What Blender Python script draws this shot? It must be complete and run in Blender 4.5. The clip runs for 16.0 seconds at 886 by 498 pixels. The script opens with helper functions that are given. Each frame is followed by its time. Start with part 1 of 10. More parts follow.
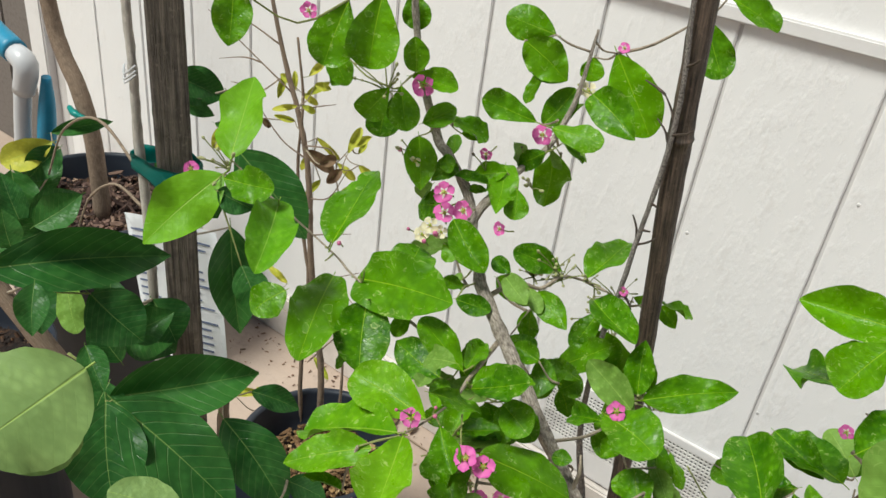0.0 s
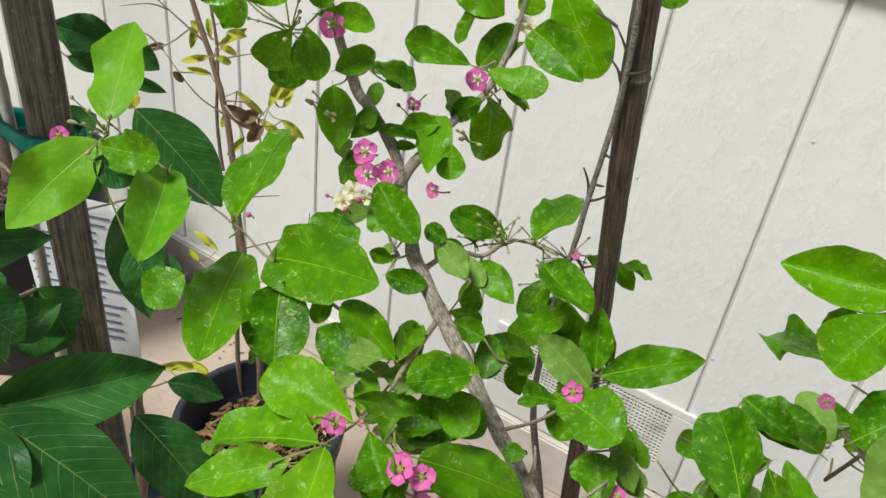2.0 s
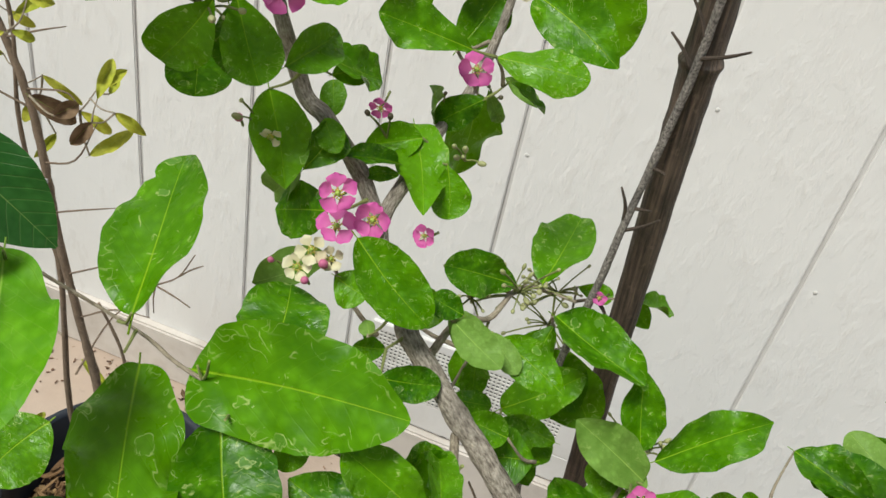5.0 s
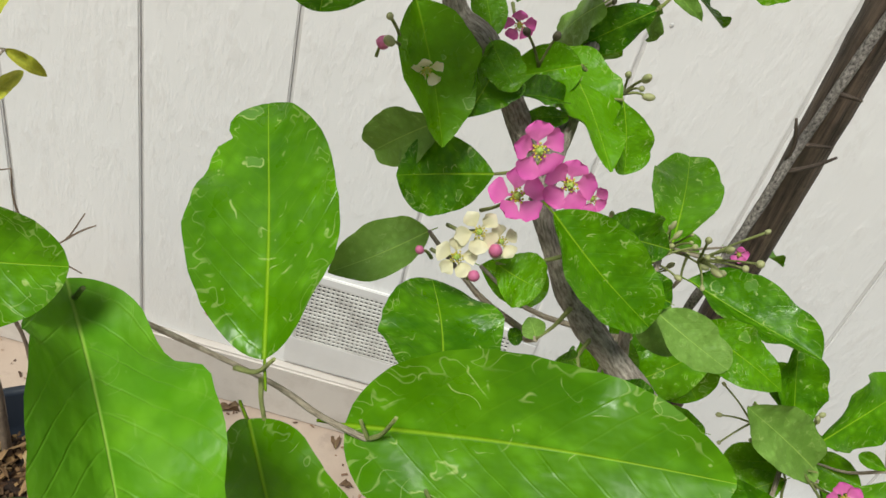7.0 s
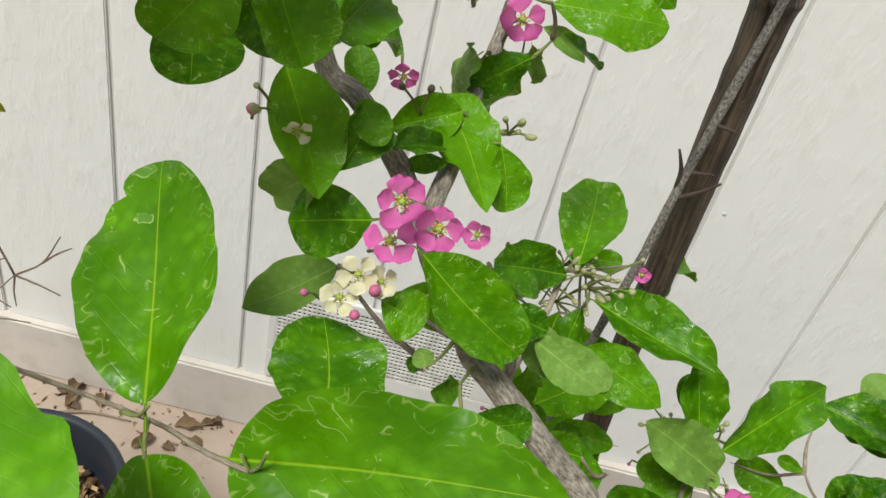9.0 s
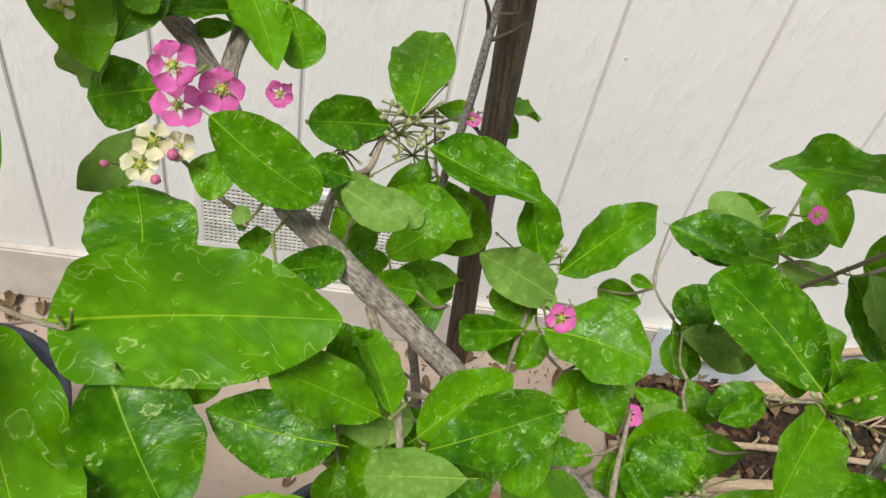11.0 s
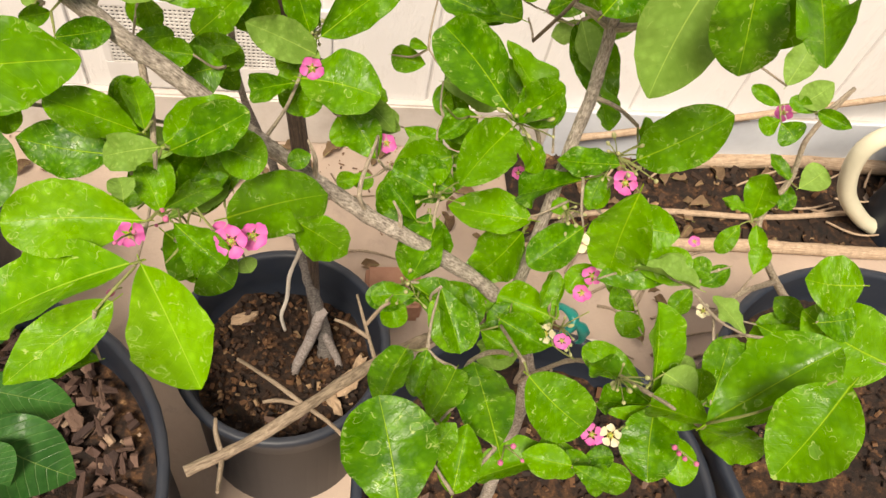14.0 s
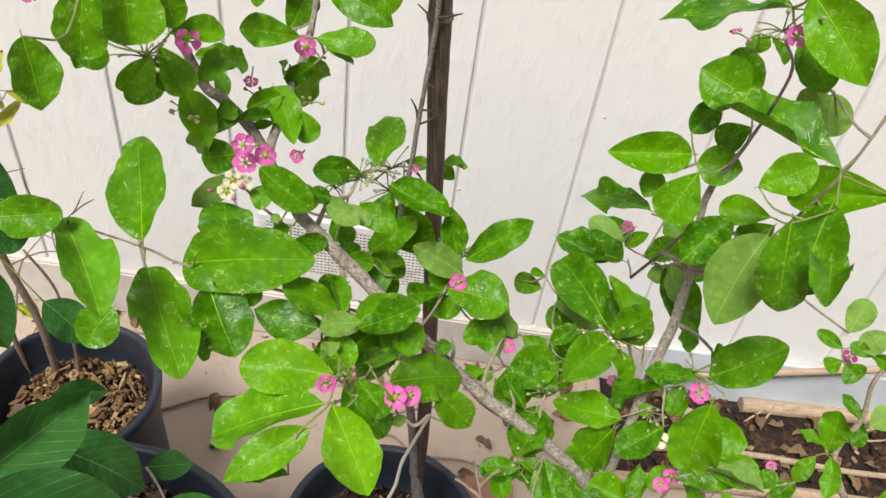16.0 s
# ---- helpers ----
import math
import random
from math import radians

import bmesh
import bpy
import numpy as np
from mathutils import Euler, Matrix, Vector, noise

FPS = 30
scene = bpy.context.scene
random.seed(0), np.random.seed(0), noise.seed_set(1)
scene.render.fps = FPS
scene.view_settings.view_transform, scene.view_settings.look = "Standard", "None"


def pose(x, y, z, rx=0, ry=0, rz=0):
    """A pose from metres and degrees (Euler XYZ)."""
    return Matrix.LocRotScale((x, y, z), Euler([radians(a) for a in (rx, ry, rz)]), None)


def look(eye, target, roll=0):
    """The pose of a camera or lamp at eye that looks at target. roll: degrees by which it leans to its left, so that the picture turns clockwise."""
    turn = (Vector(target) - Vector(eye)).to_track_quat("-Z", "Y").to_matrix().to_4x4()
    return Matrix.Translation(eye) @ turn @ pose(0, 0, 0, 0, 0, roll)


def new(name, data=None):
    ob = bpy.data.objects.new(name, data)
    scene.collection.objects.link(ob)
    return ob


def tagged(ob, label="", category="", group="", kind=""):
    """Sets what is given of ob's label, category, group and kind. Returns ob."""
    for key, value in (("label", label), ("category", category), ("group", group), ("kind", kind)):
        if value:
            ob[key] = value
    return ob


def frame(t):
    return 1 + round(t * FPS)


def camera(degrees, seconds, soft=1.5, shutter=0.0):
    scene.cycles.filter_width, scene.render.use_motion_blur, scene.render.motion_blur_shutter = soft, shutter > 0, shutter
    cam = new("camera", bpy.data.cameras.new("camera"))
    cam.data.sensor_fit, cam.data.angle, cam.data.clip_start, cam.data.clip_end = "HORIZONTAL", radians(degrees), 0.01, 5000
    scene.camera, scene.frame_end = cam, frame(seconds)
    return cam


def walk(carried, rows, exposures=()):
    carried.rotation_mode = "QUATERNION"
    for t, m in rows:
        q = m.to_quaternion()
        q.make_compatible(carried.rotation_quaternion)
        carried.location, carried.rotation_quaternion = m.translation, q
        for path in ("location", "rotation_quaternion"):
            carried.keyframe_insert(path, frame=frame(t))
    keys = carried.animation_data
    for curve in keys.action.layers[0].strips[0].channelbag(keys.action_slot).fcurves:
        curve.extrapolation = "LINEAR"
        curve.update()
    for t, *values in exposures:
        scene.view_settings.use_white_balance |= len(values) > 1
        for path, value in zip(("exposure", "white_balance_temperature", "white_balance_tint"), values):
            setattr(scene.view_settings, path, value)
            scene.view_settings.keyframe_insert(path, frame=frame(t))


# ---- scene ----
cam = camera(58.4, 16.0)
METRES, EYE, TILT, LEAN, TURN = 0.838, 1.27, -30.9, -6.6, 38.0
ROWS = [
    (0.0, 0.0, 0.0, 0.0, 0.0, 0.0, 0.0),
    (0.5, 0.0298, 0.0318, -0.0037, -2.79, -2.45, 0.97),
    (1.0, 0.0405, 0.0605, -0.003, -4.49, -3.58, 1.95),
    (1.5, 0.0274, 0.0815, 0.0022, -4.54, -3.85, 2.49),
    (2.0, 0.0169, 0.0878, 0.0125, -3.75, -3.8, 2.56),
    (2.5, 0.0092, 0.0949, 0.0195, -3.11, -3.62, 2.37),
    (3.0, 0.0069, 0.1057, 0.0208, -2.99, -3.38, 2.09),
    (3.5, 0.0011, 0.1392, 0.0275, -4.12, -3.14, 2.12),
    (6.0, -0.1067, 0.3853, 0.0766, -25.61, -11.85, 7.47),
    (6.5, -0.1265, 0.4175, 0.0771, -27.04, -13.31, 7.57),
    (7.0, -0.1318, 0.4375, 0.0774, -27.96, -13.95, 7.69),
    (7.5, -0.1179, 0.4359, 0.0818, -28.45, -13.88, 8.1),
    (8.0, -0.1072, 0.422, 0.0835, -28.62, -13.54, 8.55),
    (10.5, -0.0906, 0.3718, 0.0867, -31.27, -18.16, 12.89),
    (11.0, -0.0669, 0.3499, 0.0738, -33.92, -23.91, 14.11),
    (11.5, -0.0599, 0.3274, 0.0605, -36.22, -29.41, 14.56),
    (12.0, -0.0455, 0.3039, 0.0452, -38.23, -34.18, 15.04),
    (12.5, -0.0324, 0.2721, 0.0485, -39.56, -37.88, 15.51),
    (13.0, -0.0334, 0.2464, 0.0518, -40.14, -39.92, 16.11),
    (13.5, -0.0343, 0.2096, 0.0544, -39.79, -40.07, 16.6),
    (14.0, -0.0463, 0.1614, 0.0671, -38.55, -38.37, 16.96),
    (14.5, -0.0646, 0.1277, 0.077, -36.63, -34.9, 17.17),
    (15.0, -0.0838, 0.1074, 0.096, -34.08, -29.27, 17.02),
    (15.5, -0.1132, 0.0822, 0.1136, -31.6, -24.31, 16.6),
    (16.0, -0.1301, 0.0433, 0.1242, -29.32, -19.43, 15.35),
]
walk(cam, [(t, pose(0, 0, EYE, TILT, LEAN, TURN) @ pose(METRES * x, METRES * y, METRES * z, 90 + pitch, roll, yaw)) for t, x, y, z, yaw, pitch, roll in ROWS],
     exposures=[(0.0, 0.02, 6300.0, 2.0), (7.0, -0.09, 6350.0, 1.0), (11.0, 0.02, 6400.0, 4.0), (12.5, 0.34, 7500.0, 12.0), (13.5, 0.47, 7900.0, 13.0), (15.0, 0.28, 6900.0, 7.0), (16.0, 0.18, 6450.0, 6.0)])

# ---- daylight: open shade under a bright, hazy sky ----
world = bpy.data.worlds.new("world")
scene.world = world
world.use_nodes = True
wn, wl = world.node_tree.nodes, world.node_tree.links
sky = wn.new("ShaderNodeTexSky")
sky.sky_type, sky.sun_disc = "NISHITA", False
sky.sun_elevation, sky.sun_rotation = radians(52), radians(205)
sky.air_density, sky.dust_density, sky.ozone_density = 1.0, 3.0, 1.0
wn["Background"].inputs["Strength"].default_value = 0.050
wl.new(sky.outputs[0], wn["Background"].inputs["Color"])
sun = new("sun", bpy.data.lights.new("sun", "SUN"))
sun.data.energy, sun.data.angle, sun.data.color = 4.2, radians(18), (1.0, 0.96, 0.9)
sun.matrix_world = look((-0.6, -1.4, 2.6), (0, 0, 0))

# ---- materials ----


class Mat:
    """A node material with short ways to add nodes."""

    def __init__(self, name, rough=0.6, metal=0.0, spec=0.5):
        self.m = bpy.data.materials.new(name)
        self.m.use_nodes = True
        self.n, self.l = self.m.node_tree.nodes, self.m.node_tree.links
        self.b = self.n["Principled BSDF"]
        self.b.inputs["Roughness"].default_value = rough
        self.b.inputs["Metallic"].default_value = metal
        self.b.inputs["Specular IOR Level"].default_value = spec
        self.tc = self.n.new("ShaderNodeTexCoord")

    def put(self, socket, value):
        if isinstance(value, (int, float, tuple)):
            socket.default_value = value
        else:
            self.l.new(value, socket)

    def math(self, op, a, b=0.0, c=0.0):
        nd = self.n.new("ShaderNodeMath")
        nd.operation = op
        for s, v in zip(nd.inputs, (a, b, c)):
            self.put(s, v)
        return nd.outputs[0]

    def noise(self, scale, detail=3.0, rough=0.55, vec=None, distort=0.0, w=None):
        nd = self.n.new("ShaderNodeTexNoise")
        nd.inputs["Scale"].default_value, nd.inputs["Detail"].default_value = scale, detail
        nd.inputs["Roughness"].default_value, nd.inputs["Distortion"].default_value = rough, distort
        self.l.new(vec or self.tc.outputs["Object"], nd.inputs["Vector"])
        return nd.outputs["Fac"]

    def voronoi(self, scale, feature="F1", vec=None, out="Distance"):
        nd = self.n.new("ShaderNodeTexVoronoi")
        nd.feature = feature
        nd.inputs["Scale"].default_value = scale
        self.l.new(vec or self.tc.outputs["Object"], nd.inputs["Vector"])
        return nd.outputs[out]

    def ramp(self, fac, *stops):
        nd = self.n.new("ShaderNodeValToRGB")
        e = nd.color_ramp.elements
        while len(e) < len(stops):
            e.new(0.5)
        for k, (p, c) in zip(e, stops):
            k.position = p
            k.color = (*c, 1) if isinstance(c, tuple) else (c, c, c, 1)
        self.put(nd.inputs[0], fac)
        return nd.outputs[0]

    def mix(self, fac, a, b, mode="MIX"):
        nd = self.n.new("ShaderNodeMix")
        nd.data_type, nd.blend_type = "RGBA", mode
        self.put(nd.inputs[0], fac)
        for s, v in ((nd.inputs[6], a), (nd.inputs[7], b)):
            self.put(s, (*v, 1) if isinstance(v, tuple) and len(v) == 3 else v)
        return nd.outputs[2]

    def mapping(self, vec, scale=(1, 1, 1), offset=None):
        nd = self.n.new("ShaderNodeMapping")
        self.l.new(vec, nd.inputs["Vector"])
        nd.inputs["Scale"].default_value = scale
        if offset is not None:
            self.l.new(offset, nd.inputs["Location"])
        return nd.outputs[0]

    def random(self):
        if "rnd" not in self.n:
            nd = self.n.new("ShaderNodeObjectInfo")
            nd.name = "rnd"
        return self.n["rnd"].outputs["Random"]

    def colour(self, v):
        self.put(self.b.inputs["Base Color"], (*v, 1) if isinstance(v, tuple) and len(v) == 3 else v)
        return self

    def roughness(self, v):
        self.put(self.b.inputs["Roughness"], v)
        return self

    def bump(self, height, strength=0.3, distance=0.002):
        nd = self.n.new("ShaderNodeBump")
        nd.inputs["Strength"].default_value, nd.inputs["Distance"].default_value = strength, distance
        self.put(nd.inputs["Height"], height)
        self.l.new(nd.outputs[0], self.b.inputs["Normal"])
        return self


def siding_paint():
    m = Mat("painted_siding", 0.55)
    ge = m.n.new("ShaderNodeNewGeometry").outputs["Position"]
    grain = m.noise(1.0, 5, 0.6, m.mapping(ge, (60, 60, 4)))
    blotch = m.noise(2.2, 4, 0.6, ge)
    chip = m.noise(34.0, 4, 0.62, m.mapping(ge, (1.5, 1, 0.6)))
    rough = m.ramp(chip, (0.60, 0.0), (0.66, 1.0))
    c = m.mix(blotch, (0.745, 0.728, 0.72), (0.845, 0.83, 0.82))
    c = m.mix(m.math("MULTIPLY", rough, 0.18), c, (0.62, 0.58, 0.55))
    m.colour(c)
    h = m.math("ADD", m.math("MULTIPLY", grain, 0.6), m.math("MULTIPLY", m.ramp(chip, (0.45, 0.0), (0.68, 1.0)), 1.1))
    m.bump(h, 0.24, 0.003)
    return m.m


def plain_paint(name, col, rough=0.5, dirt=(0.35, 0.30, 0.26), amount=0.3, scale=9.0, spec=0.5):
    m = Mat(name, rough, spec=spec)
    n1, n2 = m.noise(scale, 5, 0.65), m.noise(scale * 9, 3, 0.6)
    c = m.mix(m.math("MULTIPLY", m.ramp(n1, (0.45, 0.0), (0.75, 1.0)), amount), col, dirt)
    c = m.mix(m.math("MULTIPLY", n2, 0.15), c, tuple(x * 0.75 for x in col))
    m.colour(c)
    m.bump(n2, 0.2, 0.001)
    return m.m


def concrete():
    m = Mat("concrete", 0.85)
    ge = m.n.new("ShaderNodeNewGeometry").outputs["Position"]
    n1, n2, n3 = m.noise(3.5, 5, 0.6, ge), m.noise(60, 4, 0.6, ge), m.noise(14, 5, 0.7, ge)
    c = m.mix(n1, (0.31, 0.215, 0.155), (0.58, 0.475, 0.40))
    c = m.mix(m.math("MULTIPLY", m.ramp(n3, (0.55, 0.0), (0.72, 1.0)), 0.55), c, (0.26, 0.20, 0.165))
    c = m.mix(m.math("MULTIPLY", n2, 0.25), c, (0.30, 0.25, 0.22))
    m.colour(c)
    m.bump(m.math("ADD", n2, m.math("MULTIPLY", n3, 2.0)), 0.35, 0.003)
    return m.m


def leaf_material(name, dark, light, back, miner=0.5, veins=0.25, rough=0.33, rib=(0.42, 0.58, 0.12), trans=0.16):
    """Glossy leaf: pale midrib, faint side veins, wandering pale trails, mined rings and specks."""
    m = Mat(name, rough, spec=0.22)
    uv = m.tc.outputs["UV"]
    sx = m.n.new("ShaderNodeSeparateXYZ")
    m.l.new(uv, sx.inputs[0])
    x, v = m.math("ABSOLUTE", m.math("SUBTRACT", sx.outputs[0], 0.5)), sx.outputs[1]
    rnd = m.random()
    off = m.n.new("ShaderNodeCombineXYZ")
    m.l.new(m.math("MULTIPLY", rnd, 37.0), off.inputs[0])
    m.l.new(m.math("MULTIPLY", rnd, 91.0), off.inputs[1])
    at = m.mapping(uv, (0.62, 1, 1), off.outputs[0])
    soft, fine = m.noise(3.0, 4, 0.6, at), m.noise(26.0, 3, 0.6, at)
    tone = m.math("ADD", m.math("MULTIPLY", rnd, 0.45), m.math("MULTIPLY", soft, 0.55))
    c = m.mix(m.ramp(tone, (0.24, 0.0), (0.74, 1.0)), dark, light)
    c = m.mix(m.math("MULTIPLY", fine, 0.28), c, tuple(k * 0.6 for k in dark))
    c = m.mix(m.ramp(m.noise(4.5, 3, 0.6, at), (0.42, 0.0), (0.80, 0.6)), c, light)
    mottle = m.ramp(m.voronoi(13.0, vec=at), (0.10, 0.34), (0.55, 0.0))
    c = m.mix(m.math("MULTIPLY", mottle, m.ramp(soft, (0.36, 0.2), (0.62, 1.0))), c, tuple(min(1.0, k * 1.55 + 0.012) for k in light))
    # side veins run forward from the midrib, between paler fields
    way = m.math("ADD", m.math("SUBTRACT", v, m.math("MULTIPLY", m.math("POWER", x, 1.25), 0.75)), m.math("MULTIPLY", soft, 0.05))
    wave = m.math("ABSOLUTE", m.math("SUBTRACT", m.math("FRACT", m.math("MULTIPLY", way, 10.0)), 0.5))
    side = m.ramp(wave, (0.0, 1.0), (0.07, 0.0))
    c = m.mix(m.math("MULTIPLY", side, veins), c, rib)
    # trails of leaf miners: the contour lines of a noise, in patches
    trail = m.math("ABSOLUTE", m.math("SUBTRACT", m.noise(7.5, 1.0, 0.5, at, 0.9), 0.5))
    trail = m.ramp(trail, (0.004, 1.0), (0.018, 0.0))
    patch = m.ramp(m.noise(9.0, 2.0, 0.5, at), (0.55, 0.0), (0.63, 1.0))
    # mined rings round a few cells, some with a bleached inside
    cell = m.n.new("ShaderNodeTexVoronoi")
    cell.inputs["Scale"].default_value = 6.5
    bent = m.n.new("ShaderNodeVectorMath")
    bent.operation = "ADD"
    m.l.new(at, bent.inputs[0])
    jog = m.n.new("ShaderNodeTexNoise")
    jog.inputs["Scale"].default_value = 14.0
    m.l.new(at, jog.inputs["Vector"])
    small = m.n.new("ShaderNodeVectorMath")
    small.operation = "SCALE"
    small.inputs["Scale"].default_value = 0.10
    m.l.new(jog.outputs["Color"], small.inputs[0])
    m.l.new(small.outputs[0], bent.inputs[1])
    m.l.new(bent.outputs[0], cell.inputs["Vector"])
    pick = m.n.new("ShaderNodeSeparateColor")
    m.l.new(cell.outputs["Color"], pick.inputs[0])
    chosen = m.ramp(pick.outputs[0], (0.80, 0.0), (0.82, 1.0))
    size = m.math("ADD", 0.16, m.math("MULTIPLY", pick.outputs[1], 0.22))
    ring = m.math("MULTIPLY", chosen, m.ramp(m.math("ABSOLUTE", m.math("SUBTRACT", cell.outputs["Distance"], size)), (0.010, 1.0), (0.035, 0.0)))
    ring = m.math("MULTIPLY", ring, m.ramp(m.noise(16.0, 2, 0.5, at), (0.40, 0.1), (0.56, 1.0)))
    inside = m.math("MULTIPLY", m.math("MULTIPLY", chosen, m.math("LESS_THAN", cell.outputs["Distance"], size)), pick.outputs[2])
    speck = m.ramp(m.voronoi(15.0, vec=at), (0.045, 1.0), (0.095, 0.0))
    speck = m.math("MULTIPLY", speck, m.ramp(m.noise(7.0, 1.0, 0.5, at), (0.46, 0.0), (0.54, 1.0)))
    rim = m.math("MULTIPLY", m.ramp(m.math("DIVIDE", x, m.math("ADD", 0.02, m.math("MULTIPLY", 0.5, m.math("SINE", m.math("MULTIPLY", v, 3.14159))))), (0.74, 0.0), (0.88, 1.0)), m.ramp(m.math("ABSOLUTE", m.math("SUBTRACT", m.noise(11.0, 1.0, 0.5, at, 0.6), 0.5)), (0.006, 0.5), (0.020, 0.0)))
    mark = m.math("MAXIMUM", m.math("MAXIMUM", m.math("MULTIPLY", trail, patch), rim), m.math("MAXIMUM", ring, m.math("MULTIPLY", speck, 0.8)))
    mark = m.math("MULTIPLY", mark, min(1.0, miner * 1.4))
    c = m.mix(m.math("MULTIPLY", inside, 0.55 * min(1.0, miner * 1.6)), c, (0.34, 0.52, 0.20))
    c = m.mix(mark, c, (0.58, 0.68, 0.24))
    mid = m.ramp(m.math("DIVIDE", x, m.math("SUBTRACT", 1.25, v)), (0.004, 1.0), (0.014, 0.0))
    c = m.mix(m.math("MULTIPLY", mid, 0.6), c, rib)
    m.colour(c)
    m.roughness(m.math("ADD", rough - 0.1, m.math("MULTIPLY", m.ramp(m.noise(5.0, 3, 0.6, at), (0.35, 0.0), (0.65, 1.0)), 0.3)))
    puff = m.noise(8.0, 2, 0.5, at)
    h = m.math("SUBTRACT", m.math("ADD", m.math("MULTIPLY", soft, 1.6), m.math("MULTIPLY", puff, 0.8)), m.math("ADD", m.math("MULTIPLY", side, veins * 1.8), m.math("MULTIPLY", mid, 0.6)))
    h = m.math("ADD", h, m.math("MULTIPLY", mark, 0.10))
    m.bump(h, 0.36, 0.0025)
    tr = m.n.new("ShaderNodeBsdfTranslucent")
    m.l.new(m.mix(0.5, c, back), tr.inputs["Color"])
    mx = m.n.new("ShaderNodeMixShader")
    mx.inputs[0].default_value = trans
    m.l.new(m.b.outputs[0], mx.inputs[1])
    m.l.new(tr.outputs[0], mx.inputs[2])
    m.l.new(mx.outputs[0], m.n["Material Output"].inputs["Surface"])
    return m.m


def bark(name, dark, light, scale=1.0, stretch=0.12, rough=0.85, relief=0.6):
    m = Mat(name, rough)
    co = m.mapping(m.tc.outputs["UV"], (scale, scale * stretch, scale))
    n1, n2 = m.noise(30, 5, 0.7, co), m.noise(90, 3, 0.6)
    n3 = m.noise(220, 3, 0.6)
    c = m.mix(m.ramp(n1, (0.35, 0.0), (0.65, 1.0)), dark, light)
    c = m.mix(m.math("MULTIPLY", m.ramp(n2, (0.5, 0.0), (0.7, 1.0)), 0.4), c, tuple(x * 0.45 for x in dark))
    c = m.mix(m.math("MULTIPLY", m.ramp(n3, (0.6, 0.0), (0.7, 1.0)), 0.3), c, tuple(min(1, x * 1.6) for x in light))
    m.colour(c)
    m.bump(m.math("ADD", n1, m.math("MULTIPLY", n2, 0.6)), relief, 0.002)
    return m.m


def grainy(name, stops, scale=60.0, rough=0.9, relief=0.6, distance=0.004, by_object=False):
    m = Mat(name, rough)
    n1, n2 = m.noise(scale, 5, 0.7), m.noise(scale * 0.18, 3, 0.6)
    f = m.math("ADD", m.math("MULTIPLY", n1, 0.65), m.math("MULTIPLY", n2, 0.35))
    if by_object:
        f = m.math("ADD", m.math("MULTIPLY", f, 0.4), m.math("MULTIPLY", m.random(), 0.6))
    m.colour(m.ramp(f, *stops))
    m.bump(n1, relief, distance)
    return m.m


def island(name, stops, rough=0.85):
    m = Mat(name, rough)
    g = m.n.new("ShaderNodeNewGeometry")
    n1 = m.noise(120, 4, 0.65)
    f = m.math("ADD", m.math("MULTIPLY", g.outputs["Random Per Island"], 0.75), m.math("MULTIPLY", n1, 0.25))
    m.colour(m.ramp(f, *stops))
    m.bump(n1, 0.4, 0.001)
    return m.m


def petal_material(name, base, edge):
    m = Mat(name, 0.5, spec=0.3)
    uv = m.n.new("ShaderNodeSeparateXYZ")
    m.l.new(m.tc.outputs["UV"], uv.inputs[0])
    n = m.noise(600, 3, 0.6)
    c = m.mix(uv.outputs[1], base, edge)
    c = m.mix(m.math("MULTIPLY", n, 0.2), c, tuple(x * 0.7 for x in base))
    m.colour(c)
    tr = m.n.new("ShaderNodeBsdfTranslucent")
    m.l.new(c, tr.inputs["Color"])
    mx = m.n.new("ShaderNodeMixShader")
    mx.inputs[0].default_value = 0.3
    m.l.new(m.b.outputs[0], mx.inputs[1])
    m.l.new(tr.outputs[0], mx.inputs[2])
    m.l.new(mx.outputs[0], m.n["Material Output"].inputs["Surface"])
    return m.m


SIDING = siding_paint()
TRIM = plain_paint("trim_paint", (0.74, 0.72, 0.71), 0.5, amount=0.2)
FOOTING = plain_paint("footing_paint", (0.62, 0.57, 0.53), 0.75, (0.36, 0.29, 0.24), 0.5, 14)
GROOVE = plain_paint("groove_paint", (0.62, 0.60, 0.59), 0.7, amount=0.4)
CONCRETE = concrete()
LEAF = leaf_material("cherry_leaf", (0.022, 0.108, 0.0002), (0.122, 0.315, 0.0002), (0.22, 0.47, 0.0004), miner=0.34, veins=0.03, rib=(0.33, 0.52, 0.02))
# brighter copy of the cherry leaf, with light on the leaf put into its colour
LEAF_BRIGHT = leaf_material("bright_cherry_leaf", (0.085, 0.27, 0.003), (0.165, 0.385, 0.012), (0.24, 0.47, 0.015), miner=0.06, veins=0.06, rough=0.42, rib=(0.40, 0.58, 0.10), trans=0.2)
LEAF_LIME = leaf_material("light_cherry_leaf", (0.060, 0.212, 0.0006), (0.175, 0.390, 0.004), (0.25, 0.48, 0.004), miner=0.34, veins=0.04, rough=0.36, rib=(0.40, 0.58, 0.06))
LEAF_PALE = leaf_material("cherry_leaf_underside", (0.125, 0.25, 0.03), (0.20, 0.345, 0.065), (0.25, 0.40, 0.05), miner=0.15, veins=0.04, rough=0.6)
LEAF_DARK = leaf_material("mango_leaf", (0.013, 0.070, 0.014), (0.045, 0.155, 0.028), (0.08, 0.22, 0.03), miner=0.0, veins=0.20, rough=0.38, rib=(0.22, 0.34, 0.09), trans=0.15)
LEAF_GREY = leaf_material("mango_leaf_underside", (0.15, 0.26, 0.075), (0.25, 0.37, 0.12), (0.26, 0.38, 0.10), miner=0.0, veins=0.03, rough=0.55, trans=0.2)
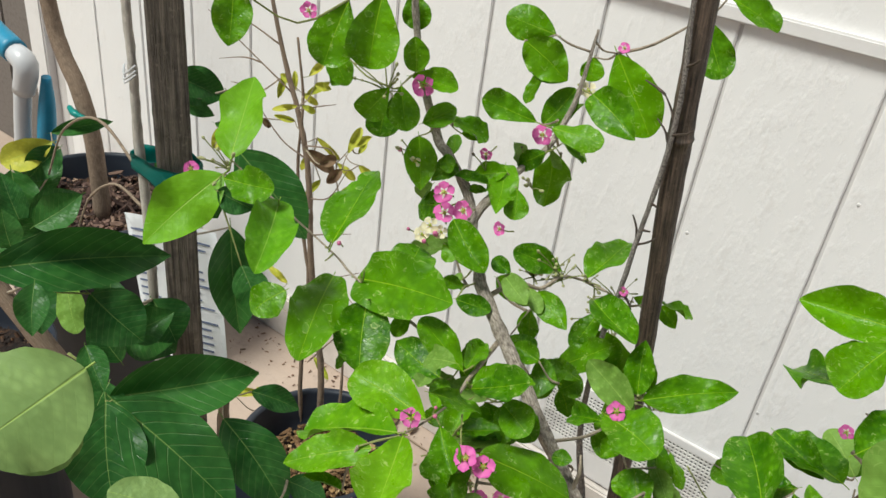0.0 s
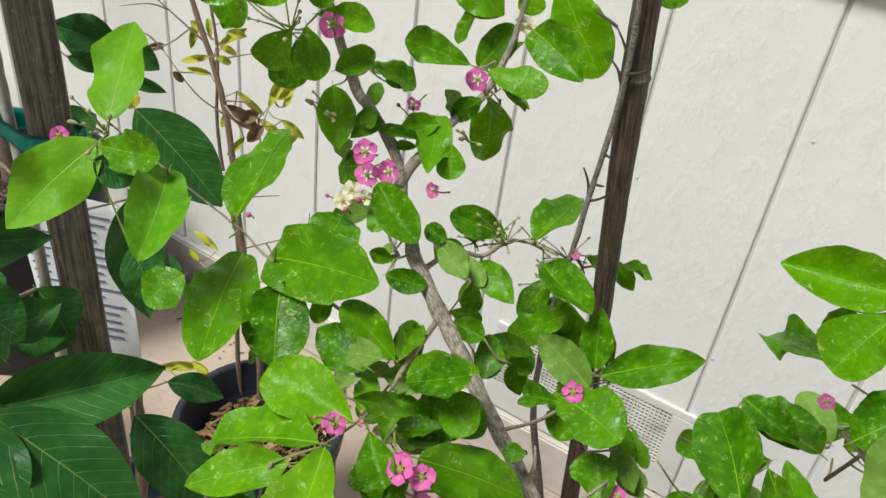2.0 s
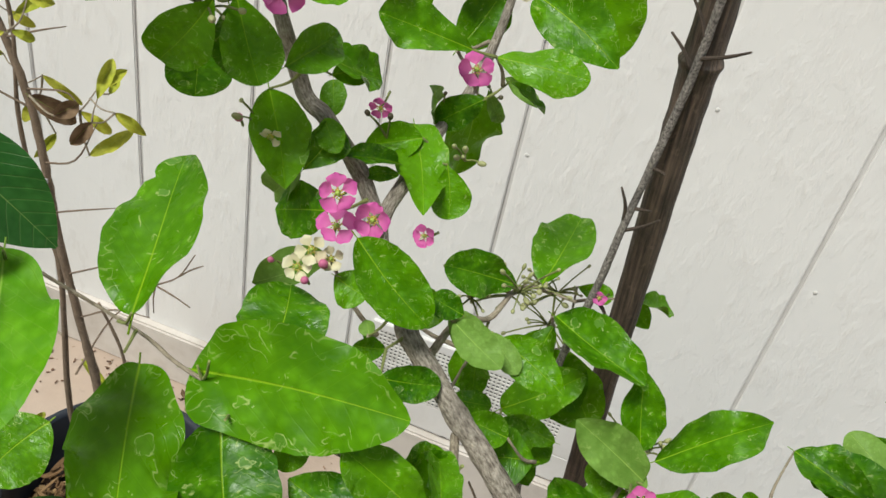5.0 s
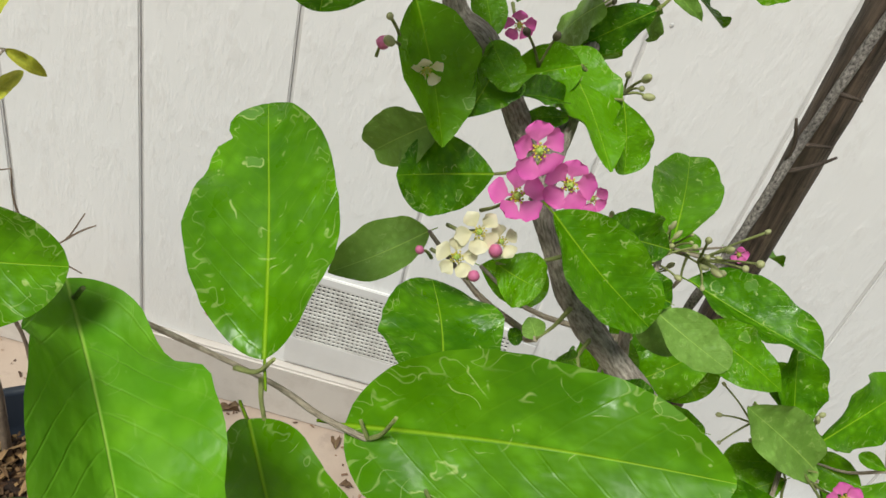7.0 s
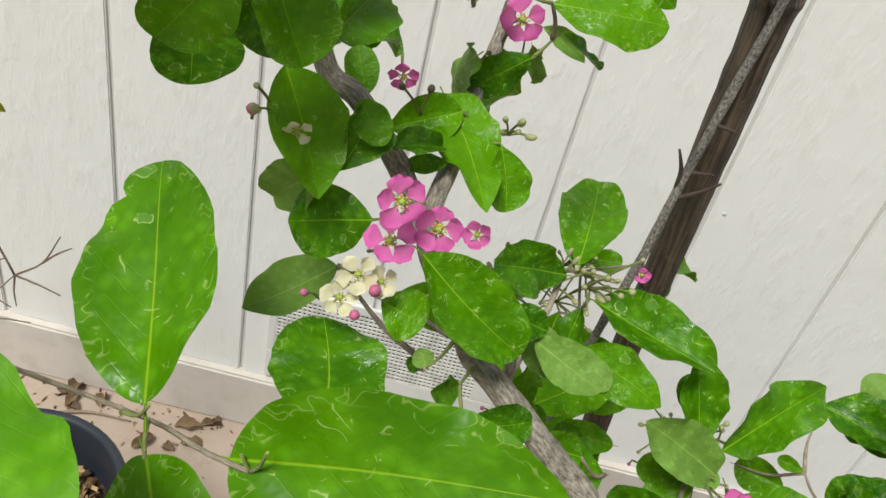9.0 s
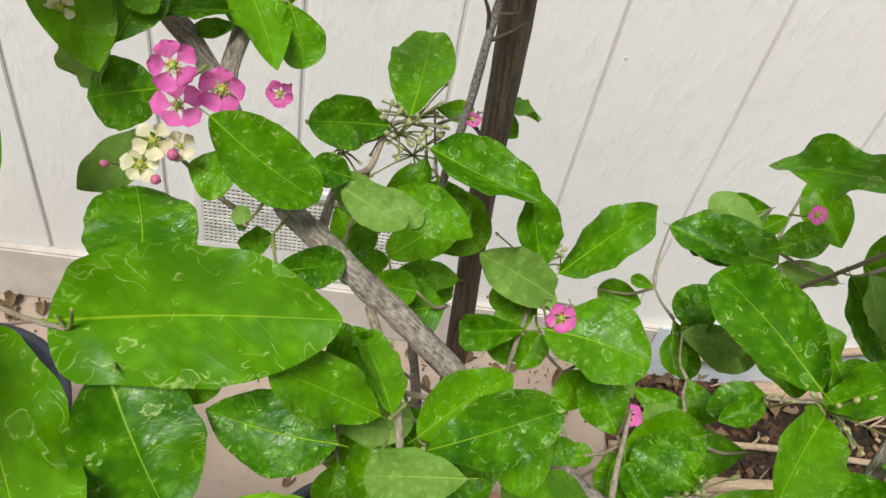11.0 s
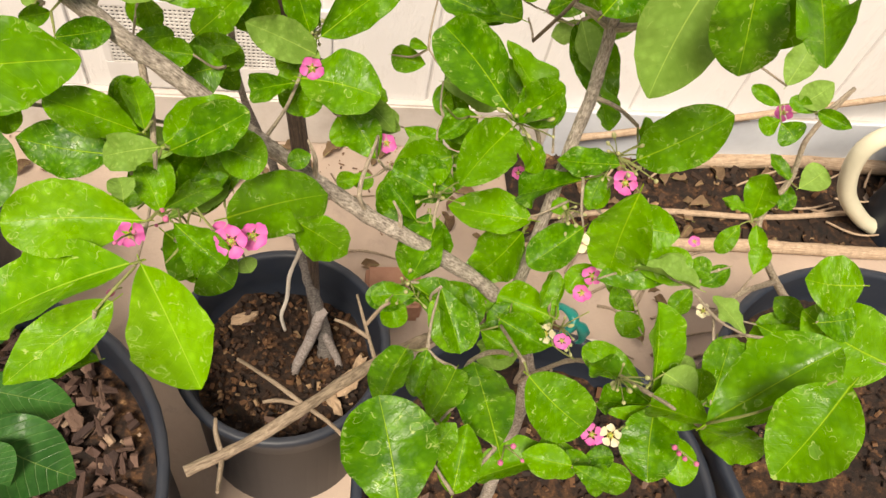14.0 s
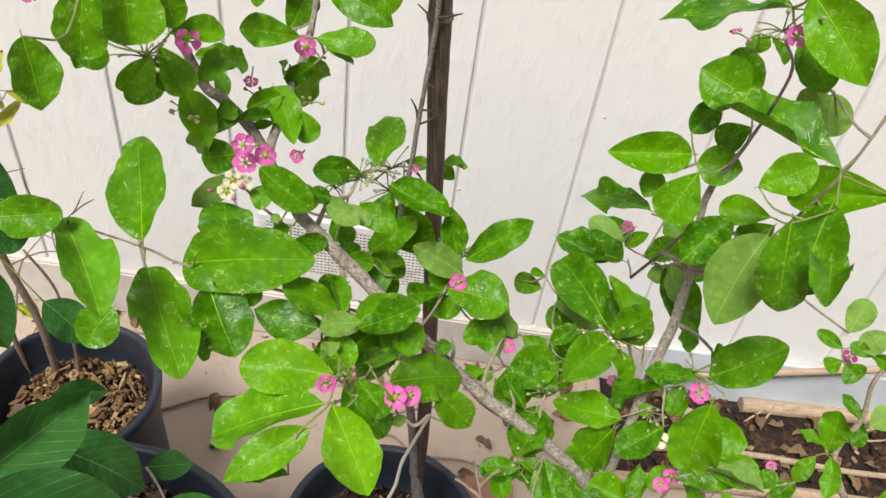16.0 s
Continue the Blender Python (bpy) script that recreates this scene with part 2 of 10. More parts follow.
LEAF_YELLOW = leaf_material("citrus_leaf", (0.30, 0.36, 0.03), (0.52, 0.50, 0.06), (0.5, 0.5, 0.08), miner=0.1, veins=0.2, rough=0.5)
LEAF_BROWN = leaf_material("dry_leaf", (0.10, 0.060, 0.038), (0.24, 0.155, 0.095), (0.28, 0.18, 0.10), miner=0.0, veins=0.2, rough=0.75)
BARK = bark("grey_bark", (0.15, 0.12, 0.095), (0.62, 0.545, 0.465), 0.8, 1.1, 0.88, 1.0)
BARK_PALE = bark("pale_bark", (0.36, 0.33, 0.29), (0.62, 0.58, 0.52), 2.0)
SHEET = plain_paint("plastic_sheet", (0.62, 0.66, 0.72), 0.5, (0.40, 0.42, 0.46), 0.5, 7)
BARK_TWIG = bark("twig_bark", (0.19, 0.15, 0.105), (0.50, 0.425, 0.325), 0.4, 2.2)
BARK_DEAD = bark("dead_wood", (0.15, 0.105, 0.07), (0.42, 0.33, 0.24), 0.5, 0.8)
BARK_BROWN = bark("brown_stem", (0.16, 0.11, 0.075), (0.28, 0.21, 0.15), 2.0)
BARK_SPECKLED = bark("speckled_stem", (0.045, 0.038, 0.034), (0.40, 0.36, 0.33), 0.35, 6.0)
BARK_ROOT = bark("grey_root", (0.20, 0.165, 0.15), (0.50, 0.44, 0.41), 0.6, 1.5)
STEM_GREEN = bark("green_stem", (0.20, 0.23, 0.06), (0.36, 0.40, 0.14), 2.0)
BAMBOO = bark("weathered_bamboo", (0.016, 0.012, 0.010), (0.15, 0.105, 0.078), 1.0, 0.09, 0.6, 0.6)
STAKE = bark("weathered_timber", (0.04, 0.033, 0.028), (0.20, 0.165, 0.135), 2.2, 0.02, 0.9, 0.9)
POT = plain_paint("pot_plastic", (0.021, 0.027, 0.040), 0.45, (0.075, 0.072, 0.07), 0.3, 8, spec=0.3)
SOIL = grainy("potting_soil", ((0.36, (0.004, 0.002, 0.0012)), (0.50, (0.020, 0.009, 0.0045)), (0.60, (0.085, 0.038, 0.015)), (0.70, (0.36, 0.21, 0.10))), 75, distance=0.01)
CHIPS = island("bark_chips", ((0.05, (0.026, 0.014, 0.011)), (0.45, (0.085, 0.046, 0.036)), (0.8, (0.19, 0.115, 0.085)), (0.98, (0.50, 0.37, 0.25))))
CHIP = grainy("bark_chip", ((0.1, (0.018, 0.010, 0.0095)), (0.5, (0.066, 0.036, 0.027)), (0.85, (0.16, 0.098, 0.07)), (0.97, (0.44, 0.32, 0.22))), 90, by_object=True)
LITTER = island("dry_litter", ((0.05, (0.05, 0.028, 0.018)), (0.5, (0.17, 0.095, 0.06)), (0.8, (0.30, 0.19, 0.12)), (0.97, (0.5, 0.38, 0.26))))
WOOD_PIECE = bark("pale_wood_piece", (0.22, 0.13, 0.085), (0.52, 0.39, 0.25), 2.0, 0.1)
CRUMBS = island("soil_crumbs", ((0.05, (0.008, 0.0045, 0.003)), (0.55, (0.034, 0.016, 0.008)), (0.80, (0.13, 0.06, 0.025)), (0.97, (0.50, 0.36, 0.21))))
SHREDS = island("wood_shreds", ((0.05, (0.028, 0.014, 0.006)), (0.40, (0.14, 0.075, 0.03)), (0.75, (0.34, 0.21, 0.09)), (0.97, (0.62, 0.48, 0.28))))
SHRED = grainy("wood_shred", ((0.1, (0.06, 0.03, 0.014)), (0.5, (0.22, 0.125, 0.055)), (0.85, (0.42, 0.28, 0.14)), (0.97, (0.60, 0.46, 0.28))), 90, by_object=True)
TAPE = plain_paint("teal_tape", (0.0, 0.22, 0.19), 0.35, (0.0, 0.10, 0.09), 0.3, 40)
PAPER = plain_paint("label_paper", (0.78, 0.79, 0.80), 0.6, (0.6, 0.6, 0.6), 0.15, 20)
INK = plain_paint("label_ink", (0.10, 0.13, 0.22), 0.6, amount=0.1)
VENTSHADE = plain_paint("vent_shade", (0.004, 0.0035, 0.0035), 0.9, amount=0.2)
VENTMESH = plain_paint("vent_metal", (0.72, 0.70, 0.67), 0.55, (0.16, 0.13, 0.11), 0.6, 30)
PVC = plain_paint("white_pipe", (0.55, 0.56, 0.58), 0.35, amount=0.2)
BLUE = plain_paint("blue_sleeve", (0.02, 0.24, 0.40), 0.45, (0.01, 0.13, 0.22), 0.4, 30)
BRICK = grainy("terracotta", ((0.2, (0.26, 0.12, 0.075)), (0.8, (0.46, 0.25, 0.17))), 50, 0.85, 0.4, 0.002)
TIMBER = bark("garden_edging", (0.30, 0.20, 0.13), (0.55, 0.42, 0.30), 1.5, 0.05)
CREAM = plain_paint("cream_plastic", (0.68, 0.66, 0.50), 0.4, amount=0.2)
FENCE = bark("dark_boards", (0.10, 0.085, 0.075), (0.22, 0.19, 0.17), 1.2, 0.05)
PINK = petal_material("pink_petal", (0.80, 0.235, 0.51), (0.76, 0.115, 0.48))
PALE = petal_material("cream_petal", (0.78, 0.72, 0.40), (0.88, 0.82, 0.62))
YELLOW = plain_paint("flower_heart", (0.55, 0.46, 0.05), 0.6, (0.30, 0.38, 0.06), 0.5, 300)
FRESH = plain_paint("flower_pistil", (0.34, 0.46, 0.08), 0.5, (0.50, 0.50, 0.12), 0.4, 300)
GREENBUD = plain_paint("green_bud", (0.36, 0.38, 0.17), 0.5, (0.26, 0.14, 0.10), 0.5, 200)
PINKBUD = plain_paint("pink_bud", (0.55, 0.13, 0.28), 0.5, (0.4, 0.2, 0.15), 0.3, 200)
BERRY = plain_paint("dry_berry", (0.10, 0.085, 0.05), 0.6, (0.05, 0.03, 0.02), 0.5, 200)
ROOT = plain_paint("pale_root", (0.70, 0.66, 0.58), 0.7, (0.5, 0.42, 0.32), 0.4, 60)

# ---- building helpers ----


def mesh_of(bm, name, material=None, smooth=False):
    me = bpy.data.meshes.new(name)
    bm.to_mesh(me)
    bm.free()
    if material:
        me.materials.append(material)
    if smooth:
        me.shade_smooth()
    return me


def part(name, bm, material, parent=None, label="", smooth=False):
    """Links a bmesh (or a mesh) as one object, under a thing or a part."""
    me = bm if isinstance(bm, bpy.types.Mesh) else mesh_of(bm, name, material, smooth)
    ob = new(name, me)
    if parent is not None:
        ob.parent = parent
        ob.matrix_parent_inverse = parent.matrix_world.inverted()
    if label:
        tagged(ob, label)
    return ob


def thing(name, x, y, z, label, category, group="", kind=""):
    ob = new(name)
    ob.location = (x, y, z)
    ob.empty_display_size = 0.05
    ob.matrix_world = Matrix.Translation((x, y, z))
    return tagged(ob, label, category, group, kind)


def box(bm, x0, y0, z0, x1, y1, z1, bevel=0.0):
    got = bmesh.ops.create_cube(bm, size=1, matrix=Matrix.Translation(((x0 + x1) / 2, (y0 + y1) / 2, (z0 + z1) / 2)) @ Matrix.Diagonal((x1 - x0, y1 - y0, z1 - z0, 1)))
    if bevel:
        edges = list({e for v in got["verts"] for e in v.link_edges})
        bmesh.ops.bevel(bm, geom=edges, offset=bevel, segments=2, affect="EDGES")
    return bm


def curve_points(points, steps=6):
    """Catmull-Rom through (x, y, z, radius) points."""
    p = [Vector(q) for q in points]
    p = [p[0] * 2 - p[1]] + p + [p[-1] * 2 - p[-2]]
    out = []
    for i in range(1, len(p) - 2):
        for k in range(steps):
            t = k / steps
            a, b, c, d = p[i - 1:i + 3]
            out.append(0.5 * ((2 * b) + (c - a) * t + (2 * a - 5 * b + 4 * c - d) * t * t + (3 * b - a - 3 * c + d) * t ** 3))
    out.append(p[-2])
    return out


def tube(bm, points, sides=8, steps=6, lumps=0.12, seed=0, cap=True):
    """A knobbly tube along (x, y, z, radius) points, with UV: round the tube, along it in metres times ten."""
    uv = bm.loops.layers.uv.verify()
    path = curve_points(points, steps)
    rings, run, old = [], 0.0, None
    for i, q in enumerate(path):
        c = q.to_3d() if len(q) == 3 else Vector(q[:3])
        nxt = Vector(path[min(i + 1, len(path) - 1)][:3])
        prv = Vector(path[max(i - 1, 0)][:3])
        d = (nxt - prv).normalized()
        if old is None:
            side = d.orthogonal().normalized()
        else:
            side = (old - old.dot(d) * d).normalized()
        old = side
        up = d.cross(side)
        if i:
            run += (c - Vector(path[i - 1][:3])).length
        ring = []
        for k in range(sides):
            a = 2 * math.pi * k / sides
            r = q[3] * (1 + lumps * noise.noise(Vector((c.x * 90 + seed, c.y * 90 + 3 * math.cos(a), c.z * 90 + 3 * math.sin(a)))))
            ring.append(bm.verts.new(c + r * (math.cos(a) * side + math.sin(a) * up)))
        rings.append((ring, run))
    for (r0, s0), (r1, s1) in zip(rings, rings[1:]):
        for k in range(sides):
            f = bm.faces.new((r0[k], r0[(k + 1) % sides], r1[(k + 1) % sides], r1[k]))
            f.smooth = True
            for lp, (u, w) in zip(f.loops, ((k, s0), (k + 1, s0), (k + 1, s1), (k, s1))):
                lp[uv].uv = (u / sides, w * 10)
    if cap:
        bm.faces.new(rings[0][0][::-1])
        bm.faces.new(rings[-1][0])
    return bm


def stick(name, points, material, parent, label="", sides=8, steps=6, lumps=0.3):
    return part(name, tube(bmesh.new(), points, sides, steps, lumps, len(points) * 1.7 + points[0][0] * 50), material, parent, label)


def lathe(bm, profile, segments=48):
    """Turns (radius, z) pairs round z into a closed skin."""
    rings = [[bm.verts.new((r * math.cos(2 * math.pi * k / segments), r * math.sin(2 * math.pi * k / segments), z)) for k in range(segments)] for r, z in profile]
    for a, b in zip(rings, rings[1:]):
        for k in range(segments):
            f = bm.faces.new((a[k], a[(k + 1) % segments], b[(k + 1) % segments], b[k]))
            f.smooth = True
    bm.faces.new(rings[0][::-1])
    bm.faces.new(rings[-1])
    return bm


# ---- ground and wall ----
WALL = 1.131          # face of the siding
PITCH, PHASE = 0.2032, 0.0828

bm = bmesh.new()
bmesh.ops.create_grid(bm, x_segments=2, y_segments=2, size=400)
ground = tagged(part("ground", bm, CONCRETE), "dusty pinkish concrete paving with stains", "paving", kind="structure")

bm = bmesh.new()
box(bm, -2.2, WALL + 0.005, 0.0, 4.0, WALL + 0.13, 2.6)
wall = tagged(part("wall_north", bm, GROOVE), "off-white painted wooden siding wall with vertical grooves", "wall", kind="structure")

bm = bmesh.new()
box(bm, -2.2, WALL - 0.016, 0.0, 4.0, WALL + 0.012, 0.121, 0.004)
tagged(part("baseboard", bm, FOOTING), "stained off-white base strip along the foot of the wall", "base strip", kind="structure")
bm = bmesh.new()
box(bm, -2.2, WALL - 0.012, 1.028, 4.0, WALL + 0.012, 1.05, 0.003)
tagged(part("trim", bm, TRIM), "painted flashing strip across the siding", "trim", kind="structure")
bm = bmesh.new()
box(bm, -2.28, WALL - 0.02, 0.0, -2.2, WALL + 0.13, 2.6, 0.004)
tagged(part("trim", bm, TRIM), "pale painted corner board at the end of the wall", "trim", kind="structure")

# dark boards beyond the corner
bm = bmesh.new()
for i in range(9):
    box(bm, -5.09 + i * 0.31, 1.20, 0.0, -4.79 + i * 0.31, 1.23, 1.9, 0.003)
box(bm, -5.09, 1.235, 0.0, -2.29, 1.26, 1.9)
tagged(part("wall_west", bm, FENCE), "dark weathered board fence beyond the corner", "fence", kind="structure")

# ---- vent in the foot of the wall ----
vent = thing("wall_vent", -0.29, WALL - 0.006, 0.13, "dirty white perforated metal foundation vent in the siding", "vent")
bm = bmesh.new()
for a in ((-0.485, 0.314, -0.100, 0.330), (-0.485, 0.130, -0.100, 0.190), (-0.485, 0.190, -0.472, 0.314), (-0.140, 0.190, -0.100, 0.314)):
    box(bm, a[0], WALL - 0.006, a[1], a[2], WALL, a[3], 0.0015)
part("frame", bm, TRIM, vent)
# near-black sheet on the wall face: its colour stands in for shade in the holes
bm = bmesh.new()
box(bm, -0.472, WALL - 0.002, 0.190, -0.140, WALL, 0.314)
part("backing", bm, VENTSHADE, vent, "near-black sheet painted as the shade behind the perforated screen")
bm = bmesh.new()
for i in range(45):
    x = -0.472 + i * 0.332 / 44
    box(bm, x - 0.0016, WALL - 0.0052, 0.190, x + 0.0016, WALL - 0.0028, 0.314)
for i in range(17):
    z = 0.190 + i * 0.124 / 16
    box(bm, -0.472, WALL - 0.0056, z - 0.0016, -0.140, WALL - 0.0032, z + 0.0016)
part("screen", bm, VENTMESH, vent, "rusty punched metal screen")

# ---- pots ----


def pot(x, y, r, h, soil, label, fill, chips=0, seed=0, mulch=False, shreds=False):
    """A black nursery pot with a rolled rim, its soil and loose bits on it."""
    rnd = random.Random(seed)
    ob = thing("plant_pot", x, y, 0, label, "plant pot", "nursery pots")
    bm = bmesh.new()
    rb = r * 0.88
    lathe(bm, [(rb * 0.5, 0.002), (rb, 0.0), (rb + 0.004, 0.008), (r - 0.014, h - 0.055), (r - 0.006, h - 0.05), (r - 0.001, h - 0.012), (r, h - 0.004), (r - 0.003, h),
               (r - 0.011, h), (r - 0.013, h - 0.006), (r - 0.018, h - 0.05), (r - 0.024, soil - 0.03), (r * 0.5, soil - 0.03)])
    bmesh.ops.translate(bm, verts=bm.verts, vec=(x, y, 0))
    part("shell", bm, POT, ob)
    bm = bmesh.new()
    bmesh.ops.create_circle(bm, cap_ends=True, cap_tris=True, segments=40, radius=r - 0.02)
    bmesh.ops.subdivide_edges(bm, edges=bm.edges, cuts=5, use_grid_fill=True)
    for v in bm.verts:
        d = v.co.length / r
        v.co.z = soil + 0.018 * noise.noise(v.co * 14 + Vector((seed, 0, 0))) + 0.008 * noise.noise(v.co * 60) - 0.01 * d
    bmesh.ops.translate(bm, verts=bm.verts, vec=(x, y, 0))
    part("soil", bm, SOIL, ob, fill, True)
    # loose crumbs, one mesh of many
    bm = bmesh.new()
    for _ in range(900 if mulch or shreds else 700):
        a, d = rnd.uniform(0, 6.283), (r - 0.03) * math.sqrt(rnd.random())
        s = rnd.uniform(0.003, 0.010) if mulch else rnd.uniform(0.0015, 0.006)
        m = Matrix.Translation((x + d * math.cos(a), y + d * math.sin(a), soil + 0.004 + 0.018 * noise.noise(Vector((d * math.cos(a), d * math.sin(a), 0)) * 14 + Vector((seed, 0, 0))))) @ Euler((rnd.uniform(-1, 1), rnd.uniform(-1, 1), rnd.uniform(0, 6))).to_matrix().to_4x4() @ Matrix.Diagonal((s * rnd.uniform(1, 2.4), s, s * rnd.uniform(0.3, 0.8), 1))
        bmesh.ops.create_cube(bm, size=1, matrix=m)
    tagged(part("loose_soil", bm, SHREDS if shreds else CHIPS if mulch else CRUMBS, ob), kind="stuff")
    for i in range(chips):
        a, d = rnd.uniform(0, 6.283), (r - 0.04) * math.sqrt(rnd.random())
        q = part("wood_shred" if shreds else "bark_chip", (SHRED_MESHES if shreds else CHIP_MESHES)[i % 8], None, ob)
        s = rnd.uniform(0.25, 0.8) if mulch else rnd.uniform(0.2, 0.55)
        q.matrix_world = Matrix.Translation((x + d * math.cos(a), y + d * math.sin(a), soil + 0.016 + 0.018 * noise.noise(Vector((d * math.cos(a), d * math.sin(a), 0)) * 14 + Vector((seed, 0, 0))))) @ Euler((rnd.uniform(-0.5, 0.5), rnd.uniform(-0.5, 0.5), rnd.uniform(0, 6))).to_matrix().to_4x4() @ Matrix.Diagonal((s * rnd.uniform(0.8, 1.9), s * rnd.uniform(0.4, 1), s, 1))
    return ob


def chip_mesh(seed, n=0, ragged=0.45, material=None):
    """A flat broken chip: ragged outline, rounded upper edge, split ends, hollowed top."""
    rnd = random.Random(seed)
    bm = bmesh.new()
    n = n or rnd.randint(7, 9)
    thick = rnd.uniform(0.0025, 0.005)
    ring = []
    for k in range(n):
        a = 2 * math.pi * (k + rnd.uniform(-0.3, 0.3)) / n
        w = 1 + rnd.uniform(-ragged, ragged * 0.5)
        ring.append(Vector((0.026 * math.cos(a) * w, 0.014 * math.sin(a) * w, rnd.uniform(-0.0015, 0.0015) + 0.003 * math.cos(a) ** 2)))
    low = [bm.verts.new(v) for v in ring]
    mid = [bm.verts.new(v * rnd.uniform(0.92, 1.02) + Vector((0, 0, thick * rnd.uniform(0.55, 0.8)))) for v in ring]
    top = [bm.verts.new(v * rnd.uniform(0.55, 0.78) + Vector((0, 0, thick * rnd.uniform(0.85, 1.15)))) for v in ring]
    bm.faces.new(low[::-1])
    hub = bm.verts.new((0, 0, thick * 0.9))
    for k in range(n):
        j = (k + 1) % n
        bm.faces.new((low[k], low[j], mid[j], mid[k]))
        bm.faces.new((mid[k], mid[j], top[j], top[k]))
        bm.faces.new((top[k], top[j], hub))
    return mesh_of(bm, "bark_chip", material or CHIP)


CHIP_MESHES = [chip_mesh(i) for i in range(12)]
SHRED_MESHES = [chip_mesh(20 + i, material=SHRED) for i in range(8)]
WOOD_MESHES = [chip_mesh(40 + i, 16, 0.28, WOOD_PIECE) for i in range(3)]

pot(-0.160, 0.537, 0.138, 0.310, 0.235, "black plastic nursery pot of dark soil holding a bare stem", "dark crumbly potting soil", 5, 1)
pot(-0.502, 0.326, 0.238, 0.400, 0.345, "large black plastic nursery pot topped with bark mulch", "bark mulch", 270, 2, True)
pot(-0.648, 0.680, 0.130, 0.335, 0.275, "black plastic nursery pot of wood chips with a thin citrus", "wood chips", 90, 3, shreds=True)
pot(0.562, 0.354, 0.237, 0.430, 0.375, "large black plastic nursery pot of pale gritty soil", "pale gritty soil", 20, 4)
pot(0.125, 0.312, 0.205, 0.400, 0.34, "black plastic nursery pot under the flowering cherry bush", "dark potting soil", 25, 5)
pot(-1.46, 0.80, 0.20, 0.42, 0.37, "black plastic nursery pot of bark chips with a brown trunk", "bark chips", 60, 6, True)
pot(-1.17, 0.33, 0.19, 0.40, 0.345, "black plastic nursery pot of brown soil beside the mango", "brown soil", 8, 7)

for x, y, z, a, b, turn in ((-0.078, 0.500, 0.252, 1.5, 1.3, 0.6), (-0.095, 0.478, 0.250, 1.1, 0.8, 2.1), (-0.060, 0.525, 0.248, 1.0, 0.9, 1.2), (-0.215, 0.60, 0.247, 1.2, 0.8, 0.2)):
    q = tagged(part("wood_piece", WOOD_MESHES[int(turn * 10) % 3], None), "pale broken piece of bark lying on the potting soil", "wood piece", "wood pieces")
    q.matrix_world = Matrix.Translation((x, y, z)) @ Euler((0.2, -0.25, turn)).to_matrix().to_4x4() @ Matrix.Diagonal((a * 0.75, b * 0.75, 1.2, 1))

# ---- leaves ----


FORMS = {  # taper towards the base, towards the tip
    "oval": (0.66, 0.60), "egg": (0.84, 0.56), "spoon": (1.08, 0.54), "acute": (0.72, 0.86), "broad": (0.58, 0.50), "point": (0.62, 0.78), "heart": (0.50, 0.60), "notched": (0.60, 0.64), "bitten": (0.80, 0.58), "lance": (0.80, 0.92)}


